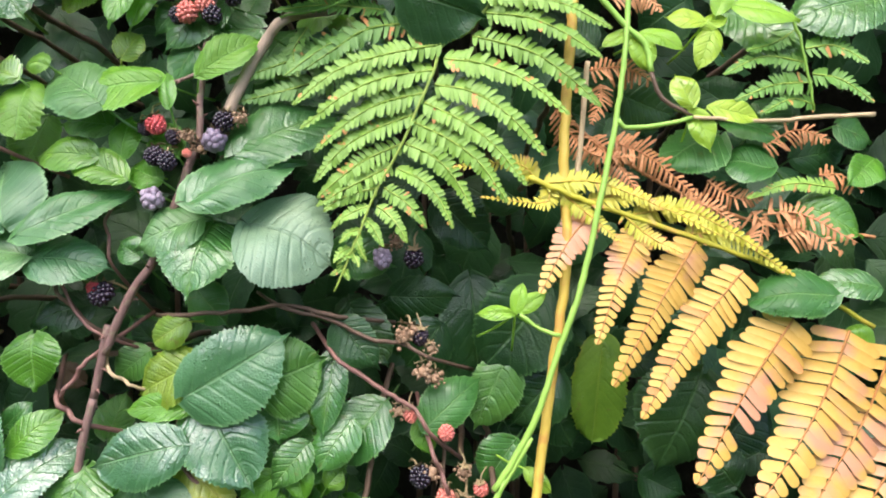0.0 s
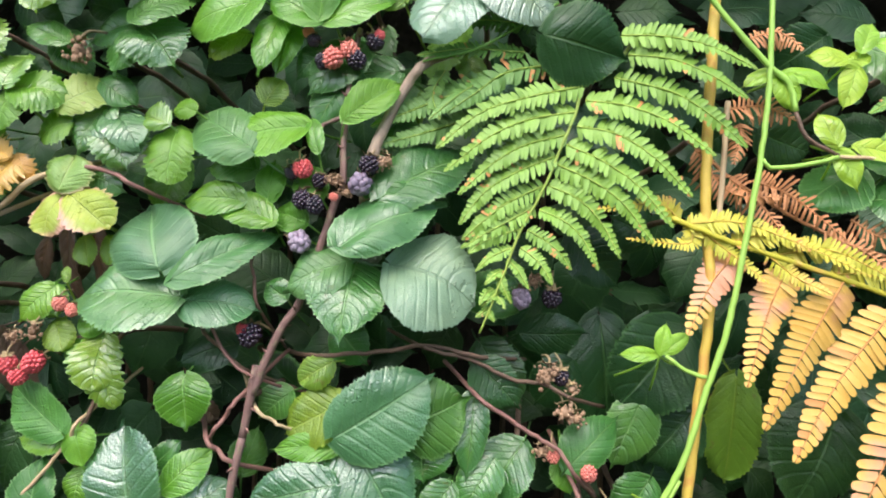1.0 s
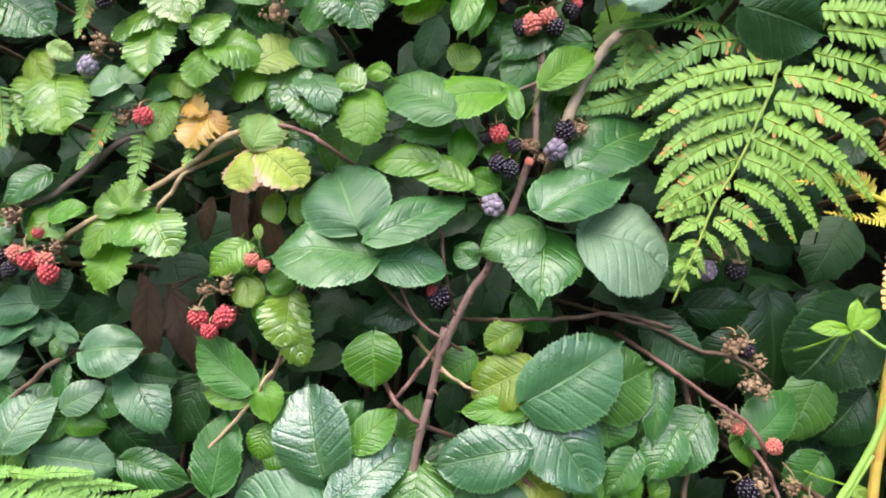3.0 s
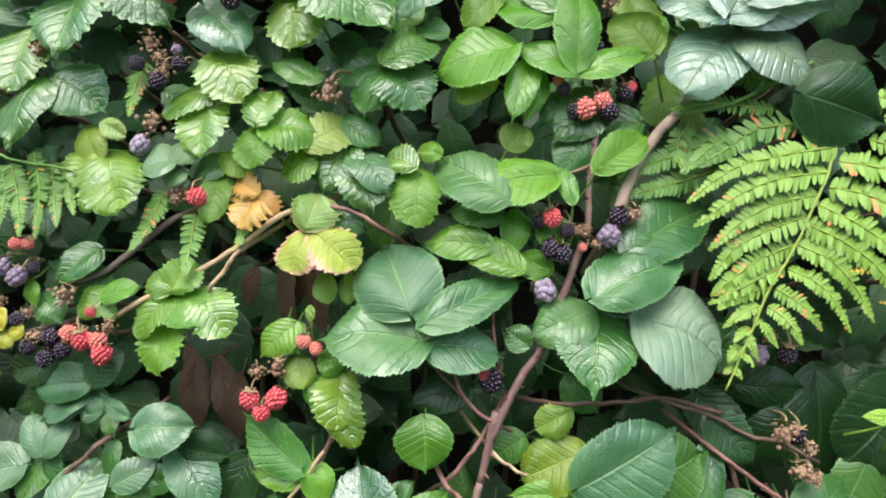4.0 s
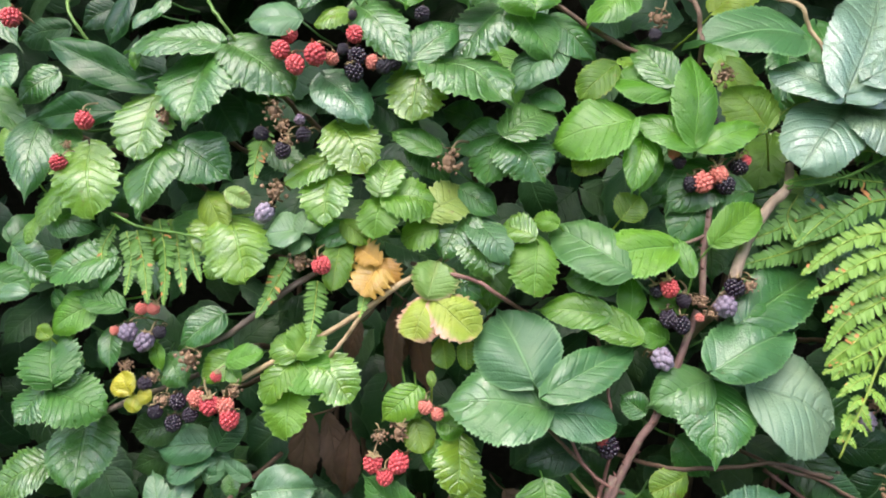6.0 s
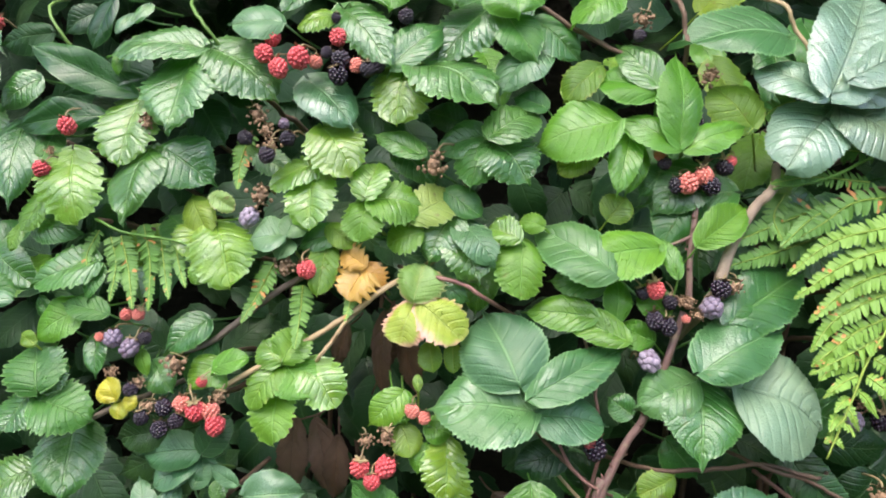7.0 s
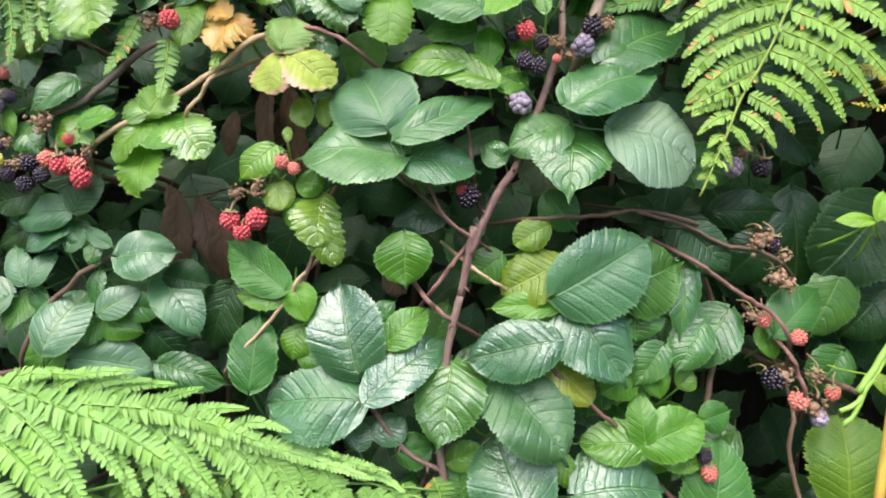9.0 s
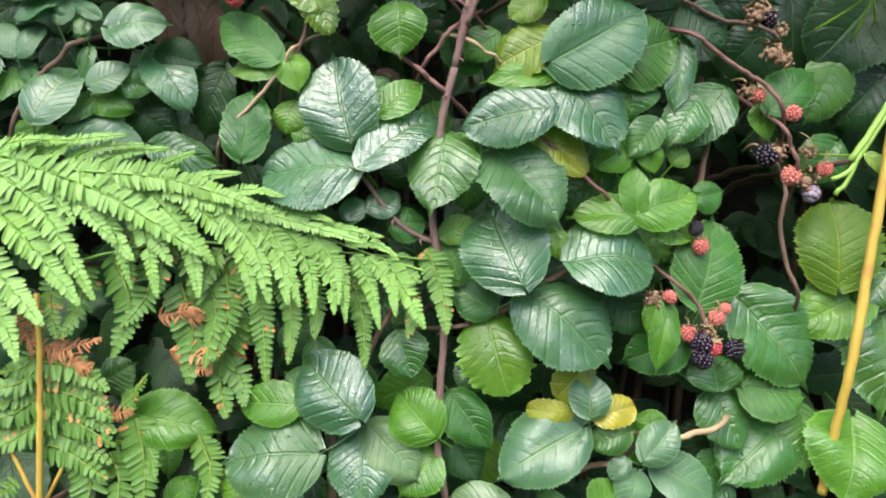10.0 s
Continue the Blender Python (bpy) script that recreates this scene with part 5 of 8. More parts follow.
plant = thing("bramble_cane", "low bramble cane with broad rounded leaves and pleated veins", "bramble", "bramble canes", (-0.0687, 0.5500, 0.0000))
root(plant, (-0.0955, 0.0553, 1.1514))
stem(plant, "c", [(-0.1436, 0.0524, 1.1921), (-0.1250, 0.0535, 1.1684), (-0.1105, 0.0544, 1.1578), (-0.0955, 0.0553, 1.1514)], 0.0015, 0.0015, True, "stem")
leaf(plant, "g", (-0.1250, 0.0530, 1.2980), (-0.1210, 0.0490, 1.2640), 0.0363, 8, 0)
stalk = leaf_stalk(plant, (-0.1480, 0.0570, 1.2080), (-0.1420, 0.1020, 1.1880))
leaf(stalk, "h", (-0.1490, 0.0450, 1.2100), (-0.1680, 0.0490, 1.2690), 0.0501, 2, -8, (-0.1480, 0.0570, 1.2080))
leaf(stalk, "h", (-0.1410, 0.0380, 1.1970), (-0.0960, 0.0640, 1.2360), 0.0327, 30, 6, (-0.1480, 0.0570, 1.2080))
leaf(stalk, "h", (-0.1450, 0.0440, 1.1950), (-0.2100, 0.0460, 1.1920), 0.0503, 28, -4, (-0.1480, 0.0570, 1.2080))
stalk = leaf_stalk(plant, (-0.0840, 0.0590, 1.2210), (-0.0780, 0.1040, 1.2010))
leaf(stalk, "m", (-0.0920, 0.0570, 1.2200), (-0.0970, 0.0290, 1.1700), 0.0444, 30, -4, (-0.0840, 0.0590, 1.2210))
leaf(stalk, "h", (-0.0620, 0.0570, 1.2120), (-0.0180, 0.0350, 1.1680), 0.0549, 34, 8, (-0.0840, 0.0590, 1.2210))
stalk = leaf_stalk(plant, (-0.0260, 0.0620, 1.2620), (-0.0200, 0.1070, 1.2420))
leaf(stalk, "h", (-0.0290, 0.0460, 1.2370), (-0.0870, 0.0480, 1.2230), 0.0381, 15, -6, (-0.0260, 0.0620, 1.2620))
leaf(stalk, "h", (-0.0260, 0.0620, 1.2630), (0.0120, 0.0420, 1.2110), 0.0496, 30, 10, (-0.0260, 0.0620, 1.2620))
leaf(stalk, "h", (-0.0310, 0.0480, 1.2640), (0.0300, 0.0560, 1.3000), 0.0531, 4, 6, (-0.0260, 0.0620, 1.2620))
leaf(plant, "m", (0.0070, 0.0640, 1.2690), (0.0500, 0.0680, 1.2860), 0.0506, 2, 4)
leaf(plant, "m", (0.0510, 0.0760, 1.2880), (0.0480, 0.0620, 1.2370), 0.0224, 16, 10)
leaf(plant, "m", (0.0190, 0.0690, 1.2560), (0.0220, 0.0630, 1.2350), 0.0343, 16, 0)
leaf(plant, "y", (-0.0260, 0.0590, 1.2840), (-0.0660, 0.0590, 1.2630), 0.0366, 16, -8)
leaf(plant, "y", (-0.0360, 0.0620, 1.3070), (-0.0570, 0.0600, 1.2930), 0.0214, 12, 0)
leaf(plant, "g", (-0.0260, 0.0570, 1.2590), (-0.0730, 0.0550, 1.2530), 0.0184, 20, 0)
leaf(plant, "g", (-0.1340, 0.0480, 1.2290), (-0.1070, 0.0580, 1.2540), 0.0235, 18, 4)
leaf(plant, "Y", (-0.0380, 0.0610, 1.2260), (-0.0050, 0.0550, 1.1990), 0.0245, 18, 6)
leaf(plant, "m", (-0.1580, 0.0580, 1.2110), (-0.1370, 0.0560, 1.1960), 0.0211, 10, 0)
leaf(plant, "g", (-0.0710, 0.0570, 1.2090), (-0.0960, 0.0590, 1.2160), 0.0191, 10, 0)
leaf(plant, "m", (-0.1470, 0.0600, 1.2390), (-0.1300, 0.0620, 1.2570), 0.0150, 6, 0)
leaf(plant, "m", (-0.0640, 0.0720, 1.2870), (-0.0850, 0.0700, 1.2680), 0.0234, 6, 0)
leaf(plant, "g", (-0.1890, 0.0570, 1.2190), (-0.1630, 0.0550, 1.2130), 0.0192, 14, 0)

plant = thing("bramble_cane", "bramble cane with toothed green leaves at the foot of the hedge", "bramble", "bramble canes", (-0.1033, 0.5500, 0.0000))
root(plant, (-0.1131, 0.1052, 1.0906))
stem(plant, "n", [(0.0131, 0.1128, 1.1542), (-0.0124, 0.0663, 1.1386), (-0.0314, 0.0651, 1.1270), (-0.0468, 0.0642, 1.1141), (-0.0660, 0.0630, 1.1039), (-0.0843, 0.0619, 1.0987), (-0.1131, 0.1052, 1.0906)], 0.0019, 0.0015, False, "stem")
stem(plant, "n", [(-0.1099, 0.1054, 1.1328), (-0.1233, 0.0596, 1.1059), (-0.1316, 0.0591, 1.0893), (-0.1371, 0.0588, 1.0746), (-0.1476, 0.1031, 1.0465)], 0.0018, 0.0018, False, "stem")
stem(plant, "n", [(-0.1868, 0.1008, 1.0666), (-0.1693, 0.0568, 1.0422), (-0.1567, 0.0576, 1.0246), (-0.1535, 0.0578, 0.9790), (-0.1513, 0.1029, 0.9491)], 0.0027, 0.0031, False, "stem")
stem(plant, "n", [(0.0547, 0.1153, 1.0273), (0.0258, 0.0685, 1.0194), (0.0064, 0.0674, 1.0141), (-0.0128, 0.0662, 1.0044), (-0.0396, 0.1096, 0.9909)], 0.0019, 0.0019, False, "stem")
stalk = leaf_stalk(plant, (-0.0370, 0.0610, 1.1260), (-0.0310, 0.1060, 1.1060))
leaf(stalk, "h", (-0.0410, 0.0360, 1.1290), (-0.0670, 0.0640, 1.1790), 0.0542, 26, -8, (-0.0370, 0.0610, 1.1260))
leaf(stalk, "h", (-0.0400, 0.0570, 1.1250), (0.0150, 0.0390, 1.0860), 0.0584, 34, 10, (-0.0370, 0.0610, 1.1260))
leaf(stalk, "G", (-0.0630, 0.0640, 1.1080), (-0.0480, 0.0480, 1.0600), 0.0456, 18, 6, (-0.0370, 0.0610, 1.1260))
leaf(plant, "h", (-0.0150, 0.0490, 1.1440), (0.0440, 0.0610, 1.1490), 0.0578, 36, 6)
leaf(plant, "g", (0.0390, 0.0670, 1.1720), (0.0630, 0.0650, 1.1590), 0.0262, 20, 6)
leaf(plant, "m", (-0.0580, 0.0580, 1.1110), (-0.0860, 0.0620, 1.1280), 0.0275, 12, 0)
leaf(plant, "g", (-0.0280, 0.0610, 1.1660), (-0.0130, 0.0550, 1.1440), 0.0163, 16, 4)
leaf(plant, "g", (-0.0930, 0.0590, 1.1560), (-0.0690, 0.0610, 1.1670), 0.0194, 14, 0)
leaf(plant, "m", (-0.0800, 0.0580, 1.1280), (-0.0920, 0.0640, 1.1630), 0.0229, 10, 0)
leaf(plant, "h", (-0.1490, 0.0510, 1.1630), (-0.1480, 0.0570, 1.1800), 0.0172, 20, 0)
leaf(plant, "h", (-0.1390, 0.0520, 1.1710), (-0.1200, 0.0580, 1.1840), 0.0213, 24, 0)
leaf(plant, "m", (-0.1250, 0.0560, 1.1610), (-0.1010, 0.0580, 1.1660), 0.0233, 14, 0)
stalk = leaf_stalk(plant, (-0.1380, 0.0570, 1.0340), (-0.1320, 0.1020, 1.0140))
leaf(stalk, "h", (-0.1360, 0.0350, 1.0440), (-0.1810, 0.0570, 1.0790), 0.0480, 22, -8, (-0.1380, 0.0570, 1.0340))
leaf(stalk, "h", (-0.1610, 0.0430, 1.0190), (-0.2260, 0.0430, 1.0080), 0.0556, 34, -6, (-0.1380, 0.0570, 1.0340))
leaf(stalk, "h", (-0.1380, 0.0590, 1.0300), (-0.1310, 0.0310, 0.9900), 0.0424, 30, 0, (-0.1380, 0.0570, 1.0340))
leaf(stalk, "l", (-0.1340, 0.0550, 1.0350), (-0.0960, 0.0430, 1.0060), 0.0361, 28, 8, (-0.1380, 0.0570, 1.0340))
leaf(plant, "m", (-0.1180, 0.0590, 1.0940), (-0.1050, 0.0510, 1.0650), 0.0311, 16, 4)
leaf(plant, "g", (-0.0900, 0.0480, 1.0330), (-0.1190, 0.0600, 1.0590), 0.0384, 18, -6)
leaf(plant, "m", (-0.0820, 0.0600, 1.0570), (-0.0540, 0.0520, 1.0230), 0.0307, 18, 8)
leaf(plant, "g", (-0.0910, 0.0570, 1.0200), (-0.1100, 0.0430, 0.9940), 0.0336, 26, -6)
leaf(plant, "d", (-0.0800, 0.0610, 1.0280), (-0.0610, 0.0550, 1.0030), 0.0282, 14, 4)
leaf(plant, "Y", (0.0030, 0.0610, 1.0820), (-0.0170, 0.0570, 1.0590), 0.0240, 14, -4)
leaf(plant, "Y", (-0.0070, 0.0570, 1.0500), (-0.0350, 0.0570, 1.0500), 0.0164, 14, 0)
leaf(plant, "l", (0.0040, 0.0510, 1.0500), (0.0020, 0.0610, 1.0780), 0.0268, 18, 0)
leaf(plant, "l", (0.0010, 0.0580, 1.0410), (-0.0540, 0.0440, 1.0100), 0.0482, 28, -6)
leaf(plant, "l", (-0.0420, 0.0490, 0.9890), (-0.0830, 0.0530, 0.9940), 0.0260, 28, 0)
leaf(plant, "m", (-0.0080, 0.0520, 0.9910), (-0.0270, 0.0560, 1.0010), 0.0155, 20, 0)
leaf(plant, "g", (0.0090, 0.0540, 0.9930), (0.0280, 0.0620, 1.0060), 0.0249, 24, 0)
leaf(plant, "m", (0.0300, 0.0610, 1.0400), (0.0030, 0.0570, 1.0300), 0.0221, 20, 0)
leaf(plant, "g", (-0.2880, 0.0530, 1.0330), (-0.2290, 0.0550, 1.0250), 0.0378, 24, 4)
leaf(plant, "g", (-0.1760, 0.0480, 1.0470), (-0.2230, 0.0520, 1.0460), 0.0289, 20, -4)
leaf(plant, "g", (-0.2610, 0.0520, 0.9760), (-0.2440, 0.0600, 0.9930), 0.0207, 20, 0)
leaf(plant, "g", (-0.2010, 0.0490, 0.9860), (-0.2330, 0.0550, 0.9990), 0.0251, 20, 0)
leaf(plant, "m", (-0.1730, 0.0470, 0.9820), (-0.2080, 0.0510, 0.9900), 0.0242, 24, 0)
leaf(plant, "m", (-0.1680, 0.0560, 1.0520), (-0.1910, 0.0580, 1.0640), 0.0229, 10, 0)
leaf(plant, "m", (-0.1710, 0.0630, 1.0860), (-0.1580, 0.0590, 1.0590), 0.0229, 8, 0)
leaf(plant, "m", (-0.0610, 0.0710, 1.0620), (-0.0830, 0.0710, 1.0750), 0.0234, 4, 0)
leaf(plant, "m", (-0.2310, 0.0650, 1.0680), (-0.2420, 0.0710, 1.0960), 0.0233, 10, 0)
leaf(plant, "m", (-0.3150, 0.0650, 1.0480), (-0.2930, 0.0670, 1.0640), 0.0269, 8, 0)
leaf(plant, "m", (-0.1440, 0.0620, 0.9850), (-0.1670, 0.0640, 0.9900), 0.0233, 10, 0)

plant = thing("bramble_cane", "fruiting bramble cane with half-ripe and withered berries", "bramble", "bramble canes", (0.0690, 0.5500, 0.0000))
root(plant, (0.1308, 0.1139, 1.2170))
stem(plant, "r", [(0.0298, 0.1078, 1.3043), (0.0546, 0.0643, 1.2875), (0.0691, 0.0651, 1.2776), (0.0897, 0.0664, 1.2646), (0.1034, 0.0672, 1.2565), (0.1137, 0.0678, 1.2416), (0.1308, 0.1139, 1.2170)], 0.0014, 0.0013, False, "stem")
stem(plant, "r", [(0.1004, 0.1120, 1.2597), (0.1137, 0.0678, 1.2328), (0.1196, 0.0682, 1.2210), (0.1246, 0.0685, 1.2073), (0.1349, 0.1141, 1.1791)], 0.0013, 0.0013, False, "stem")
stem(plant, "n", [(-0.0093, 0.1114, 1.3242), (0.0198, 0.0682, 1.3168), (0.0513, 0.0701, 1.3089), (0.0740, 0.0714, 1.2983), (0.0931, 0.0726, 1.2960), (0.1105, 0.0736, 1.2877), (0.1376, 0.1203, 1.2749)], 0.0012, 0.0013, False, "stem")
stem(plant, "n", [(-0.0764, 0.1074, 1.3076), (-0.0466, 0.0642, 1.3102), (-0.0046, 0.0667, 1.3139), (0.0232, 0.0684, 1.3180), (0.0547, 0.0703, 1.3117), (0.0841, 0.1170, 1.3059)], 0.0015, 0.0013, False, "stem")
stem(plant, "n", [(0.0811, 0.1329, 1.2752), (0.0775, 0.0877, 1.2455), (0.0733, 0.0874, 1.2106), (0.0680, 0.0871, 1.1756), (0.0635, 0.1318, 1.1459)], 0.0019, 0.0019, False, "stem")
stem(plant, "n", [(0.1196, 0.1192, 1.2306), (0.1192, 0.0742, 1.2006), (0.1188, 0.0741, 1.1723), (0.1239, 0.0744, 1.1477), (0.1321, 0.0749, 1.1285), (0.1439, 0.1206, 1.1009)], 0.0013, 0.0013, False, "stem")
stem(plant, "r", [(0.0274, 0.1076, 1.1566), (0.0499, 0.0640, 1.1369), (0.0683, 0.0651, 1.1209), (0.0754, 0.0655, 1.1000), (0.0851, 0.1111, 1.0716)], 0.0012, 0.0011, False, "stem")
stem(plant, "t", [(0.1142, 0.1129, 1.0540), (0.0855, 0.0661, 1.0455), (0.0710, 0.0653, 1.0412), (0.0590, 0.0645, 1.0371), (0.0306, 0.1078, 1.0273)], 0.0019, 0.0019, False, "stem")
stem(plant, "r", [(-0.0574, 0.1026, 1.2408), (-0.0347, 0.0589, 1.2213), (-0.0147, 0.0601, 1.2040), (0.0090, 0.0615, 1.1848), (0.0322, 0.1079, 1.1659)], 0.0013, 0.0013, False, "stem")
berry(plant, "dry", (0.0965, 0.0728, 1.3012), 0.0147)
berry(plant, "black", (0.1043, 0.0753, 1.3001), 0.0103)
berry(plant, "dry", (0.1111, 0.0737, 1.2929), 0.0081)
berry(plant, "dry", (0.1072, 0.0734, 1.2791), 0.0118)
berry(plant, "dry", (0.1141, 0.0738, 1.2751), 0.0103)
berry(plant, "dry", (0.0930, 0.0726, 1.2548), 0.0095)
berry(plant, "pink", (0.0999, 0.0730, 1.2529), 0.0088)
berry(plant, "pink", (0.1220, 0.0743, 1.2425), 0.0096)
berry(plant, "black", (0.1068, 0.0734, 1.2155), 0.0125)
berry(plant, "dry", (0.1143, 0.0739, 1.2186), 0.0096)
berry(plant, "pink", (0.1224, 0.0723, 1.2034), 0.0110)
berry(plant, "dry", (0.1312, 0.0719, 1.2002), 0.0124)
berry(plant, "dry", (0.1328, 0.0750, 1.2187), 0.0096)
berry(plant, "pink", (0.1439, 0.0756, 1.2087), 0.0089)
berry(plant, "grape", (0.1353, 0.0731, 1.1930), 0.0103)
berry(plant, "black", (0.0645, 0.0649, 1.1681), 0.0086)
berry(plant, "pink", (0.0679, 0.0651, 1.1574), 0.0094)
berry(plant, "black", (0.0446, 0.0637, 1.1696), 0.0057)
berry(plant, "dry", (0.0393, 0.0594, 1.1228), 0.0107)
berry(plant, "pink", (0.0495, 0.0600, 1.1253), 0.0078)
berry(plant, "pink", (0.0622, 0.0607, 1.1035), 0.0093)
berry(plant, "pink", (0.0795, 0.0618, 1.1141), 0.0093)
berry(plant, "pink", (0.0840, 0.0620, 1.1199), 0.0064)
berry(plant, "dry", (0.0739, 0.0614, 1.1041), 0.0093)
berry(plant, "black", (0.0696, 0.0572, 1.0983), 0.0120)
berry(plant, "black", (0.0701, 0.0562, 1.0888), 0.0113)
berry(plant, "red", (0.0772, 0.0576, 1.0959), 0.0092)
berry(plant, "black", (0.0893, 0.0584, 1.0954), 0.0114)
berry(plant, "grape", (0.0794, 0.0768, 1.3483), 0.0115)
berry(plant, "black", (0.0987, 0.0809, 1.3486), 0.0120)
berry(plant, "dry", (0.0879, 0.0803, 1.3584), 0.0090)
leaf(plant, "m", (0.0630, 0.0730, 1.2480), (0.0460, 0.0630, 1.2170), 0.0285, 20, -6)
leaf(plant, "m", (0.0820, 0.0810, 1.2580), (0.0540, 0.0710, 1.2200), 0.0375, 18, -6)
leaf(plant, "d", (0.0530, 0.0740, 1.3080), (0.0810, 0.0720, 1.2790), 0.0291, 8, 6)
leaf(plant, "m", (0.1090, 0.0770, 1.2440), (0.1440, 0.0890, 1.2770), 0.0299, 20, 4)
leaf(plant, "m", (0.1600, 0.1020, 1.2860), (0.1370, 0.0960, 1.2390), 0.0346, 8, 0)
leaf(plant, "g", (0.1060, 0.0870, 1.2490), (0.1120, 0.0830, 1.2250), 0.0170, 10, 0)
leaf(plant, "m", (0.0380, 0.0680, 1.2340), (0.0190, 0.0600, 1.2070), 0.0222, 16, 0)
leaf(plant, "g", (0.0210, 0.0650, 1.2160), (-0.0010, 0.0610, 1.2020), 0.0209, 14, 0)
leaf(plant, "g", (0.0310, 0.0690, 1.2210), (0.0380, 0.0650, 1.2000), 0.0178, 12, 0)
stalk = leaf_stalk(plant, (0.0290, 0.0660, 1.1730), (0.0350, 0.1110, 1.1530))
leaf(stalk, "g", (0.0300, 0.0580, 1.1750), (-0.0160, 0.0600, 1.1710), 0.0293, 26, -4, (0.0290, 0.0660, 1.1730))
leaf(stalk, "g", (0.0260, 0.0550, 1.1740), (0.0660, 0.0670, 1.1930), 0.0342, 26, 4, (0.0290, 0.0660, 1.1730))
leaf(stalk, "g", (0.0270, 0.0560, 1.1740), (0.0220, 0.0640, 1.2090), 0.0196, 14, 0, (0.0290, 0.0660, 1.1730))
leaf(plant, "m", (0.0660, 0.0790, 1.1870), (0.0870, 0.0810, 1.1930), 0.0215, 10, 0)
leaf(plant, "m", (0.0680, 0.0650, 1.1200), (0.0820, 0.0850, 1.1800), 0.0454, 18, 6)
leaf(plant, "g", (0.0730, 0.0660, 1.1240), (0.0830, 0.0720, 1.1440), 0.0125, 18, 0)
leaf(plant, "g", (0.0430, 0.0600, 1.1220), (0.0350, 0.0540, 1.1020), 0.0135, 18, 0)
leaf(plant, "g", (0.0480, 0.0650, 1.1220), (0.0420, 0.0490, 1.0790), 0.0196, 18, 10)
leaf(plant, "d", (0.0090, 0.0670, 1.1320), (0.0410, 0.0630, 1.1010), 0.0362, 8, 0)
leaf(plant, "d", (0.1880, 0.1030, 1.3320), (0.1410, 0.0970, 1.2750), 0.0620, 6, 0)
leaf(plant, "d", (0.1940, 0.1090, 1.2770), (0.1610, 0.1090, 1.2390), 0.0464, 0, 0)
leaf(plant, "m", (0.1660, 0.1100, 1.2310), (0.1460, 0.1100, 1.2000), 0.0338, 0, 0)
leaf(plant, "g", (0.0500, 0.0720, 1.2080), (0.0590, 0.0740, 1.2190), 0.0155, 10, 0)

plant = thing("bramble_cane", "bramble shoots with soft green leaves and small pale leaflets", "bramble", "bramble canes", (0.0671, 0.5500, 0.0000))
root(plant, (0.0914, 0.1067, 1.0840))
leaf(plant, "y", (0.1610, 0.0850, 1.1340), (0.1590, 0.1010, 1.1930), 0.0553, 14, -4)
leaf(plant, "m", (0.1000, 0.0910, 1.1260), (0.1480, 0.0830, 1.0670), 0.0564, 14, 8)
leaf(plant, "g", (0.1860, 0.0990, 1.1300), (0.1340, 0.0870, 1.1080), 0.0415, 32, -4)
leaf(plant, "m", (0.1960, 0.0960, 1.1460), (0.1770, 0.0900, 1.1200), 0.0286, 12, 0)
leaf(plant, "m", (0.2010, 0.1070, 1.1170), (0.1920, 0.0870, 1.0500), 0.0585, 16, 0)
leaf(plant, "m", (0.0620, 0.0660, 1.0990), (0.0220, 0.0640, 1.0810), 0.0329, 12, -4)
leaf(plant, "m", (0.0860, 0.0720, 1.0670), (0.0820, 0.0800, 1.0920), 0.0344, 16, 0)
leaf(plant, "m", (0.1020, 0.0790, 1.0690), (0.1470, 0.0790, 1.0640), 0.0375, 30, 4)
leaf(plant, "m", (0.0860, 0.0860, 1.0630), (0.1060, 0.0700, 1.0280), 0.0365, 26, 8)
leaf(plant, "m", (0.1420, 0.0940, 1.0490), (0.0880, 0.0720, 1.0060), 0.0527, 28, -6)
leaf(plant, "m", (0.1440, 0.0960, 1.0550), (0.1470, 0.0780, 1.0140), 0.0355, 22, 6)
leaf(plant, "g", (0.1790, 0.0940, 1.0500), (0.1630, 0.0620, 1.0010), 0.0616, 32, -2)
stalk = leaf_stalk(plant, (0.0430, 0.0680, 1.0180), (0.0490, 0.1130, 0.9980))
leaf(stalk, "l", (0.0380, 0.0530, 1.0250), (0.0600, 0.0650, 1.0480), 0.0247, 22, 4, (0.0430, 0.0680, 1.0180))
leaf(stalk, "l", (0.0460, 0.0670, 1.0180), (0.0860, 0.0630, 1.0010), 0.0320, 28, 8, (0.0430, 0.0680, 1.0180))
leaf(stalk, "l", (0.0360, 0.0620, 1.0150), (0.0300, 0.0500, 0.9950), 0.0235, 26, 0, (0.0430, 0.0680, 1.0180))
leaf(stalk, "l", (0.0300, 0.0580, 1.0230), (0.0180, 0.0540, 1.0110), 0.0133, 20, -4, (0.0430, 0.0680, 1.0180))
leaf(plant, "Y", (0.0070, 0.0570, 1.0480), (0.0320, 0.0610, 1.0580), 0.0204, 18, 0)
leaf(plant, "g", (0.0540, 0.0670, 1.0410), (0.0330, 0.0690, 1.0470), 0.0180, 10, 0)
leaf(plant, "m", (0.0930, 0.0870, 1.0230), (0.0850, 0.0830, 1.0020), 0.0242, 10, 0)
leaf(plant, "d", (0.1360, 0.0940, 1.0010), (0.1180, 0.0920, 0.9890), 0.0248, 10, 0)
leaf(plant, "m", (0.1010, 0.0860, 1.0020), (0.0790, 0.0820, 0.9870), 0.0284, 14, 0)

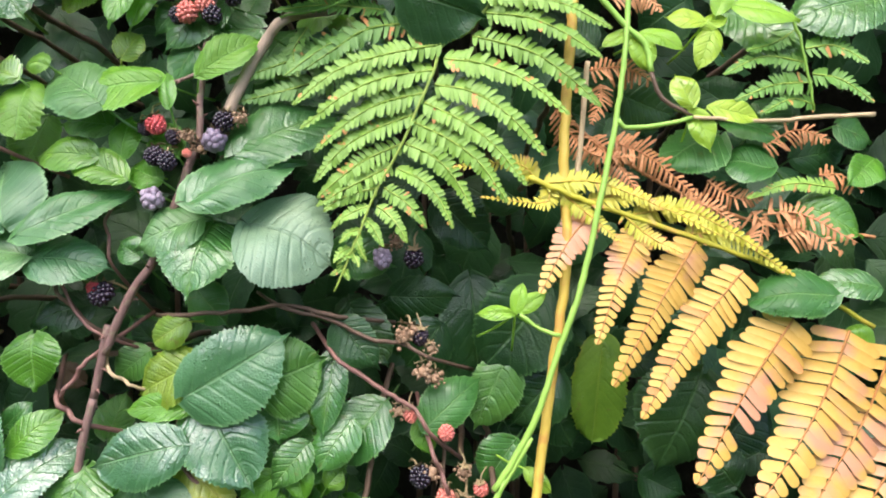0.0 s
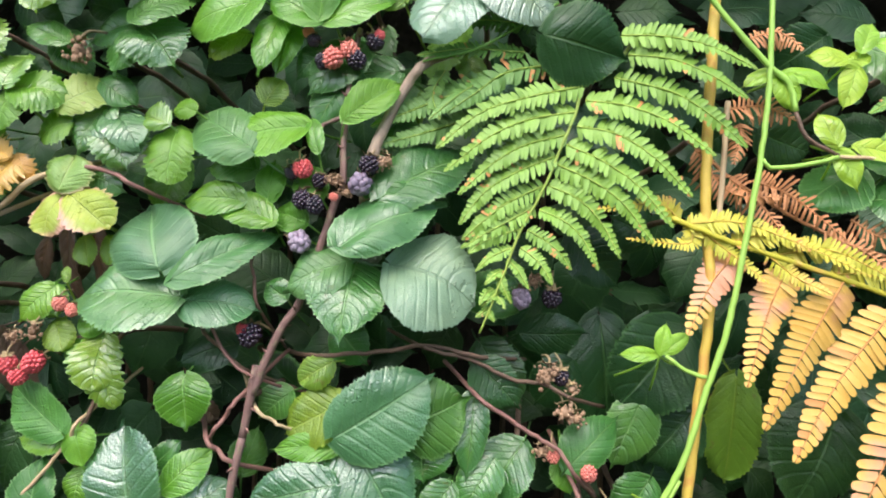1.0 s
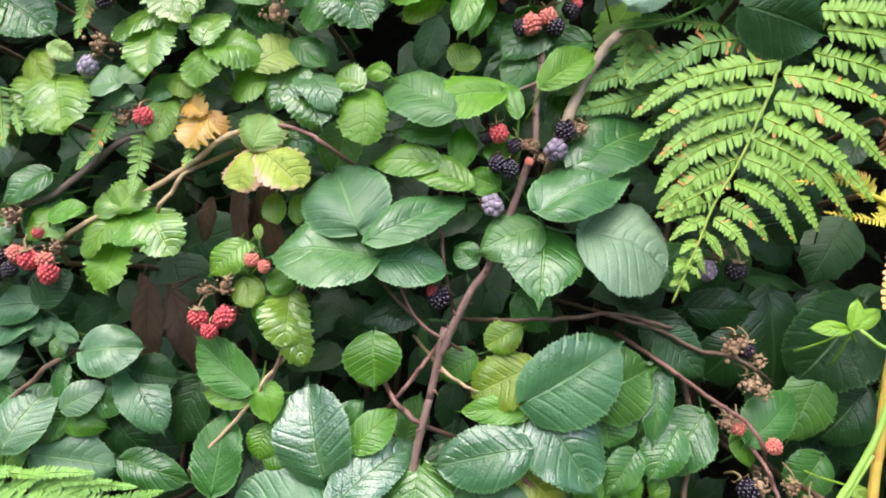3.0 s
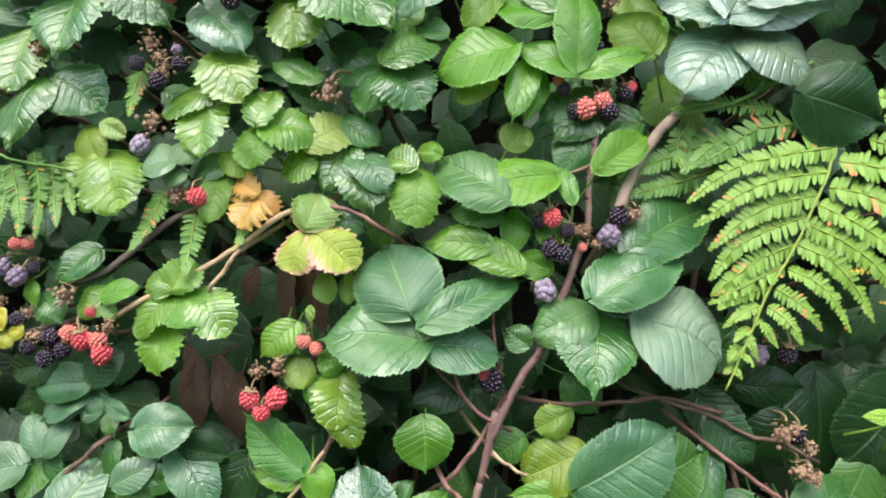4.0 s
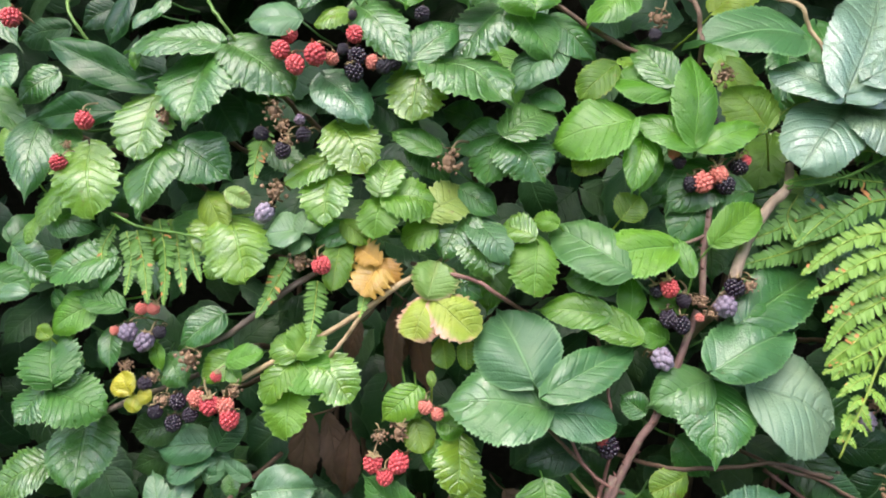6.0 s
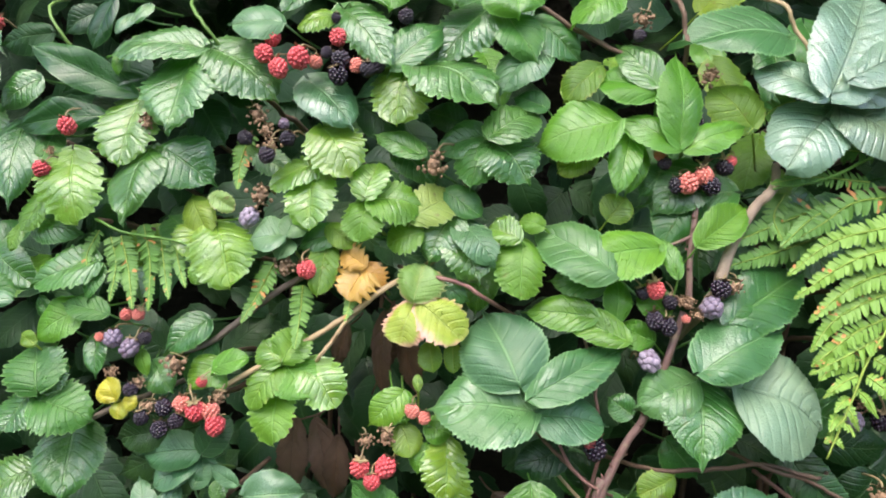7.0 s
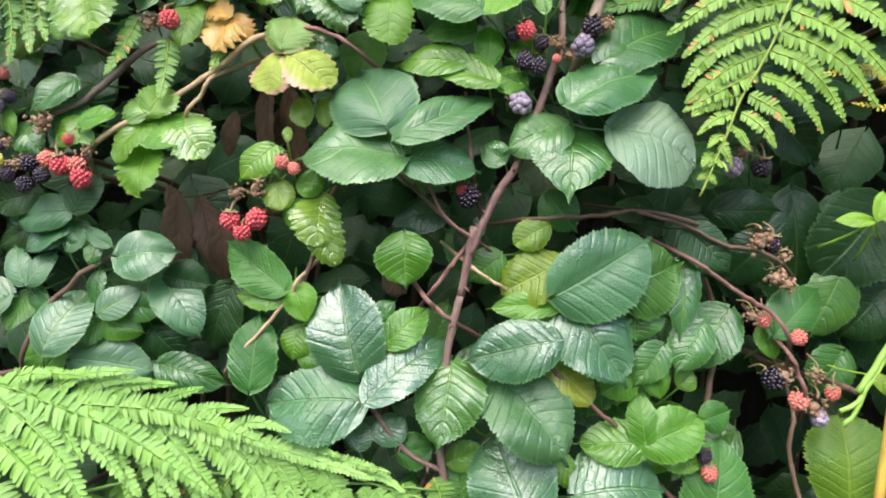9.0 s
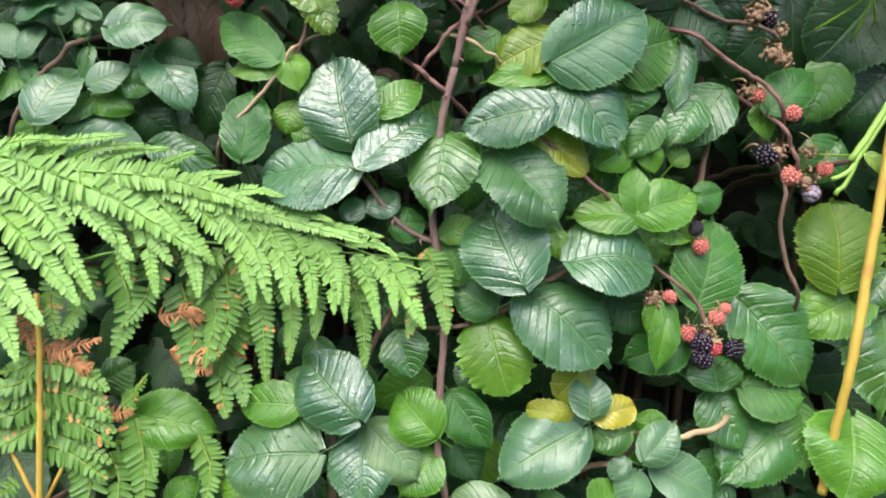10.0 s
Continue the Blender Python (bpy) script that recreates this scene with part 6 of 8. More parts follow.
plant = thing("bramble_cane", "small-leaved bramble shoots with matt pale green leaves", "bramble", "bramble canes", (-0.2883, 0.5500, 0.0000))
root(plant, (-0.3791, 0.0893, 1.1802))
stem(plant, "n", [(-0.3071, 0.0936, 1.2898), (-0.3277, 0.0473, 1.2681), (-0.3364, 0.0468, 1.2589), (-0.3539, 0.0458, 1.2404), (-0.3675, 0.0449, 1.2079), (-0.3791, 0.0893, 1.1802)], 0.0018, 0.0015, False, "stem")
stem(plant, "t", [(-0.2517, 0.0909, 1.1905), (-0.2317, 0.0471, 1.2129), (-0.2154, 0.0481, 1.2310), (-0.1952, 0.0493, 1.2562), (-0.1887, 0.0497, 1.2687), (-0.1747, 0.0955, 1.2952)], 0.0012, 0.0011, False, "stem")
stem(plant, "n", [(-0.2080, 0.0995, 1.2192), (-0.1967, 0.0552, 1.2470), (-0.1837, 0.0560, 1.2792), (-0.1827, 0.0560, 1.3003), (-0.1814, 0.1011, 1.3302)], 0.0015, 0.0015, False, "stem")
leaf(plant, "l", (-0.3070, 0.0470, 1.2770), (-0.2670, 0.0510, 1.2810), 0.0339, 22, 4)
leaf(plant, "l", (-0.3630, 0.0420, 1.2580), (-0.3520, 0.0500, 1.2810), 0.0157, 20, 0)
leaf(plant, "l", (-0.3660, 0.0420, 1.2580), (-0.3800, 0.0500, 1.2840), 0.0171, 20, 0)
leaf(plant, "l", (-0.3460, 0.0340, 1.2170), (-0.3320, 0.0540, 1.2600), 0.0357, 24, 6)
leaf(plant, "l", (-0.3180, 0.0470, 1.2410), (-0.2940, 0.0550, 1.2570), 0.0212, 20, 4)
leaf(plant, "m", (-0.3040, 0.0550, 1.2450), (-0.2790, 0.0570, 1.2440), 0.0197, 10, 4)
leaf(plant, "h", (-0.2870, 0.0630, 1.2670), (-0.2510, 0.0510, 1.2290), 0.0315, 26, 10)
leaf(plant, "d", (-0.2820, 0.0600, 1.2650), (-0.2510, 0.0620, 1.2610), 0.0274, 8, 6)
leaf(plant, "g", (-0.3240, 0.0570, 1.2370), (-0.2930, 0.0570, 1.2270), 0.0210, 16, 4)
leaf(plant, "m", (-0.3200, 0.0550, 1.2350), (-0.3410, 0.0510, 1.2160), 0.0198, 14, -4)
leaf(plant, "l", (-0.3380, 0.0500, 1.2100), (-0.2830, 0.0560, 1.2080), 0.0371, 22, 6)
leaf(plant, "g", (-0.3520, 0.0510, 1.2150), (-0.3740, 0.0490, 1.2070), 0.0162, 16, 0)
leaf(plant, "g", (-0.3560, 0.0490, 1.2000), (-0.3440, 0.0550, 1.2180), 0.0195, 16, 0)
leaf(plant, "m", (-0.3690, 0.0530, 1.2520), (-0.3770, 0.0410, 1.2250), 0.0223, 24, 0)
leaf(plant, "m", (-0.3660, 0.0510, 1.2560), (-0.3520, 0.0470, 1.2370), 0.0134, 16, 0)
leaf(plant, "m", (-0.3270, 0.0490, 1.2740), (-0.3230, 0.0530, 1.2890), 0.0126, 16, 0)
leaf(plant, "m", (-0.3240, 0.0510, 1.2710), (-0.3320, 0.0530, 1.2880), 0.0112, 10, 0)
leaf(plant, "m", (-0.3230, 0.0540, 1.2670), (-0.3240, 0.0500, 1.2420), 0.0126, 10, 0)
leaf(plant, "h", (-0.3450, 0.0520, 1.2920), (-0.3700, 0.0460, 1.2780), 0.0202, 28, 0)
leaf(plant, "l", (-0.3410, 0.0470, 1.2800), (-0.3330, 0.0510, 1.2990), 0.0147, 16, 0)
leaf(plant, "d", (-0.3010, 0.0710, 1.2400), (-0.2690, 0.0710, 1.2040), 0.0347, 0, 0)
leaf(plant, "d", (-0.2420, 0.0750, 1.2610), (-0.2590, 0.0750, 1.2120), 0.0313, 0, 0)
leaf(plant, "m", (-0.2850, 0.0650, 1.2070), (-0.2370, 0.0630, 1.1970), 0.0254, 16, 0)
leaf(plant, "m", (-0.2160, 0.0410, 1.1990), (-0.2140, 0.0550, 1.2490), 0.0316, 16, 4)
leaf(plant, "m", (-0.1980, 0.0470, 1.2610), (-0.2440, 0.0590, 1.2910), 0.0294, 14, -6)
leaf(plant, "g", (-0.1960, 0.0520, 1.2600), (-0.2340, 0.0540, 1.2540), 0.0241, 16, -6)
leaf(plant, "g", (-0.1930, 0.0520, 1.2650), (-0.1820, 0.0460, 1.2400), 0.0214, 14, 4)
leaf(plant, "G", (-0.1840, 0.0530, 1.3130), (-0.1670, 0.0410, 1.2780), 0.0236, 24, 6)
leaf(plant, "g", (-0.1900, 0.0580, 1.2370), (-0.1950, 0.0540, 1.2150), 0.0226, 10, 0)
leaf(plant, "l", (-0.3780, 0.0460, 1.2500), (-0.4250, 0.0440, 1.2360), 0.0322, 20, -4)
leaf(plant, "l", (-0.3130, 0.0480, 1.2840), (-0.3340, 0.0500, 1.2940), 0.0107, 14, 0)

plant = thing("bramble_cane", "half-hidden green bramble leaves between the canes", "bramble", "bramble canes", (-0.2148, 0.5500, 0.0000))
root(plant, (-0.2223, 0.1276, 1.5252))
leaf(plant, "m", (0.0739, 0.1585, 1.6391), (0.0803, 0.1315, 1.5816), 0.0323, 24, -6)
leaf(plant, "G", (-0.5287, 0.1082, 1.4839), (-0.5540, 0.1137, 1.5195), 0.0255, 18, 13)
leaf(plant, "M", (-0.0167, 0.1123, 1.4699), (0.0049, 0.1436, 1.5207), 0.0297, 32, -0)
leaf(plant, "M", (-0.0191, 0.1275, 1.5394), (-0.0306, 0.1120, 1.4947), 0.0269, 21, -11)
leaf(plant, "M", (-0.3413, 0.1159, 1.5111), (-0.3053, 0.1057, 1.4917), 0.0220, 17, -7)
leaf(plant, "g", (-0.0067, 0.1514, 1.6210), (0.0048, 0.1289, 1.5824), 0.0240, 25, -16)
leaf(plant, "M", (0.0445, 0.1278, 1.5011), (0.0813, 0.1308, 1.4908), 0.0321, 25, 12)
leaf(plant, "y", (0.0379, 0.1292, 1.5220), (0.0523, 0.1186, 1.4893), 0.0241, 23, 13)
leaf(plant, "g", (-0.1733, 0.1249, 1.5972), (-0.1556, 0.1026, 1.5499), 0.0287, 24, -3)
leaf(plant, "m", (-0.3770, 0.1352, 1.6063), (-0.3464, 0.0912, 1.5522), 0.0227, 42, -4)
leaf(plant, "g", (-0.1653, 0.1194, 1.4448), (-0.1664, 0.0952, 1.4002), 0.0324, 27, 16)
leaf(plant, "M", (-0.2080, 0.1164, 1.4782), (-0.2465, 0.1119, 1.4593), 0.0313, 26, -7)
leaf(plant, "y", (-0.4037, 0.1098, 1.4471), (-0.4372, 0.1072, 1.4236), 0.0269, 4, 2)
leaf(plant, "m", (-0.0404, 0.1201, 1.5329), (-0.0573, 0.1081, 1.4949), 0.0306, 23, -16)
leaf(plant, "M", (0.0575, 0.1326, 1.4617), (0.0951, 0.1191, 1.4434), 0.0378, 18, -11)
leaf(plant, "m", (-0.0091, 0.1338, 1.4742), (-0.0108, 0.1081, 1.4306), 0.0323, 30, -12)
leaf(plant, "m", (-0.5264, 0.0948, 1.4287), (-0.5165, 0.1180, 1.4555), 0.0254, 34, 20)
leaf(plant, "y", (-0.0037, 0.1275, 1.5969), (0.0186, 0.1245, 1.5500), 0.0386, 11, 15)
leaf(plant, "y", (0.0034, 0.1311, 1.4684), (-0.0046, 0.1388, 1.5034), 0.0228, 10, -12)
leaf(plant, "m", (-0.3543, 0.1202, 1.5742), (-0.3835, 0.1104, 1.5541), 0.0325, 39, -14)
leaf(plant, "M", (-0.2496, 0.1252, 1.6025), (-0.2333, 0.1207, 1.5647), 0.0243, 11, 9)
leaf(plant, "m", (-0.3592, 0.0827, 1.4293), (-0.4138, 0.1267, 1.4678), 0.0339, 47, -9)
leaf(plant, "y", (-0.0126, 0.1330, 1.6361), (0.0205, 0.1277, 1.6605), 0.0339, 14, -20)
leaf(plant, "G", (0.0367, 0.1378, 1.5447), (0.0181, 0.1128, 1.4991), 0.0318, 33, -21)
leaf(plant, "M", (-0.1346, 0.1307, 1.6059), (-0.1706, 0.1309, 1.6444), 0.0323, 5, 5)
leaf(plant, "m", (-0.4411, 0.1353, 1.4454), (-0.4147, 0.0935, 1.3948), 0.0354, 40, 1)
leaf(plant, "m", (0.0542, 0.1633, 1.6211), (0.0432, 0.1288, 1.5615), 0.0339, 29, 7)
leaf(plant, "G", (-0.4827, 0.1305, 1.4886), (-0.4761, 0.0865, 1.4425), 0.0311, 46, -15)
leaf(plant, "g", (0.0013, 0.1384, 1.5941), (0.0222, 0.1191, 1.5574), 0.0280, 29, 4)
leaf(plant, "G", (-0.5070, 0.1264, 1.4229), (-0.5243, 0.0964, 1.3955), 0.0330, 47, 1)
leaf(plant, "M", (-0.2378, 0.1160, 1.5010), (-0.2398, 0.0939, 1.4634), 0.0203, 28, 18)
leaf(plant, "G", (-0.0779, 0.1371, 1.5967), (-0.0464, 0.1209, 1.5727), 0.0332, 45, 15)

plant = thing("bramble_cane", "crowded green leaves filling the gaps low in the thicket", "bramble", "bramble canes", (-0.0817, 0.5500, 0.0000))
root(plant, (-0.0709, 0.1262, 1.1240))
leaf(plant, "d", (-0.3794, 0.1140, 1.2925), (-0.3833, 0.1151, 1.3389), 0.0333, -0, -17)
leaf(plant, "m", (-0.0792, 0.1248, 1.2189), (-0.0801, 0.1167, 1.1706), 0.0384, 9, 14)
leaf(plant, "d", (-0.0755, 0.1191, 1.2826), (-0.0990, 0.1171, 1.3063), 0.0232, -3, 2)
leaf(plant, "m", (-0.1094, 0.1115, 1.2225), (-0.1006, 0.1182, 1.2552), 0.0258, 6, 20)
leaf(plant, "d", (-0.1193, 0.1221, 1.1950), (-0.1472, 0.1131, 1.2180), 0.0286, -4, 14)
leaf(plant, "g", (-0.0678, 0.1132, 1.1584), (-0.0355, 0.1104, 1.1400), 0.0259, 8, -0)
leaf(plant, "m", (-0.0743, 0.1251, 1.2782), (-0.1082, 0.1242, 1.3050), 0.0309, 6, 6)
leaf(plant, "g", (0.0387, 0.1367, 1.2146), (0.0279, 0.1276, 1.1789), 0.0276, 16, -6)
leaf(plant, "M", (-0.0226, 0.1170, 1.2392), (-0.0580, 0.1161, 1.2208), 0.0269, 11, -4)
leaf(plant, "g", (0.0241, 0.1208, 1.1629), (0.0677, 0.1146, 1.1499), 0.0399, 22, -1)
leaf(plant, "M", (0.0153, 0.1191, 1.2415), (0.0176, 0.1127, 1.2037), 0.0266, 10, -0)
leaf(plant, "g", (0.0155, 0.1265, 1.2187), (0.0209, 0.1180, 1.1806), 0.0296, 15, 27)
leaf(plant, "m", (-0.0027, 0.1113, 1.2083), (0.0181, 0.1195, 1.2461), 0.0340, 10, 4)
leaf(plant, "M", (0.1039, 0.1305, 1.1683), (0.0676, 0.1309, 1.1462), 0.0396, 34, -25)
leaf(plant, "g", (0.0190, 0.1355, 1.2695), (0.0250, 0.1321, 1.2220), 0.0365, 2, -14)
leaf(plant, "m", (0.0406, 0.1260, 1.2199), (0.0755, 0.1514, 1.2445), 0.0238, 12, 29)
leaf(plant, "M", (-0.0195, 0.1216, 1.2512), (-0.0542, 0.1162, 1.2801), 0.0354, 7, 14)
leaf(plant, "g", (0.0507, 0.1262, 1.1840), (0.0717, 0.1074, 1.1616), 0.0255, 15, -30)
leaf(plant, "g", (0.0411, 0.1312, 1.1762), (0.0036, 0.1225, 1.1503), 0.0303, 1, 12)
leaf(plant, "m", (0.0373, 0.1105, 1.1621), (0.0119, 0.1310, 1.1944), 0.0284, 22, -16)
leaf(plant, "M", (0.0198, 0.1153, 1.2059), (-0.0179, 0.1187, 1.1846), 0.0337, 22, -18)
leaf(plant, "g", (0.1124, 0.1236, 1.0158), (0.0923, 0.1400, 1.0469), 0.0313, 35, 17)
leaf(plant, "g", (0.0405, 0.1325, 1.0299), (0.0522, 0.1199, 0.9980), 0.0295, 17, -13)
leaf(plant, "d", (0.1068, 0.1494, 1.0728), (0.1454, 0.1406, 1.0626), 0.0330, -1, -13)
leaf(plant, "d", (0.0490, 0.1169, 1.1530), (0.0451, 0.1185, 1.1181), 0.0239, -1, -14)
leaf(plant, "m", (0.0753, 0.1473, 1.1568), (0.0463, 0.1254, 1.1250), 0.0302, 34, 1)
leaf(plant, "g", (0.1699, 0.1455, 1.0457), (0.1374, 0.1379, 1.0083), 0.0401, 20, -11)
leaf(plant, "d", (0.1578, 0.1357, 1.0553), (0.1615, 0.1391, 1.0127), 0.0299, -6, -23)
leaf(plant, "m", (0.0586, 0.1378, 1.1597), (0.0867, 0.1267, 1.1398), 0.0255, 24, -5)
leaf(plant, "m", (0.0908, 0.1337, 1.1181), (0.0985, 0.1045, 1.0851), 0.0302, 39, -15)
leaf(plant, "m", (-0.1476, 0.1166, 1.0329), (-0.1662, 0.1249, 1.0674), 0.0306, 21, 17)
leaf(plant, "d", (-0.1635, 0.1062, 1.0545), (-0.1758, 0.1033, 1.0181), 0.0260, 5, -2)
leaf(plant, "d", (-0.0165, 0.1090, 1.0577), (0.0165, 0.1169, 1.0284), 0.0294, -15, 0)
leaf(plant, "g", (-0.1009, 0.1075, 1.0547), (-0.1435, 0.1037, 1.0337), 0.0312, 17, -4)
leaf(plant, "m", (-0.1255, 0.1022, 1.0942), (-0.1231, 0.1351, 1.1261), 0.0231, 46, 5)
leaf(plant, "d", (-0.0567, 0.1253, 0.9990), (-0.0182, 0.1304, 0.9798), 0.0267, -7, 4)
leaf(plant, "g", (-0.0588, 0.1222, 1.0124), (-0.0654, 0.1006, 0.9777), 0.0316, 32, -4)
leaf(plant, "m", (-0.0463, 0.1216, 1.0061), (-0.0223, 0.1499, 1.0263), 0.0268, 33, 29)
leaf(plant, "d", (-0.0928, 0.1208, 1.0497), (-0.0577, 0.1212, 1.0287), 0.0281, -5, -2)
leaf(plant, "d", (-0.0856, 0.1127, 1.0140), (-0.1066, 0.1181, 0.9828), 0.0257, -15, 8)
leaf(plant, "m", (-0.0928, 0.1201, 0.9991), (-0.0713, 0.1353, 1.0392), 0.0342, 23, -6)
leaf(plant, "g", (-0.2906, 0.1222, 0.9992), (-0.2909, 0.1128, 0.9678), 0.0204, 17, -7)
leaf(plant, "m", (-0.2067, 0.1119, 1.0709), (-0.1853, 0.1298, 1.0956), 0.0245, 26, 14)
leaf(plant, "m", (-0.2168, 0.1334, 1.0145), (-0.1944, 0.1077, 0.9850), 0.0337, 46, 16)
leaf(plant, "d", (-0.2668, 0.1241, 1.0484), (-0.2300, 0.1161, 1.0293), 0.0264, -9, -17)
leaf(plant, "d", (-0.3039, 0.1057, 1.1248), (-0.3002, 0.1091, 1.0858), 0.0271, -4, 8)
leaf(plant, "g", (-0.2325, 0.1282, 1.1401), (-0.2409, 0.1088, 1.1056), 0.0236, 29, 1)
leaf(plant, "g", (-0.2180, 0.1133, 1.0437), (-0.2043, 0.1080, 1.0070), 0.0288, 14, 17)
leaf(plant, "g", (-0.2659, 0.1279, 1.0922), (-0.2255, 0.1128, 1.0708), 0.0261, 26, -7)

plant = thing("bramble_cane", "bright young bramble leaves with yellowing edges among berries", "bramble", "bramble canes", (-0.2614, 0.5500, 0.0000))
root(plant, (-0.2620, 0.1015, 1.5107))
leaf(plant, "y", (-0.2640, 0.0470, 1.4540), (-0.2440, 0.0430, 1.4410), 0.0160, 18, 0)
leaf(plant, "y", (-0.2650, 0.0510, 1.4430), (-0.2660, 0.0330, 1.4090), 0.0203, 26, 10)
stalk = leaf_stalk(plant, (-0.2900, 0.0450, 1.4450), (-0.2840, 0.0900, 1.4250))
leaf(stalk, "l", (-0.2880, 0.0350, 1.4460), (-0.3130, 0.0350, 1.4420), 0.0273, 30, -6, (-0.2900, 0.0450, 1.4450))
leaf(stalk, "l", (-0.2870, 0.0340, 1.4450), (-0.2820, 0.0420, 1.4600), 0.0193, 26, 6, (-0.2900, 0.0450, 1.4450))
leaf(stalk, "l", (-0.2880, 0.0420, 1.4430), (-0.2930, 0.0340, 1.4300), 0.0169, 34, 0, (-0.2900, 0.0450, 1.4450))
leaf(plant, "G", (-0.3440, 0.0410, 1.4530), (-0.3550, 0.0310, 1.4300), 0.0268, 26, -8)
leaf(plant, "G", (-0.3370, 0.0440, 1.4500), (-0.3150, 0.0220, 1.4130), 0.0403, 42, 6)
leaf(plant, "y", (-0.3550, 0.0440, 1.4670), (-0.3370, 0.0340, 1.4420), 0.0221, 20, 0)
leaf(plant, "p", (-0.3390, 0.0360, 1.4690), (-0.3230, 0.0340, 1.4610), 0.0131, 14, 0)
leaf(plant, "G", (-0.3390, 0.0410, 1.4290), (-0.3430, 0.0310, 1.4120), 0.0179, 30, 0)

plant = thing("dead_branch", "withered brown leaves hanging in the shade of the hedge", "dead leaves", "", (-0.2187, 0.5500, 0.0000))
root(plant, (-0.2323, 0.1138, 1.3123))
leaf(plant, "n", (-0.2311, 0.0954, 1.3954), (-0.2337, 0.1097, 1.3323), 0.0177, -7, -21)
leaf(plant, "n", (-0.2191, 0.1043, 1.4000), (-0.2062, 0.1117, 1.3370), 0.0211, -6, -21)
leaf(plant, "n", (-0.2350, 0.1140, 1.3551), (-0.2168, 0.1096, 1.3963), 0.0142, -13, 0)
leaf(plant, "n", (-0.2886, 0.0866, 1.3182), (-0.2959, 0.1033, 1.2585), 0.0217, -12, 13)
leaf(plant, "n", (-0.2576, 0.0915, 1.3088), (-0.2622, 0.1105, 1.2557), 0.0194, -15, 3)
leaf(plant, "n", (-0.2762, 0.0957, 1.3179), (-0.2630, 0.1050, 1.2641), 0.0216, -0, 18)
leaf(plant, "n", (-0.2998, 0.0963, 1.3251), (-0.2832, 0.1017, 1.2813), 0.0172, 0, 3)
leaf(plant, "n", (-0.1468, 0.1168, 1.2713), (-0.1308, 0.1218, 1.2566), 0.0180, -1, -1)
leaf(plant, "n", (-0.1062, 0.1163, 1.0468), (-0.1232, 0.1252, 1.0683), 0.0145, 4, -8)
leaf(plant, "n", (-0.2630, 0.1211, 1.3844), (-0.2729, 0.1267, 1.3513), 0.0145, -1, -1)

plant = thing("bramble_cane", "shaded bramble leaves deep behind the fern", "bramble", "bramble canes", (0.2072, 0.5500, 0.0000))
root(plant, (0.1720, 0.1567, 1.3003))
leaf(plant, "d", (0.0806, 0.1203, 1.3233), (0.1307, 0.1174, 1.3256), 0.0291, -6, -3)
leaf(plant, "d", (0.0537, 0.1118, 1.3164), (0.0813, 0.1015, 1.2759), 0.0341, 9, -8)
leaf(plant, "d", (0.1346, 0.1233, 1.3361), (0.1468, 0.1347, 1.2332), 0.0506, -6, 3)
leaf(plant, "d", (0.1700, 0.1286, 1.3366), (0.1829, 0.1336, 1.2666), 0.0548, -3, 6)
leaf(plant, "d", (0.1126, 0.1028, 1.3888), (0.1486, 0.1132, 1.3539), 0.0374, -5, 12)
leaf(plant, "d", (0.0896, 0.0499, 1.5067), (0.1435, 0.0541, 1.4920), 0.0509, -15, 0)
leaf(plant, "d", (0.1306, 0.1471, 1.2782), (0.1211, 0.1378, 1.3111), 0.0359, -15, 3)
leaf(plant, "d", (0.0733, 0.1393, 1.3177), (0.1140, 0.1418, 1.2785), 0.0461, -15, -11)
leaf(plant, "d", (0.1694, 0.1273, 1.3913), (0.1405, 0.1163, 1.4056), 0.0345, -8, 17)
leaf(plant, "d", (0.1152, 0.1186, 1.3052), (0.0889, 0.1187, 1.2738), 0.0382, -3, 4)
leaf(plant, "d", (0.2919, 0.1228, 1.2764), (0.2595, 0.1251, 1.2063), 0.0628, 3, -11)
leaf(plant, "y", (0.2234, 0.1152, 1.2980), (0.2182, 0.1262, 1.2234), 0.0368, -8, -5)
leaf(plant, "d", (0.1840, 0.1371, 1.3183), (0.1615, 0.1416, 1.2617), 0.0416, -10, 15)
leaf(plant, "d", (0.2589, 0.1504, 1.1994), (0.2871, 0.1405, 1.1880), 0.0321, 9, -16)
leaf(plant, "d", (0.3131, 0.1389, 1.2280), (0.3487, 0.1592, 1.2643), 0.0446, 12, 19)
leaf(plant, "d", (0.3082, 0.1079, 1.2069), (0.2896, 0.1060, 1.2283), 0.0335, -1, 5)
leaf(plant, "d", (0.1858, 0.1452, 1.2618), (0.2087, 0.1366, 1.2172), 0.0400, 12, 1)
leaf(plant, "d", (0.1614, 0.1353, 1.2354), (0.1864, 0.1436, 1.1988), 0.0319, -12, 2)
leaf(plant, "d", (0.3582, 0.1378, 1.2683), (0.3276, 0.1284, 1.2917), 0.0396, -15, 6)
leaf(plant, "m", (0.0253, 0.0742, 1.2137), (0.0432, 0.0884, 1.2350), 0.0341, 31, 4)

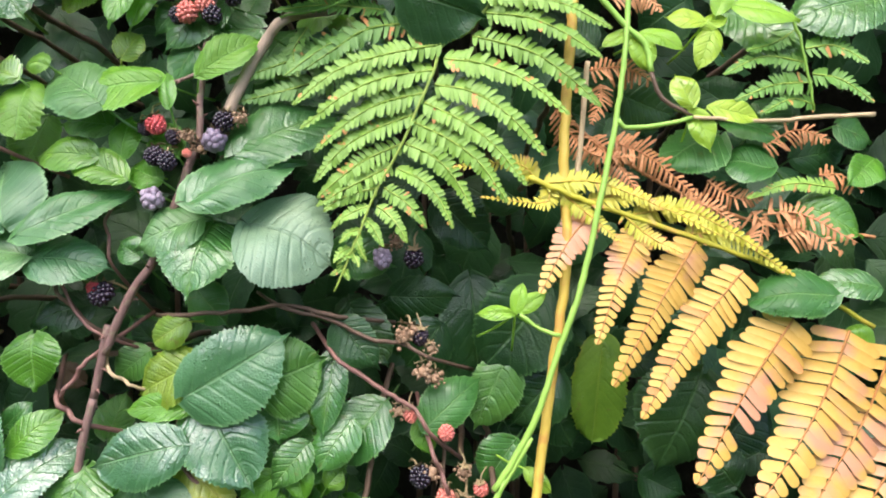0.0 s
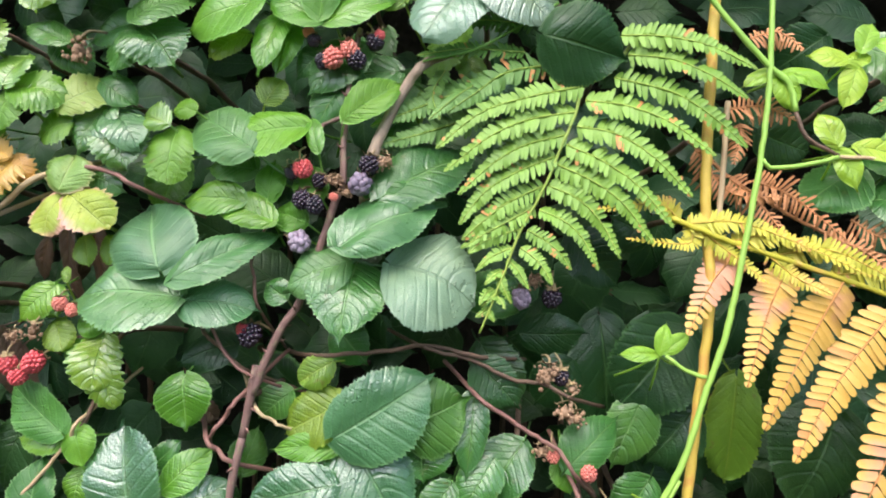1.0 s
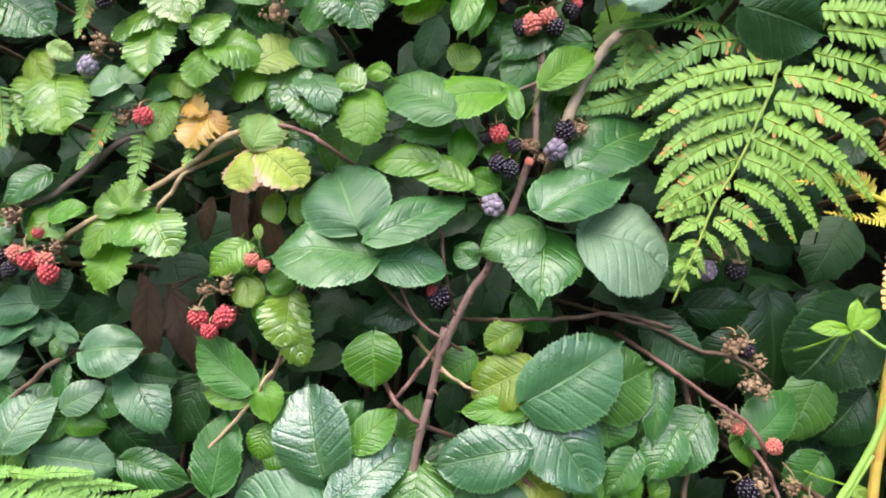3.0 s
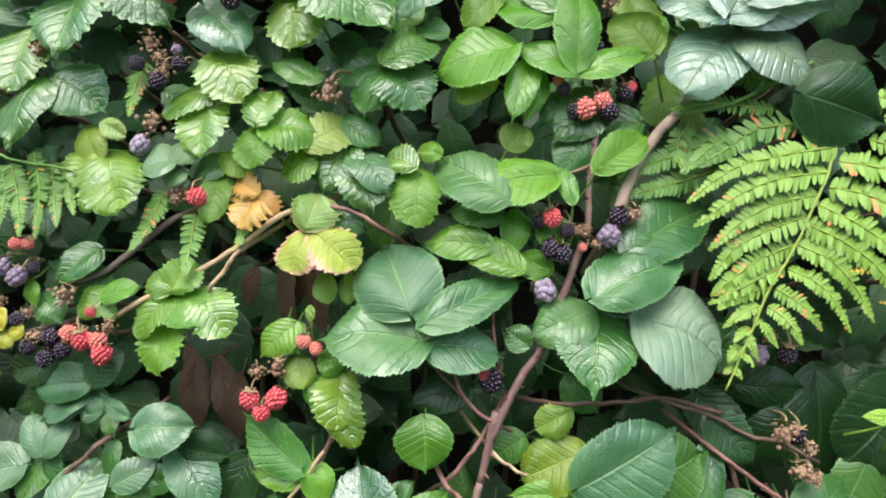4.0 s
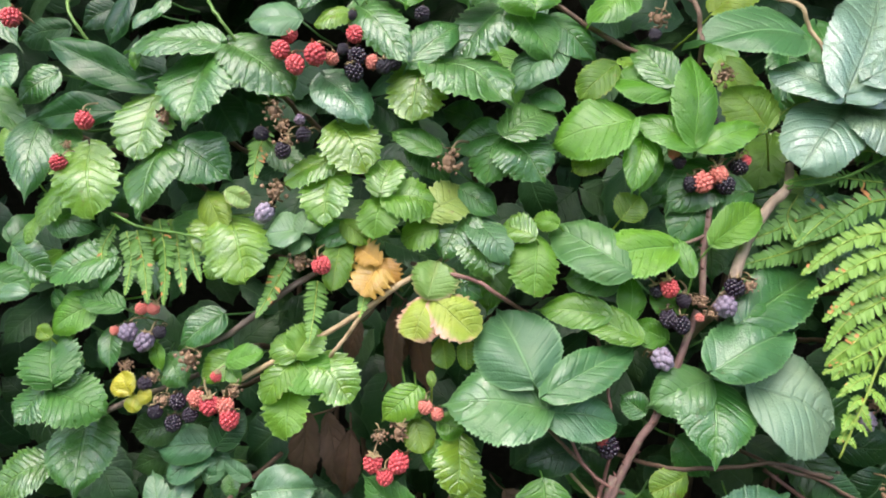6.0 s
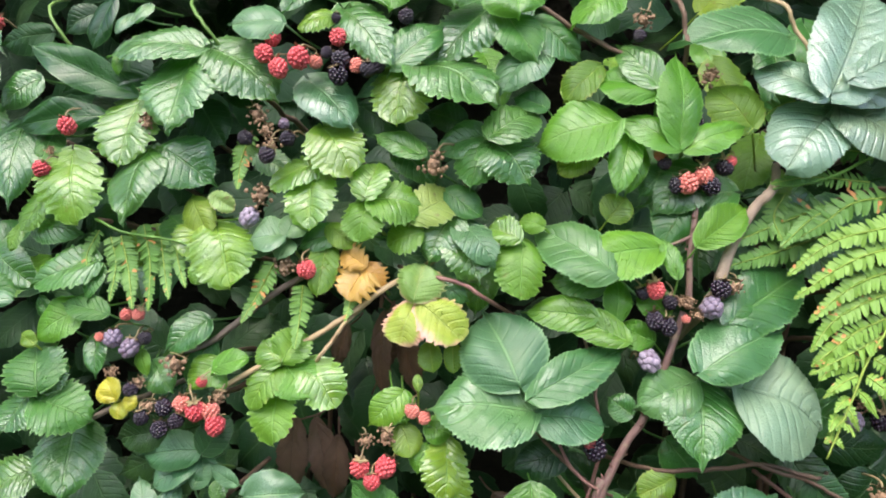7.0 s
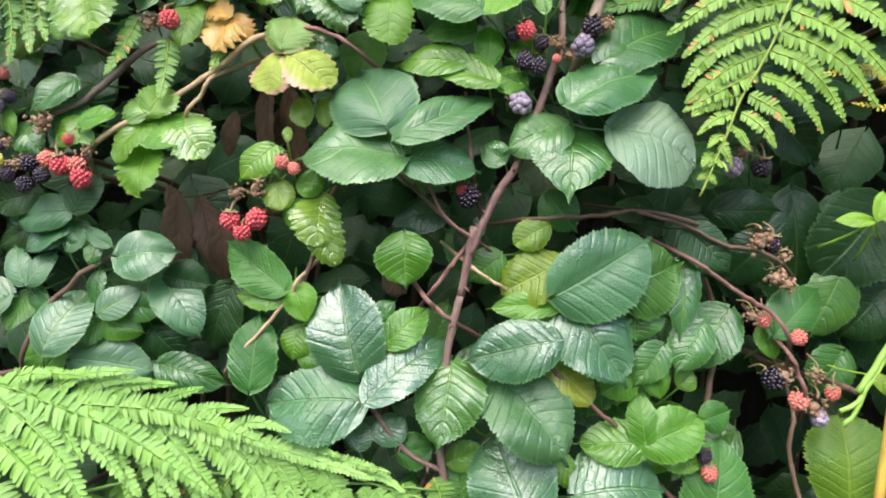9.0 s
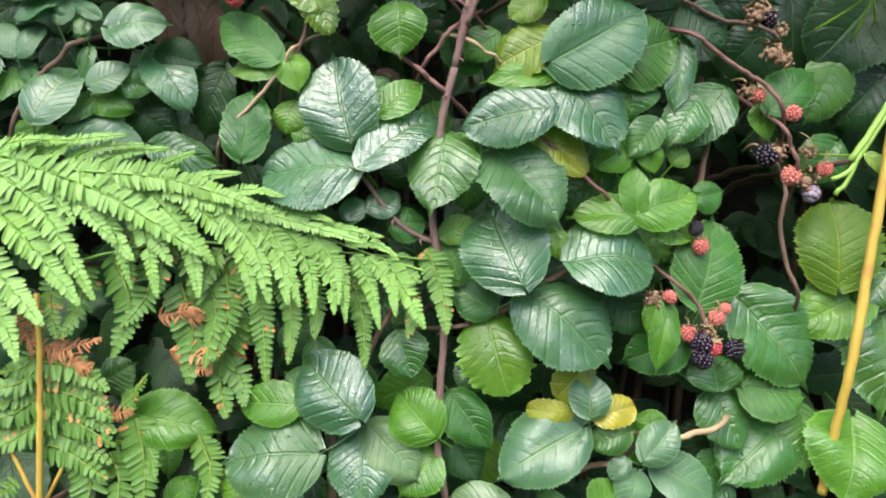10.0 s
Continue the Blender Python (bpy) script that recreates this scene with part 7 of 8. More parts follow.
plant = thing("bramble_cane", "bramble leaves behind the rust-coloured bracken", "bramble", "bramble canes", (0.3166, 0.5500, 0.0000))
root(plant, (0.3105, 0.1254, 1.4302))
leaf(plant, "m", (0.2911, 0.0911, 1.4314), (0.2486, 0.0823, 1.4065), 0.0420, 36, -13)
leaf(plant, "m", (0.3194, 0.0783, 1.4083), (0.2873, 0.0883, 1.4115), 0.0419, 45, -12)
leaf(plant, "d", (0.3030, 0.0920, 1.4461), (0.2754, 0.1011, 1.4703), 0.0268, -1, -19)
leaf(plant, "m", (0.2983, 0.1023, 1.4440), (0.3293, 0.0834, 1.4254), 0.0260, 36, -10)
leaf(plant, "m", (0.3156, 0.0927, 1.4385), (0.3407, 0.1013, 1.4571), 0.0259, 33, -8)
leaf(plant, "d", (0.2687, 0.0883, 1.5176), (0.2387, 0.1006, 1.4984), 0.0378, -15, -13)
leaf(plant, "d", (0.2315, 0.0965, 1.4569), (0.2697, 0.1034, 1.4440), 0.0367, -7, 8)
leaf(plant, "m", (0.3024, 0.1059, 1.5162), (0.3397, 0.0750, 1.4794), 0.0359, 18, -25)
leaf(plant, "m", (0.3861, 0.0880, 1.5186), (0.3273, 0.0820, 1.4994), 0.0466, 24, -2)
leaf(plant, "g", (0.3398, 0.0869, 1.3872), (0.3743, 0.0753, 1.3697), 0.0308, 18, -10)
leaf(plant, "g", (0.3872, 0.0910, 1.4175), (0.3601, 0.0734, 1.3989), 0.0222, 32, 12)
leaf(plant, "m", (0.3490, 0.0643, 1.3314), (0.2949, 0.0724, 1.3274), 0.0321, 31, -11)
leaf(plant, "m", (0.3777, 0.0705, 1.3368), (0.3407, 0.0756, 1.3425), 0.0228, 33, -2)
leaf(plant, "g", (0.3760, 0.0735, 1.2998), (0.3592, 0.0725, 1.3111), 0.0214, 10, 11)
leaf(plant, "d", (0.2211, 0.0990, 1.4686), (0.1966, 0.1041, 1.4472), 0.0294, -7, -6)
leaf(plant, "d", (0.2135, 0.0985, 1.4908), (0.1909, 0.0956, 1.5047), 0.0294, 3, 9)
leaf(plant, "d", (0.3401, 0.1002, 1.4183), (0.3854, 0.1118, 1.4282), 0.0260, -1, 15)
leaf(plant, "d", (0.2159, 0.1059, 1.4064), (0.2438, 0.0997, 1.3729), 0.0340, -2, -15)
leaf(plant, "m", (0.3638, 0.0919, 1.4388), (0.3874, 0.0911, 1.4282), 0.0305, 28, 12)

plant = thing("climbing_vine", "lime-green climbing vine stem with small bright paired leaves", "vine", "", (0.2083, 0.5500, 0.0000))
root(plant, (0.1512, 0.0601, 1.2128))
stem(plant, "v", [(0.2301, 0.0648, 1.5739), (0.2272, 0.0646, 1.5179), (0.2255, 0.0645, 1.4797), (0.2204, 0.0642, 1.4343), (0.2101, 0.0636, 1.3803), (0.2012, 0.0631, 1.3363), (0.1882, 0.0623, 1.2960), (0.1722, 0.0613, 1.2493), (0.1512, 0.0601, 1.2128)], 0.0016, 0.0020, False, "stem")
stem(plant, "v", [(0.1572, 0.0604, 1.5791), (0.1817, 0.0619, 1.5447), (0.2026, 0.0632, 1.5173), (0.2233, 0.0644, 1.4935), (0.2371, 0.0652, 1.4800), (0.2413, 0.0655, 1.4636)], 0.0018, 0.0018, False, "stem")
stem(plant, "n", [(0.2406, 0.0654, 1.4646), (0.2482, 0.0659, 1.4476), (0.2663, 0.0670, 1.4374)], 0.0014, 0.0011, False, "stem")
stem(plant, "v", [(0.2214, 0.0643, 1.4343), (0.2273, 0.0646, 1.4293), (0.2459, 0.0658, 1.4314), (0.2663, 0.0670, 1.4367)], 0.0014, 0.0014, False, "stem")
stem(plant, "t", [(0.2663, 0.0670, 1.4367), (0.3088, 0.0695, 1.4356), (0.3394, 0.0714, 1.4384), (0.3760, 0.0720, 1.4409)], 0.0011, 0.0014, False, "stem")
stem(plant, "v", [(0.1888, 0.0623, 1.3043), (0.1764, 0.0616, 1.3074), (0.1645, 0.0609, 1.3161)], 0.0014, 0.0011, False, "stem")
stem(plant, "v", [(0.1726, 0.0614, 1.2440), (0.1621, 0.0607, 1.2250), (0.1515, 0.0601, 1.2076), (0.1408, 0.0594, 1.2011)], 0.0014, 0.0014, False, "stem")
stem(plant, "v", [(0.1574, 0.0604, 1.2197), (0.1502, 0.0600, 1.2008), (0.1434, 0.0596, 1.1920)], 0.0014, 0.0014, False, "stem")
leaf(plant, "v", (0.2320, 0.0710, 1.4900), (0.2110, 0.0670, 1.4810), 0.0115, 30, 0)
leaf(plant, "v", (0.2330, 0.0680, 1.4870), (0.2390, 0.0640, 1.4650), 0.0166, 10, 0)
leaf(plant, "v", (0.2360, 0.0690, 1.4880), (0.2620, 0.0650, 1.4790), 0.0148, 30, 0)
leaf(plant, "v", (0.2670, 0.0690, 1.4440), (0.2570, 0.0730, 1.4650), 0.0183, 10, 0)
leaf(plant, "v", (0.2780, 0.0710, 1.4440), (0.3080, 0.0690, 1.4360), 0.0162, 20, 0)
leaf(plant, "v", (0.2680, 0.0720, 1.4420), (0.2780, 0.0680, 1.4160), 0.0168, 10, 0)
leaf(plant, "v", (0.2740, 0.0700, 1.4960), (0.2510, 0.0720, 1.5010), 0.0151, 24, 0)
leaf(plant, "v", (0.2730, 0.0710, 1.4940), (0.2900, 0.0730, 1.5010), 0.0116, 20, 0)
leaf(plant, "v", (0.2800, 0.0720, 1.4940), (0.2700, 0.0680, 1.4660), 0.0168, 10, 0)
leaf(plant, "v", (0.2920, 0.0720, 1.5070), (0.3290, 0.0660, 1.4940), 0.0206, 30, 0)
leaf(plant, "v", (0.2810, 0.0690, 1.5010), (0.2900, 0.0730, 1.5220), 0.0147, 14, 0)
leaf(plant, "v", (0.1620, 0.0680, 1.3160), (0.1380, 0.0680, 1.3170), 0.0103, 24, 0)
leaf(plant, "v", (0.1620, 0.0650, 1.3170), (0.1660, 0.0690, 1.3360), 0.0101, 10, 0)
leaf(plant, "v", (0.1640, 0.0660, 1.3180), (0.1810, 0.0700, 1.3300), 0.0113, 20, 0)
leaf(plant, "v", (0.1710, 0.0820, 1.2200), (0.1870, 0.0780, 1.2060), 0.0114, 14, 0)

plant = thing("bracken_frond", "green bracken frond with bitten rusty tips", "fern", "bracken fronds", (0.1428, 0.5500, 0.0000))
root(plant, (0.1343, 0.0671, 1.5112))
stem(plant, "f", [(0.1480, 0.0660, 1.5120), (0.1310, 0.0630, 1.4870), (0.1150, 0.0610, 1.4780), (0.1100, 0.0600, 1.4610), (0.1040, 0.0590, 1.4460), (0.0920, 0.0580, 1.4160), (0.0780, 0.0580, 1.3890), (0.0680, 0.0570, 1.3630), (0.0610, 0.0570, 1.3440), (0.0540, 0.0560, 1.3270)], 0.0012, 0.0006, False, "rachis")
pinna(plant, "fd", [(0.1000, 0.0640, 1.4930), (0.0690, 0.0610, 1.4870), (0.0490, 0.0580, 1.4730), (0.0320, 0.0580, 1.4610)], 0.0195, 8, 0.05)
pinna(plant, "fg", [(0.1150, 0.0600, 1.4780), (0.0800, 0.0570, 1.4700), (0.0520, 0.0560, 1.4600), (0.0260, 0.0540, 1.4380)], 0.0187, 10, 0.06)
pinna(plant, "fg", [(0.1100, 0.0600, 1.4620), (0.0800, 0.0570, 1.4560), (0.0560, 0.0550, 1.4440), (0.0310, 0.0550, 1.4240)], 0.0195, 22, 0.06)
pinna(plant, "fg", [(0.1050, 0.0600, 1.4480), (0.0800, 0.0570, 1.4410), (0.0600, 0.0560, 1.4290), (0.0400, 0.0540, 1.4100)], 0.0187, 20, 0.06)
pinna(plant, "fg", [(0.0990, 0.0600, 1.4350), (0.0740, 0.0570, 1.4240), (0.0550, 0.0560, 1.4110), (0.0410, 0.0530, 1.3920)], 0.0178, 28, 0.06)
pinna(plant, "fg", [(0.0920, 0.0600, 1.4170), (0.0700, 0.0570, 1.4060), (0.0550, 0.0550, 1.3940), (0.0430, 0.0550, 1.3830)], 0.0161, 14, 0.06)
pinna(plant, "fg", [(0.0860, 0.0600, 1.4040), (0.0710, 0.0570, 1.3950), (0.0570, 0.0550, 1.3870), (0.0420, 0.0560, 1.3780)], 0.0144, 13, 0.06)
pinna(plant, "fg", [(0.0780, 0.0600, 1.3900), (0.0640, 0.0570, 1.3860), (0.0540, 0.0560, 1.3810), (0.0470, 0.0540, 1.3750)], 0.0119, 9, 0.06)
pinna(plant, "fg", [(0.0730, 0.0600, 1.3790), (0.0640, 0.0570, 1.3750), (0.0580, 0.0550, 1.3710), (0.0510, 0.0560, 1.3640)], 0.0093, 16, 0.06)
pinna(plant, "fg", [(0.0680, 0.0600, 1.3650), (0.0620, 0.0560, 1.3620), (0.0570, 0.0540, 1.3560)], 0.0076, 26, 0.06)
pinna(plant, "fg", [(0.0620, 0.0600, 1.3540), (0.0570, 0.0560, 1.3500), (0.0540, 0.0530, 1.3440)], 0.0068, 16, 0.06)
pinna(plant, "fg", [(0.1370, 0.0600, 1.5090), (0.1630, 0.0570, 1.5070), (0.1890, 0.0550, 1.5000), (0.2160, 0.0570, 1.4870)], 0.0187, 10, 0.06)
pinna(plant, "fg", [(0.1410, 0.0600, 1.4970), (0.1670, 0.0570, 1.4930), (0.1900, 0.0550, 1.4820), (0.2100, 0.0560, 1.4690)], 0.0187, 19, 0.06)
pinna(plant, "fg", [(0.1330, 0.0600, 1.4830), (0.1670, 0.0570, 1.4730), (0.1900, 0.0560, 1.4580), (0.2100, 0.0570, 1.4400)], 0.0187, 20, 0.06)
pinna(plant, "fg", [(0.1160, 0.0600, 1.4690), (0.1400, 0.0570, 1.4650), (0.1660, 0.0550, 1.4540), (0.1910, 0.0530, 1.4340)], 0.0195, 18, 0.06)
pinna(plant, "fg", [(0.1110, 0.0600, 1.4530), (0.1340, 0.0570, 1.4480), (0.1560, 0.0540, 1.4330), (0.1780, 0.0550, 1.4100)], 0.0195, 12, 0.06)
pinna(plant, "fg", [(0.1050, 0.0600, 1.4420), (0.1270, 0.0570, 1.4310), (0.1470, 0.0550, 1.4160), (0.1670, 0.0540, 1.3920)], 0.0187, 29, 0.06)
pinna(plant, "fg", [(0.0990, 0.0600, 1.4300), (0.1210, 0.0570, 1.4190), (0.1390, 0.0560, 1.4050), (0.1560, 0.0560, 1.3820)], 0.0178, 9, 0.06)
pinna(plant, "fg", [(0.0940, 0.0600, 1.4170), (0.1110, 0.0570, 1.4090), (0.1250, 0.0560, 1.3950), (0.1370, 0.0550, 1.3730)], 0.0161, 14, 0.06)
pinna(plant, "fg", [(0.0890, 0.0600, 1.4020), (0.1040, 0.0570, 1.3950), (0.1150, 0.0560, 1.3840), (0.1240, 0.0550, 1.3660)], 0.0144, 26, 0.06)
pinna(plant, "fg", [(0.0820, 0.0600, 1.3900), (0.0930, 0.0570, 1.3830), (0.1010, 0.0550, 1.3760), (0.1080, 0.0560, 1.3660)], 0.0127, 11, 0.06)
pinna(plant, "fg", [(0.0780, 0.0600, 1.3790), (0.0860, 0.0570, 1.3730), (0.0920, 0.0550, 1.3660), (0.0970, 0.0550, 1.3570)], 0.0110, 20, 0.06)
pinna(plant, "fg", [(0.0700, 0.0600, 1.3720), (0.0760, 0.0570, 1.3660), (0.0790, 0.0560, 1.3610), (0.0830, 0.0550, 1.3540)], 0.0085, 29, 0.06)
pinna(plant, "fg", [(0.0650, 0.0600, 1.3630), (0.0680, 0.0560, 1.3550), (0.0730, 0.0570, 1.3450)], 0.0072, 19, 0.06)
pinna(plant, "fg", [(0.0620, 0.0600, 1.3530), (0.0660, 0.0570, 1.3480), (0.0690, 0.0540, 1.3420)], 0.0064, 23, 0.06)
pinna(plant, "fg", [(0.0640, 0.0600, 1.3520), (0.0600, 0.0560, 1.3480), (0.0550, 0.0560, 1.3430)], 0.0059, 16, 0.06)
pinna(plant, "fg", [(0.0580, 0.0600, 1.3410), (0.0610, 0.0560, 1.3380), (0.0630, 0.0550, 1.3340)], 0.0051, 9, 0.06)
pinna(plant, "fg", [(0.0590, 0.0600, 1.3430), (0.0550, 0.0560, 1.3390), (0.0520, 0.0550, 1.3370)], 0.0051, 10, 0.06)

plant = thing("bracken_frond", "bright green bracken tip with narrow leaflets", "fern", "bracken fronds", (0.3758, 0.5500, 0.0000))
root(plant, (0.3279, 0.0787, 1.5045))
stem(plant, "fg", [(0.3279, 0.0747, 1.5045), (0.3365, 0.0752, 1.4767), (0.3423, 0.0755, 1.4438)], 0.0011, 0.0007, False, "rachis")
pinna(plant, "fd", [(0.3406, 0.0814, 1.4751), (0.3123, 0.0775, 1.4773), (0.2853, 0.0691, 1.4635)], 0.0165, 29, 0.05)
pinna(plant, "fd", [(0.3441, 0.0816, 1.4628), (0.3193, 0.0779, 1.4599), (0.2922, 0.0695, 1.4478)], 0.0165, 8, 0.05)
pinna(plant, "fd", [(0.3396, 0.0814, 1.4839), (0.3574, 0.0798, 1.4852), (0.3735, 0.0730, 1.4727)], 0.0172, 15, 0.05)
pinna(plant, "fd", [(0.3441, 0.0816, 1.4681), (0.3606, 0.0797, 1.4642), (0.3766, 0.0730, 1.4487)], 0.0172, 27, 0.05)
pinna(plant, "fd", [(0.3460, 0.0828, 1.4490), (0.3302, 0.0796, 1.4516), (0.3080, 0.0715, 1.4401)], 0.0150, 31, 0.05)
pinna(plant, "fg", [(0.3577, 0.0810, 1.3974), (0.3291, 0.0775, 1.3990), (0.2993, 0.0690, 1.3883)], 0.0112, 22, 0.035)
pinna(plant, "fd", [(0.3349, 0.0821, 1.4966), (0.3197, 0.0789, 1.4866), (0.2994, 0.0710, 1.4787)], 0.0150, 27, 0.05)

plant = thing("bracken_frond", "yellowing bracken frond with orange-brown tips", "fern", "bracken fronds", (0.2302, 0.5500, 0.0000))
root(plant, (0.1688, 0.0691, 1.3986))
stem(plant, "fy", [(0.1688, 0.0651, 1.3986), (0.2014, 0.0671, 1.3856), (0.2322, 0.0689, 1.3760), (0.2765, 0.0716, 1.3616), (0.3209, 0.0743, 1.3455), (0.3776, 0.0760, 1.3130)], 0.0018, 0.0015, False, "rachis")
pinna(plant, "fy", [(0.1777, 0.0677, 1.3956), (0.2114, 0.0674, 1.3960), (0.2571, 0.0634, 1.3777)], 0.0167, 21, 0.05)
pinna(plant, "fy", [(0.2052, 0.0693, 1.3858), (0.2354, 0.0689, 1.3880), (0.2840, 0.0650, 1.3649)], 0.0182, 33, 0.05)
pinna(plant, "fy", [(0.2327, 0.0710, 1.3779), (0.2661, 0.0707, 1.3801), (0.3142, 0.0668, 1.3538)], 0.0183, 6, 0.05)
pinna(plant, "fy", [(0.2636, 0.0728, 1.3665), (0.2901, 0.0722, 1.3653), (0.3275, 0.0677, 1.3424)], 0.0169, 9, 0.05)
pinna(plant, "fy", [(0.1880, 0.0683, 1.3906), (0.2048, 0.0670, 1.3771), (0.2237, 0.0614, 1.3602)], 0.0145, 7, 0.05)
pinna(plant, "fy", [(0.2253, 0.0685, 1.3775), (0.2418, 0.0673, 1.3642), (0.2599, 0.0616, 1.3543)], 0.0145, 18, 0.05)
pinna(plant, "fy", [(0.1742, 0.0675, 1.3972), (0.1602, 0.0644, 1.4069), (0.1227, 0.0554, 1.4023)], 0.0145, 17, 0.05)
pinna(plant, "fy", [(0.1811, 0.0679, 1.3939), (0.1775, 0.0654, 1.3833), (0.1398, 0.0564, 1.3852)], 0.0123, 31, 0.05)
pinna(plant, "fo", [(0.2080, 0.0710, 1.3780), (0.1930, 0.0680, 1.3600), (0.1760, 0.0570, 1.3290)], 0.0247, 23, 0.04, True)
pinna(plant, "fo", [(0.2360, 0.0690, 1.3680), (0.2240, 0.0660, 1.3400), (0.2090, 0.0550, 1.3000)], 0.0253, 23, 0.04, True)
pinna(plant, "fo", [(0.2700, 0.0700, 1.3620), (0.2470, 0.0670, 1.3230), (0.2190, 0.0560, 1.2760)], 0.0310, 6, 0.04, True)
pinna(plant, "fo", [(0.2980, 0.0710, 1.3450), (0.2660, 0.0680, 1.3040), (0.2360, 0.0570, 1.2580)], 0.0310, 28, 0.04, True)
pinna(plant, "fo", [(0.3270, 0.0690, 1.3170), (0.2990, 0.0660, 1.2750), (0.2670, 0.0550, 1.2220)], 0.0418, 7, 0.04, True)
pinna(plant, "fo", [(0.3600, 0.0700, 1.3110), (0.3470, 0.0690, 1.2760), (0.3270, 0.0640, 1.2430), (0.3010, 0.0560, 1.2090)], 0.0462, 26, 0.04, True)
pinna(plant, "fo", [(0.3860, 0.0710, 1.3030), (0.3690, 0.0700, 1.2600), (0.3470, 0.0650, 1.2270), (0.3280, 0.0570, 1.2000)], 0.0474, 25, 0.04, True)
pinna(plant, "fo", [(0.4040, 0.0690, 1.2870), (0.3900, 0.0670, 1.2480), (0.3680, 0.0630, 1.2130), (0.3510, 0.0550, 1.1930)], 0.0474, 23, 0.04, True)

plant = thing("bracken_frond", "dead rust-brown curled bracken frond", "fern", "bracken fronds", (0.2054, 0.5500, 0.0000))
root(plant, (0.1821, 0.0839, 1.4487))
stem(plant, "fn", [(0.1821, 0.0799, 1.4487), (0.2107, 0.0816, 1.4244), (0.2569, 0.0844, 1.3970), (0.3100, 0.0876, 1.3769), (0.3863, 0.0900, 1.3679)], 0.0011, 0.0011, False, "rachis")
pinna(plant, "fn", [(0.1851, 0.0761, 1.4425), (0.2060, 0.0751, 1.4161), (0.2355, 0.0701, 1.4122)], 0.0192, 11, 0)
pinna(plant, "fn", [(0.2064, 0.0774, 1.4253), (0.2235, 0.0762, 1.4095), (0.2375, 0.0702, 1.3875)], 0.0212, 33, 0)
pinna(plant, "fn", [(0.2202, 0.0772, 1.4237), (0.2441, 0.0764, 1.4133), (0.2730, 0.0714, 1.3871)], 0.0231, 6, 0)
pinna(plant, "fn", [(0.2063, 0.0794, 1.4684), (0.2269, 0.0784, 1.4700), (0.2444, 0.0727, 1.4597)], 0.0213, 13, 0)
pinna(plant, "fn", [(0.2134, 0.0798, 1.4597), (0.2131, 0.0775, 1.4484), (0.2066, 0.0704, 1.4327)], 0.0165, 17, 0)
pinna(plant, "fn", [(0.2614, 0.0767, 1.3857), (0.2779, 0.0754, 1.3842), (0.2974, 0.0698, 1.3704)], 0.0212, 5, 0)
pinna(plant, "fn", [(0.3060, 0.0784, 1.3814), (0.3119, 0.0765, 1.3728), (0.3054, 0.0693, 1.3570)], 0.0193, 14, 0)
pinna(plant, "fn", [(0.3125, 0.0777, 1.3797), (0.3355, 0.0769, 1.3801), (0.3652, 0.0710, 1.3633)], 0.0260, 23, 0)
pinna(plant, "fn", [(0.3223, 0.0773, 1.3661), (0.3384, 0.0761, 1.3698), (0.3564, 0.0700, 1.3564)], 0.0241, 23, 0)
pinna(plant, "fn", [(0.3152, 0.0839, 1.4225), (0.3352, 0.0829, 1.4331), (0.3523, 0.0770, 1.4252)], 0.0196, 23, 0)
pinna(plant, "fn", [(0.3503, 0.0860, 1.4056), (0.3626, 0.0837, 1.4055), (0.3721, 0.0770, 1.3944)], 0.0196, 25, 0)
pinna(plant, "fn", [(0.2205, 0.0822, 1.5144), (0.2377, 0.0810, 1.5176), (0.2499, 0.0750, 1.5045)], 0.0195, 23, 0)
pinna(plant, "fn", [(0.2798, 0.0808, 1.4004), (0.2963, 0.0795, 1.3900), (0.3106, 0.0736, 1.3897)], 0.0194, 6, 0)
stem(plant, "y", [(0.1995, 0.0720, 1.5746), (0.1952, 0.0717, 1.5209), (0.1941, 0.0716, 1.4961), (0.1912, 0.0715, 1.4468), (0.1904, 0.0714, 1.4014), (0.1931, 0.0716, 1.3497), (0.1845, 0.0711, 1.2744), (0.1772, 0.0706, 1.2104), (0.1704, 0.0702, 1.1438), (0.1639, 0.0698, 1.0847), (0.1596, 0.0786, 1.0358), (0.1558, 0.0783, 1.0029)], 0.0033, 0.0028, False, "stalk")
stem(plant, "t", [(0.2044, 0.0733, 1.4719), (0.2025, 0.0732, 1.4473), (0.1983, 0.0729, 1.3930)], 0.0017, 0.0017, False, "stalk")

plant = thing("bracken_frond", "fresh light green bracken frond arching over the leaves", "fern", "bracken fronds", (-0.2544, 0.5500, 0.0000))
root(plant, (-0.3764, 0.0364, 1.2006))
stem(plant, "fl", [(-0.3764, 0.0324, 1.2006), (-0.3446, 0.0343, 1.1916), (-0.3129, 0.0362, 1.1878), (-0.2427, 0.0404, 1.1769), (-0.1828, 0.0440, 1.1588), (-0.1264, 0.0474, 1.1404), (-0.1001, 0.0490, 1.1347)], 0.0010, 0.0007, False, "rachis")
pinna(plant, "fl", [(-0.3439, 0.0334, 1.1898), (-0.3184, 0.0326, 1.2045), (-0.2819, 0.0281, 1.2092)], 0.0114, 23, 0)
pinna(plant, "fl", [(-0.3123, 0.0353, 1.1877), (-0.2870, 0.0345, 1.1989), (-0.2562, 0.0296, 1.2022)], 0.0107, 12, 0)
pinna(plant, "fl", [(-0.2843, 0.0369, 1.1837), (-0.2626, 0.0360, 1.1931), (-0.2402, 0.0306, 1.2009)], 0.0101, 18, 0)
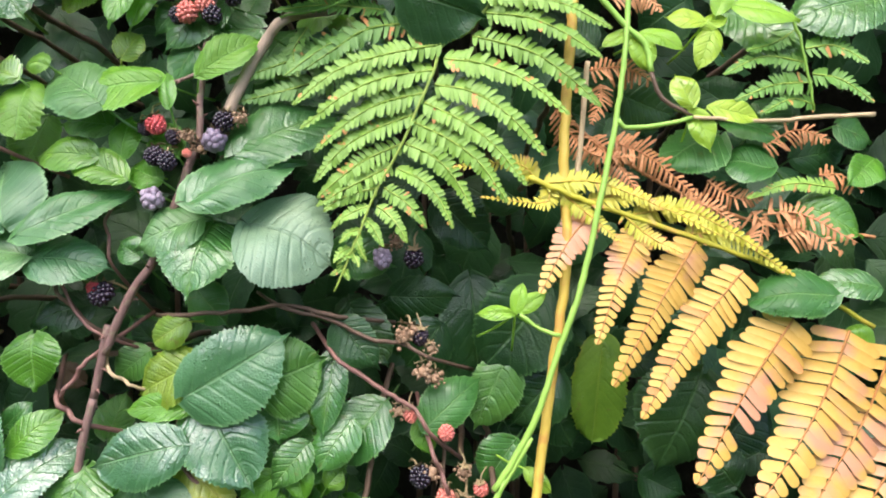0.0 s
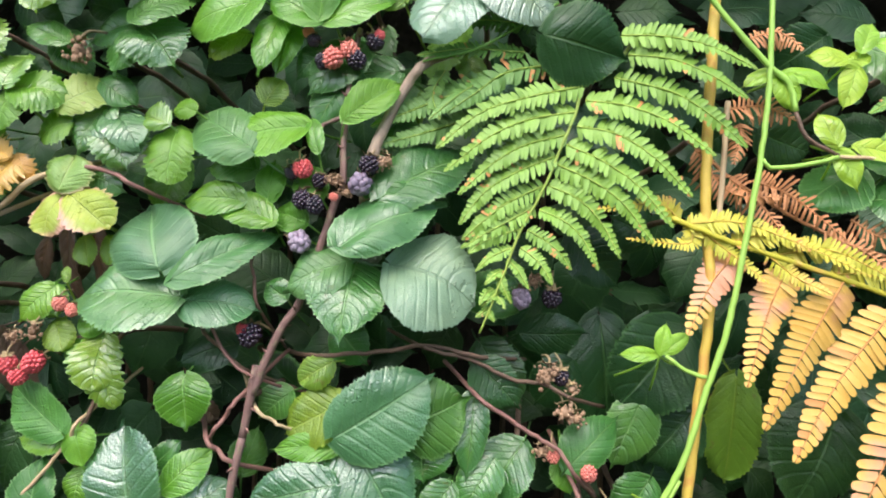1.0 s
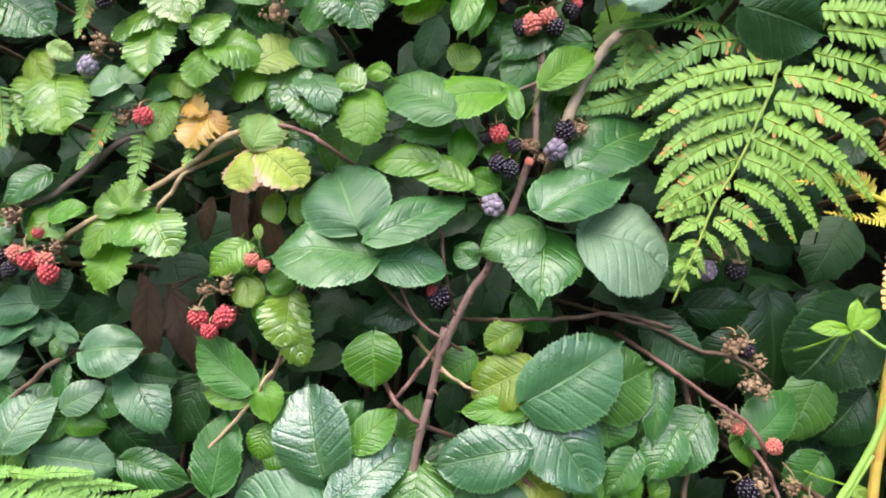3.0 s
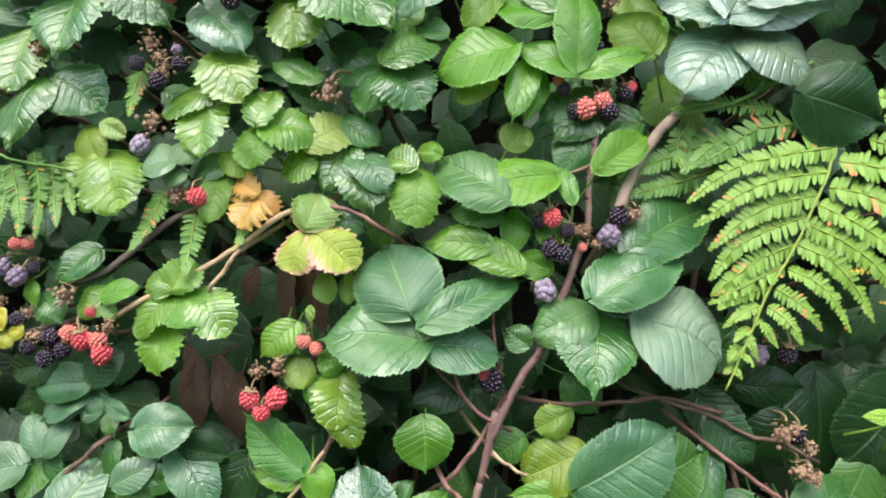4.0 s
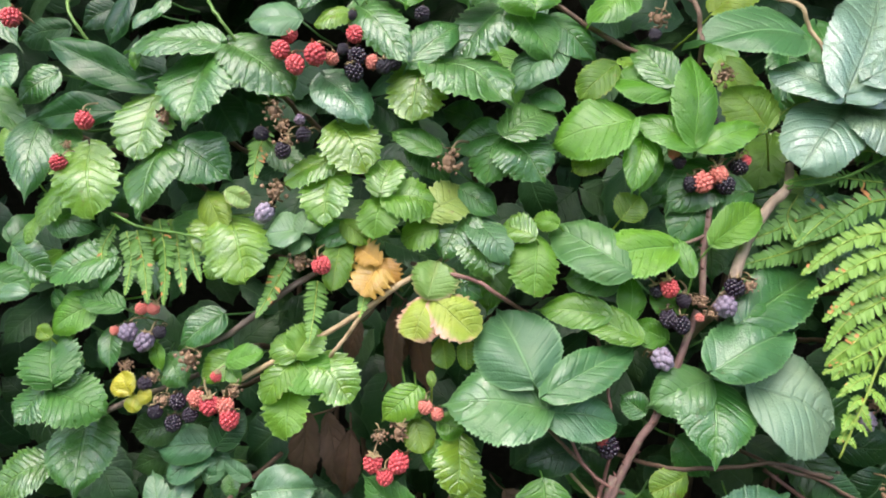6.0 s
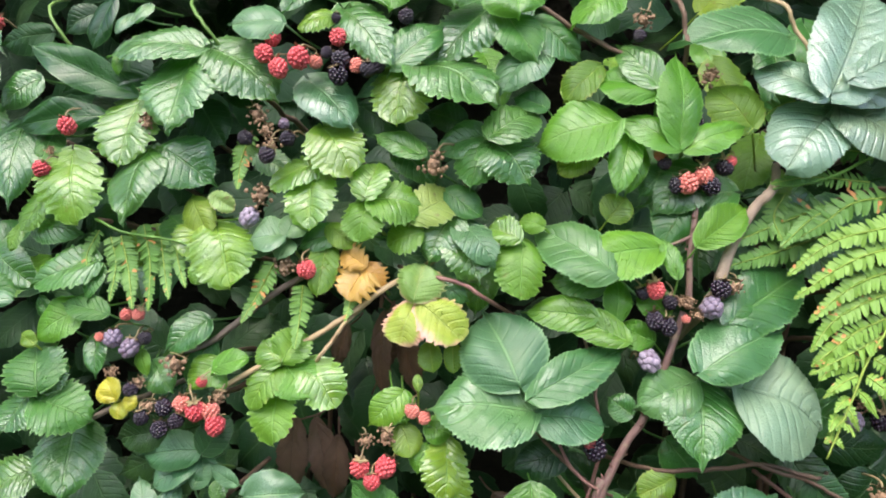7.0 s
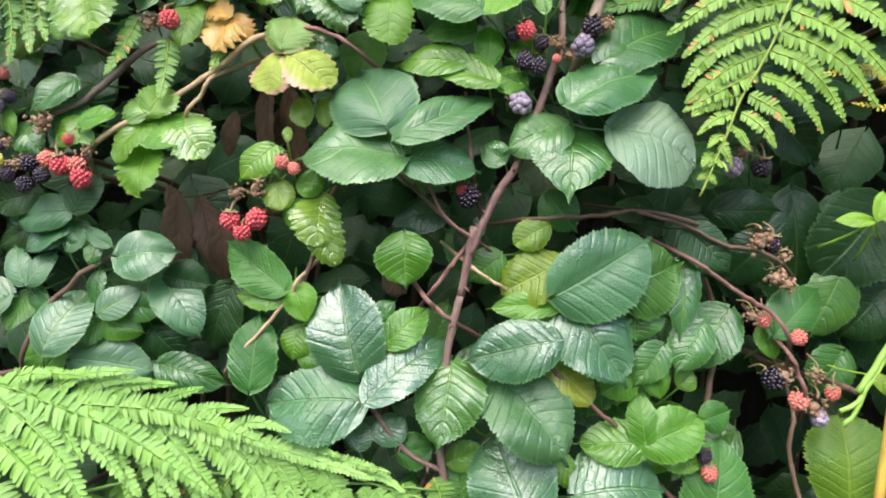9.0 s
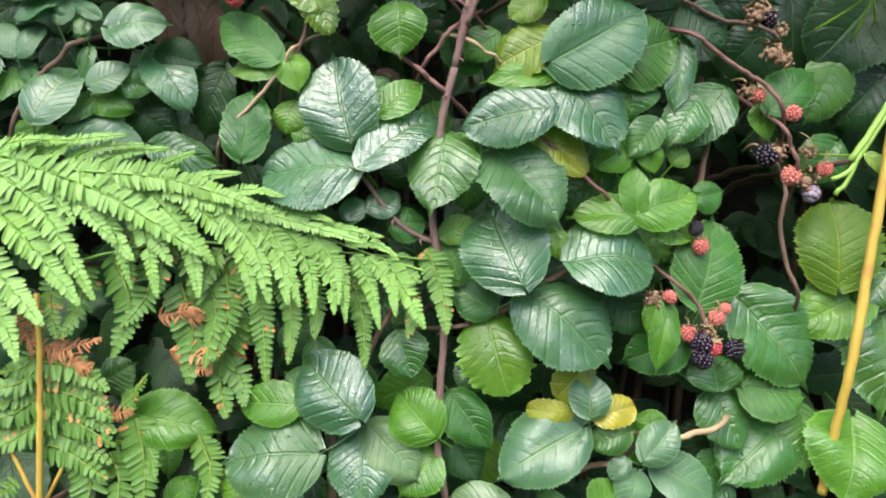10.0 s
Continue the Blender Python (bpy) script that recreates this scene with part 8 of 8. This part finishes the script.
pinna(plant, "fl", [(-0.2598, 0.0384, 1.1796), (-0.2381, 0.0375, 1.1866), (-0.2122, 0.0323, 1.1893)], 0.0101, 12, 0)
pinna(plant, "fl", [(-0.2278, 0.0393, 1.1740), (-0.2099, 0.0382, 1.1799), (-0.1853, 0.0329, 1.1762)], 0.0102, 31, 0)
pinna(plant, "fl", [(-0.1998, 0.0410, 1.1649), (-0.1784, 0.0400, 1.1675), (-0.1560, 0.0346, 1.1626)], 0.0102, 13, 0)
pinna(plant, "fl", [(-0.1752, 0.0425, 1.1574), (-0.1540, 0.0415, 1.1583), (-0.1252, 0.0365, 1.1545)], 0.0103, 10, 0)
pinna(plant, "fl", [(-0.1507, 0.0440, 1.1498), (-0.1330, 0.0428, 1.1506), (-0.1163, 0.0370, 1.1431)], 0.0089, 29, 0)
pinna(plant, "fl", [(-0.3666, 0.0250, 1.1882), (-0.3300, 0.0249, 1.1590), (-0.2952, 0.0203, 1.1093)], 0.0229, 28, 0)
pinna(plant, "fl", [(-0.3716, 0.0227, 1.1707), (-0.3350, 0.0226, 1.1383), (-0.3027, 0.0178, 1.1065)], 0.0228, 31, 0)
pinna(plant, "fl", [(-0.3771, 0.0214, 1.1432), (-0.3509, 0.0207, 1.1172), (-0.3232, 0.0156, 1.0935)], 0.0227, 25, 0)
pinna(plant, "fl", [(-0.3766, 0.0214, 1.1159), (-0.3538, 0.0205, 1.0966), (-0.3382, 0.0147, 1.0713)], 0.0195, 18, 0)
pinna(plant, "fl", [(-0.3404, 0.0286, 1.1878), (-0.2903, 0.0293, 1.1710), (-0.2309, 0.0261, 1.1391)], 0.0251, 19, 0)
pinna(plant, "fl", [(-0.3191, 0.0349, 1.1805), (-0.3000, 0.0337, 1.1673), (-0.2765, 0.0284, 1.1163)], 0.0168, 22, 0)
pinna(plant, "fl", [(-0.2940, 0.0354, 1.1780), (-0.2748, 0.0343, 1.1546), (-0.2604, 0.0284, 1.1120)], 0.0181, 23, 0)
pinna(plant, "fl", [(-0.2690, 0.0359, 1.1739), (-0.2464, 0.0350, 1.1490), (-0.2347, 0.0289, 1.1133)], 0.0188, 33, 0)
pinna(plant, "fl", [(-0.2478, 0.0361, 1.1731), (-0.2149, 0.0359, 1.1470), (-0.2010, 0.0299, 1.1115)], 0.0188, 13, 0)
pinna(plant, "fl", [(-0.2269, 0.0374, 1.1688), (-0.2045, 0.0365, 1.1440), (-0.1918, 0.0305, 1.1120)], 0.0175, 28, 0)
pinna(plant, "fl", [(-0.2094, 0.0384, 1.1627), (-0.1906, 0.0373, 1.1412), (-0.1806, 0.0312, 1.1115)], 0.0169, 6, 0)
pinna(plant, "fl", [(-0.1885, 0.0397, 1.1585), (-0.1715, 0.0385, 1.1352), (-0.1652, 0.0321, 1.1064)], 0.0156, 11, 0)
pinna(plant, "fl", [(-0.1728, 0.0406, 1.1540), (-0.1594, 0.0392, 1.1323), (-0.1527, 0.0328, 1.1070)], 0.0143, 33, 0)
pinna(plant, "fl", [(-0.1606, 0.0414, 1.1494), (-0.1507, 0.0397, 1.1293), (-0.1457, 0.0333, 1.1022)], 0.0129, 13, 0)
pinna(plant, "fl", [(-0.1431, 0.0424, 1.1433), (-0.1333, 0.0408, 1.1232), (-0.1253, 0.0345, 1.0991)], 0.0123, 20, 0)
pinna(plant, "fl", [(-0.1258, 0.0435, 1.1406), (-0.1127, 0.0420, 1.1242), (-0.0984, 0.0361, 1.1010)], 0.0178, 32, 0)
pinna(plant, "fl", [(-0.1362, 0.0428, 1.1419), (-0.1214, 0.0415, 1.1272), (-0.1162, 0.0350, 1.1077)], 0.0116, 25, 0)
pinna(plant, "fl", [(-0.3740, 0.0296, 1.1969), (-0.3409, 0.0293, 1.1861), (-0.3109, 0.0243, 1.1530)], 0.0232, 20, 0)
pinna(plant, "fl", [(-0.3572, 0.0316, 1.1919), (-0.3240, 0.0313, 1.1766), (-0.2863, 0.0268, 1.1432)], 0.0233, 26, 0)
pinna(plant, "fl", [(-0.3333, 0.0340, 1.1875), (-0.3051, 0.0334, 1.1637), (-0.2763, 0.0284, 1.1334)], 0.0221, 34, 0)
pinna(plant, "fl", [(-0.3075, 0.0366, 1.1804), (-0.2777, 0.0361, 1.1597), (-0.2527, 0.0308, 1.1317)], 0.0209, 33, 0)
pinna(plant, "fl", [(-0.2811, 0.0381, 1.1770), (-0.2550, 0.0374, 1.1590), (-0.2271, 0.0324, 1.1328)], 0.0203, 10, 0)
pinna(plant, "fl", [(-0.3764, 0.0284, 1.1812), (-0.3534, 0.0275, 1.1580), (-0.3206, 0.0228, 1.1288)], 0.0218, 9, 0)
pinna(plant, "fl", [(-0.3657, 0.0331, 1.1942), (-0.3434, 0.0321, 1.2035), (-0.3114, 0.0273, 1.2047)], 0.0120, 14, 0)
pinna(plant, "fl", [(-0.3244, 0.0315, 1.1869), (-0.2574, 0.0333, 1.1835), (-0.1894, 0.0306, 1.1658)], 0.0200, 9, 0)
pinna(plant, "fl", [(-0.2622, 0.0363, 1.1777), (-0.2057, 0.0374, 1.1673), (-0.1350, 0.0349, 1.1507)], 0.0168, 28, 0)
pinna(plant, "fl", [(-0.3658, 0.0331, 1.1987), (-0.3538, 0.0315, 1.2031), (-0.3337, 0.0260, 1.2044)], 0.0134, 30, 0)
pinna(plant, "fl", [(-0.1673, 0.0400, 1.1526), (-0.1558, 0.0384, 1.1360), (-0.1500, 0.0320, 1.1130)], 0.0136, 9, 0)
pinna(plant, "fl", [(-0.1986, 0.0381, 1.1598), (-0.1851, 0.0366, 1.1398), (-0.1735, 0.0306, 1.1102)], 0.0149, 7, 0)
pinna(plant, "fl", [(-0.3270, 0.0354, 1.1899), (-0.3050, 0.0344, 1.2010), (-0.2721, 0.0297, 1.2040)], 0.0107, 15, 0)

plant = thing("bracken_frond", "shaded green bracken frond hanging beneath a brighter one", "fern", "bracken fronds", (-0.2013, 0.5500, 0.0000))
root(plant, (-0.3289, 0.0393, 1.1277))
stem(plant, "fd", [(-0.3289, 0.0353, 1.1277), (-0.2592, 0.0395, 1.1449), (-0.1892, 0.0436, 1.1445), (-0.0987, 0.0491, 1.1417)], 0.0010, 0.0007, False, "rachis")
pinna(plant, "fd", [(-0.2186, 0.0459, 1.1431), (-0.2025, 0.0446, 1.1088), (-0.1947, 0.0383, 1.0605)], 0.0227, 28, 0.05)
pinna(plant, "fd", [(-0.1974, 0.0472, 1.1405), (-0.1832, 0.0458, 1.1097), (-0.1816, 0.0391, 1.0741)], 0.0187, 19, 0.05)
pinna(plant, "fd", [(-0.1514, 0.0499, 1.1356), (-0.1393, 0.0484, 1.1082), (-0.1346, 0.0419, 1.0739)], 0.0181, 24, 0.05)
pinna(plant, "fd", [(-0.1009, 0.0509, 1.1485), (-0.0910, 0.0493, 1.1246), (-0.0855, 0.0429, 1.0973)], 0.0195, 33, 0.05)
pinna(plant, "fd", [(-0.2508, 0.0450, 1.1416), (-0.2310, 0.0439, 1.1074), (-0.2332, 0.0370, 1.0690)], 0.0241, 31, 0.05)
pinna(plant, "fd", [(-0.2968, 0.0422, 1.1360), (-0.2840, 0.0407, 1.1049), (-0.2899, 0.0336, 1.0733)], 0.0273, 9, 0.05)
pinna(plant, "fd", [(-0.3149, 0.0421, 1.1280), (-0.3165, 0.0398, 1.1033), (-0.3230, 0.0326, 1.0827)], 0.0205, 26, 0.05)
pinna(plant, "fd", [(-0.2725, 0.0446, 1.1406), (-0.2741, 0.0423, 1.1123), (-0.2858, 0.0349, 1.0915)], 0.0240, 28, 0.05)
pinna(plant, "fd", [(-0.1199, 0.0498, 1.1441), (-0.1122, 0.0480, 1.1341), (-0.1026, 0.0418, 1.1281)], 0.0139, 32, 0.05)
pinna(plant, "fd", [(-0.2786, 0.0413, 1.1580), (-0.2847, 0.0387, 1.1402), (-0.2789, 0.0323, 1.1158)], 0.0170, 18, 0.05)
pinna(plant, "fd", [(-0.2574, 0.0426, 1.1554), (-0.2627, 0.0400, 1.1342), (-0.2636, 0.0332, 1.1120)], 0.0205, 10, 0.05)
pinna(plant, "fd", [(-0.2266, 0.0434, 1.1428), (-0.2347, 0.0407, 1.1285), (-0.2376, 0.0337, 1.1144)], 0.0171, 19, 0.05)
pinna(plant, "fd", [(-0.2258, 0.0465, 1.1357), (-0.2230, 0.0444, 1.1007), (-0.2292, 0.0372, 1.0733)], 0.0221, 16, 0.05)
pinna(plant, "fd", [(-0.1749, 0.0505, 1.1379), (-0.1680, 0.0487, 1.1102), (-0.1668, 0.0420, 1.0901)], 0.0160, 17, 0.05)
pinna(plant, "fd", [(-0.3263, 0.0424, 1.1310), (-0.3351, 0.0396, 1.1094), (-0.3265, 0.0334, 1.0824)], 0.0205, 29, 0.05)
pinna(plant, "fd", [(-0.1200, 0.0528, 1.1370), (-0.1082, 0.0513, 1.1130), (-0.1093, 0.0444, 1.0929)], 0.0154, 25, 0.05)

plant = thing("bracken_frond", "dull green bracken frond with rusty leaflets on a yellow stalk", "fern", "bracken fronds", (-0.2979, 0.5500, 0.0000))
root(plant, (-0.3357, 0.0389, 0.9747))
stem(plant, "y", [(-0.3357, 0.0349, 0.9747), (-0.3369, 0.0348, 1.0248), (-0.3380, 0.0347, 1.0674), (-0.3411, 0.0345, 1.1096)], 0.0020, 0.0017, False, "rachis")
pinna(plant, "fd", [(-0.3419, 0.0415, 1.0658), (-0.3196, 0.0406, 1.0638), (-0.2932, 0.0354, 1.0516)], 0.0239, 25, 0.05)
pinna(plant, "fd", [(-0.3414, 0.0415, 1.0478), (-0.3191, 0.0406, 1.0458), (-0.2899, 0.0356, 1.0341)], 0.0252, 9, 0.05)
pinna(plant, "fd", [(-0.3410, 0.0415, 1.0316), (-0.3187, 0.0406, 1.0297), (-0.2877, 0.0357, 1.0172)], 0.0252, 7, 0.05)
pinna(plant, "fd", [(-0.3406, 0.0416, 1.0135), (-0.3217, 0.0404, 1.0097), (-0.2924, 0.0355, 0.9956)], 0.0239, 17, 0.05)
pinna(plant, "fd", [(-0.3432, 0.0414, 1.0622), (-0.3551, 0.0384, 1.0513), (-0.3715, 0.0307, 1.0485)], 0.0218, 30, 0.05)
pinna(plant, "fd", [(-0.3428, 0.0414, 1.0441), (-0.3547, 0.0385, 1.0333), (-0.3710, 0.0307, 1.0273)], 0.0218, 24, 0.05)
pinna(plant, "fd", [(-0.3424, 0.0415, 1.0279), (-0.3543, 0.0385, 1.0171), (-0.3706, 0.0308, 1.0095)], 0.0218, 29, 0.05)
pinna(plant, "fn", [(-0.3459, 0.0422, 1.0835), (-0.3529, 0.0396, 1.0799), (-0.3662, 0.0320, 1.0945)], 0.0222, 24, 0)
pinna(plant, "fn", [(-0.3449, 0.0423, 1.0727), (-0.3276, 0.0411, 1.0739), (-0.2989, 0.0361, 1.0835)], 0.0195, 29, 0)
pinna(plant, "fn", [(-0.3240, 0.0416, 1.0669), (-0.3154, 0.0398, 1.0642), (-0.3026, 0.0338, 1.0661)], 0.0177, 35, 0)
pinna(plant, "fd", [(-0.2800, 0.0442, 1.0330), (-0.2728, 0.0424, 1.0089), (-0.2683, 0.0359, 0.9776)], 0.0274, 26, 0.05)
pinna(plant, "fd", [(-0.3437, 0.0444, 1.0572), (-0.3212, 0.0435, 1.0551), (-0.2954, 0.0383, 1.0422)], 0.0227, 31, 0.05)
pinna(plant, "fd", [(-0.3432, 0.0444, 1.0390), (-0.3189, 0.0436, 1.0372), (-0.2892, 0.0386, 1.0247)], 0.0233, 34, 0.05)
pinna(plant, "fd", [(-0.3428, 0.0444, 1.0215), (-0.3238, 0.0433, 1.0188), (-0.2915, 0.0385, 1.0053)], 0.0233, 27, 0.05)
pinna(plant, "fd", [(-0.3450, 0.0443, 1.0524), (-0.3570, 0.0413, 1.0415), (-0.3735, 0.0336, 1.0363)], 0.0206, 29, 0.05)
pinna(plant, "fd", [(-0.3446, 0.0443, 1.0353), (-0.3566, 0.0414, 1.0244), (-0.3730, 0.0336, 1.0170)], 0.0206, 7, 0.05)
pinna(plant, "fd", [(-0.3448, 0.0433, 1.0725), (-0.3531, 0.0406, 1.0617), (-0.3626, 0.0332, 1.0591)], 0.0171, 6, 0.05)
pinna(plant, "fd", [(-0.2897, 0.0446, 1.0395), (-0.2816, 0.0429, 1.0477), (-0.2690, 0.0369, 1.0633)], 0.0151, 33, 0.05)
pinna(plant, "fd", [(-0.2938, 0.0464, 1.0170), (-0.2727, 0.0454, 1.0151), (-0.2634, 0.0392, 0.9963)], 0.0172, 12, 0.05)
pinna(plant, "fd", [(-0.2972, 0.0462, 1.0095), (-0.2900, 0.0443, 0.9925), (-0.2874, 0.0378, 0.9700)], 0.0276, 14, 0.05)
pinna(plant, "fd", [(-0.2417, 0.0515, 1.0225), (-0.2328, 0.0498, 1.0019), (-0.2328, 0.0430, 0.9773)], 0.0209, 9, 0.05)
pinna(plant, "fd", [(-0.2277, 0.0523, 1.0705), (-0.2158, 0.0508, 1.0607), (-0.2102, 0.0444, 1.0447)], 0.0196, 24, 0.05)
pinna(plant, "fn", [(-0.3613, 0.0403, 1.0937), (-0.3505, 0.0387, 1.0838), (-0.3403, 0.0326, 1.0730)], 0.0177, 6, 0)
pinna(plant, "fn", [(-0.3375, 0.0418, 1.0768), (-0.3233, 0.0403, 1.0707), (-0.3084, 0.0345, 1.0639)], 0.0160, 29, 0)
pinna(plant, "fn", [(-0.2682, 0.0459, 1.0980), (-0.2565, 0.0444, 1.1006), (-0.2395, 0.0386, 1.1047)], 0.0152, 14, 0)
pinna(plant, "fn", [(-0.2962, 0.0432, 1.0340), (-0.2879, 0.0415, 1.0368), (-0.2772, 0.0354, 1.0399)], 0.0107, 27, 0)
pinna(plant, "fd", [(-0.3130, 0.0442, 1.0127), (-0.3075, 0.0423, 0.9920), (-0.3064, 0.0356, 0.9695)], 0.0309, 32, 0.05)
pinna(plant, "fd", [(-0.2559, 0.0496, 1.1198), (-0.2469, 0.0479, 1.0917), (-0.2445, 0.0413, 1.0575)], 0.0313, 26, 0.05)
pinna(plant, "fn", [(-0.2619, 0.0473, 1.1125), (-0.2498, 0.0458, 1.0990), (-0.2363, 0.0398, 1.1023)], 0.0180, 18, 0)
pinna(plant, "fn", [(-0.2608, 0.0474, 1.0767), (-0.2455, 0.0460, 1.0760), (-0.2300, 0.0402, 1.0692)], 0.0180, 24, 0)
pinna(plant, "fn", [(-0.2528, 0.0468, 1.0647), (-0.2430, 0.0452, 1.0674), (-0.2294, 0.0392, 1.0659)], 0.0135, 31, 0)
pinna(plant, "fd", [(-0.2201, 0.0538, 1.0996), (-0.2289, 0.0510, 1.0671), (-0.2217, 0.0447, 1.0367)], 0.0281, 26, 0.05)
pinna(plant, "fd", [(-0.3545, 0.0397, 0.9895), (-0.3635, 0.0369, 0.9790), (-0.3655, 0.0301, 0.9745)], 0.0136, 13, 0.05)
stem(plant, "y", [(-0.3585, 0.0395, 1.0075), (-0.3434, 0.0404, 0.9792), (-0.3395, 0.0406, 0.9702)], 0.0014, 0.0010, False, "stalk")
stem(plant, "y", [(-0.3241, 0.0416, 1.0019), (-0.3361, 0.0408, 0.9759), (-0.3388, 0.0407, 0.9703)], 0.0014, 0.0010, False, "stalk")

plant = thing("bracken_frond", "small green fern fronds hanging among bramble leaves", "fern", "bracken fronds", (-0.4012, 0.5500, 0.0000))
root(plant, (-0.4120, 0.0350, 1.4490))
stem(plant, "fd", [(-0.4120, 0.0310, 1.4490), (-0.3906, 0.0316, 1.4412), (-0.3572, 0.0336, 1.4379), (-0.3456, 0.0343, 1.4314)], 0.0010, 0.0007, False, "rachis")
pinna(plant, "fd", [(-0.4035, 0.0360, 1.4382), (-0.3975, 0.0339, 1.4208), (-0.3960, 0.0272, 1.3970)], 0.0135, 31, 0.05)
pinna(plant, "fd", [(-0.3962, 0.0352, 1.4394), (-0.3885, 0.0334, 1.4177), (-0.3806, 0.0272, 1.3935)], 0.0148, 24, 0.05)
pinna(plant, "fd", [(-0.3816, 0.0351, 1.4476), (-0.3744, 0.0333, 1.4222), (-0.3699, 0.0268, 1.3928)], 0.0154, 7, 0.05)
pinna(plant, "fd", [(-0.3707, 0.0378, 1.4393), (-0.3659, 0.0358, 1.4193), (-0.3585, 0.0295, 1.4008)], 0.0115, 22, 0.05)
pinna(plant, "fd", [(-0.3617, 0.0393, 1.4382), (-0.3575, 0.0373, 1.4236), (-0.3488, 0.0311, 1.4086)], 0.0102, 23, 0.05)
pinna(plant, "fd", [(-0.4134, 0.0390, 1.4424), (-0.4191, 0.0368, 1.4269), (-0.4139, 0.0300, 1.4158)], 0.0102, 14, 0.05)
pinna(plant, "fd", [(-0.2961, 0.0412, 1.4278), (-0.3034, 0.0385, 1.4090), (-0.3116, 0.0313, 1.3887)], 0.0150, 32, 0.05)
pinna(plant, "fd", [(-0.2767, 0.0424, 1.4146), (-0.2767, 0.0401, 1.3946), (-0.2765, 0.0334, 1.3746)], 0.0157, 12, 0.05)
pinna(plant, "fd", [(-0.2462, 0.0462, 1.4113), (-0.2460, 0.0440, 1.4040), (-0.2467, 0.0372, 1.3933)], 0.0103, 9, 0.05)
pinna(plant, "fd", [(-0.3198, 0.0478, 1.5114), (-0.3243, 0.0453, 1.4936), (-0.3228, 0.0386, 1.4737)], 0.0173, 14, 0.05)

plant = thing("bracken_frond", "shadowed dark bracken behind the thorny cane", "fern", "bracken fronds", (0.0433, 0.5500, 0.0000))
root(plant, (0.0993, 0.0650, 1.5299))
stem(plant, "fd", [(0.0993, 0.0610, 1.5299), (0.0513, 0.0581, 1.5016), (0.0166, 0.0560, 1.4921)], 0.0011, 0.0007, False, "rachis")
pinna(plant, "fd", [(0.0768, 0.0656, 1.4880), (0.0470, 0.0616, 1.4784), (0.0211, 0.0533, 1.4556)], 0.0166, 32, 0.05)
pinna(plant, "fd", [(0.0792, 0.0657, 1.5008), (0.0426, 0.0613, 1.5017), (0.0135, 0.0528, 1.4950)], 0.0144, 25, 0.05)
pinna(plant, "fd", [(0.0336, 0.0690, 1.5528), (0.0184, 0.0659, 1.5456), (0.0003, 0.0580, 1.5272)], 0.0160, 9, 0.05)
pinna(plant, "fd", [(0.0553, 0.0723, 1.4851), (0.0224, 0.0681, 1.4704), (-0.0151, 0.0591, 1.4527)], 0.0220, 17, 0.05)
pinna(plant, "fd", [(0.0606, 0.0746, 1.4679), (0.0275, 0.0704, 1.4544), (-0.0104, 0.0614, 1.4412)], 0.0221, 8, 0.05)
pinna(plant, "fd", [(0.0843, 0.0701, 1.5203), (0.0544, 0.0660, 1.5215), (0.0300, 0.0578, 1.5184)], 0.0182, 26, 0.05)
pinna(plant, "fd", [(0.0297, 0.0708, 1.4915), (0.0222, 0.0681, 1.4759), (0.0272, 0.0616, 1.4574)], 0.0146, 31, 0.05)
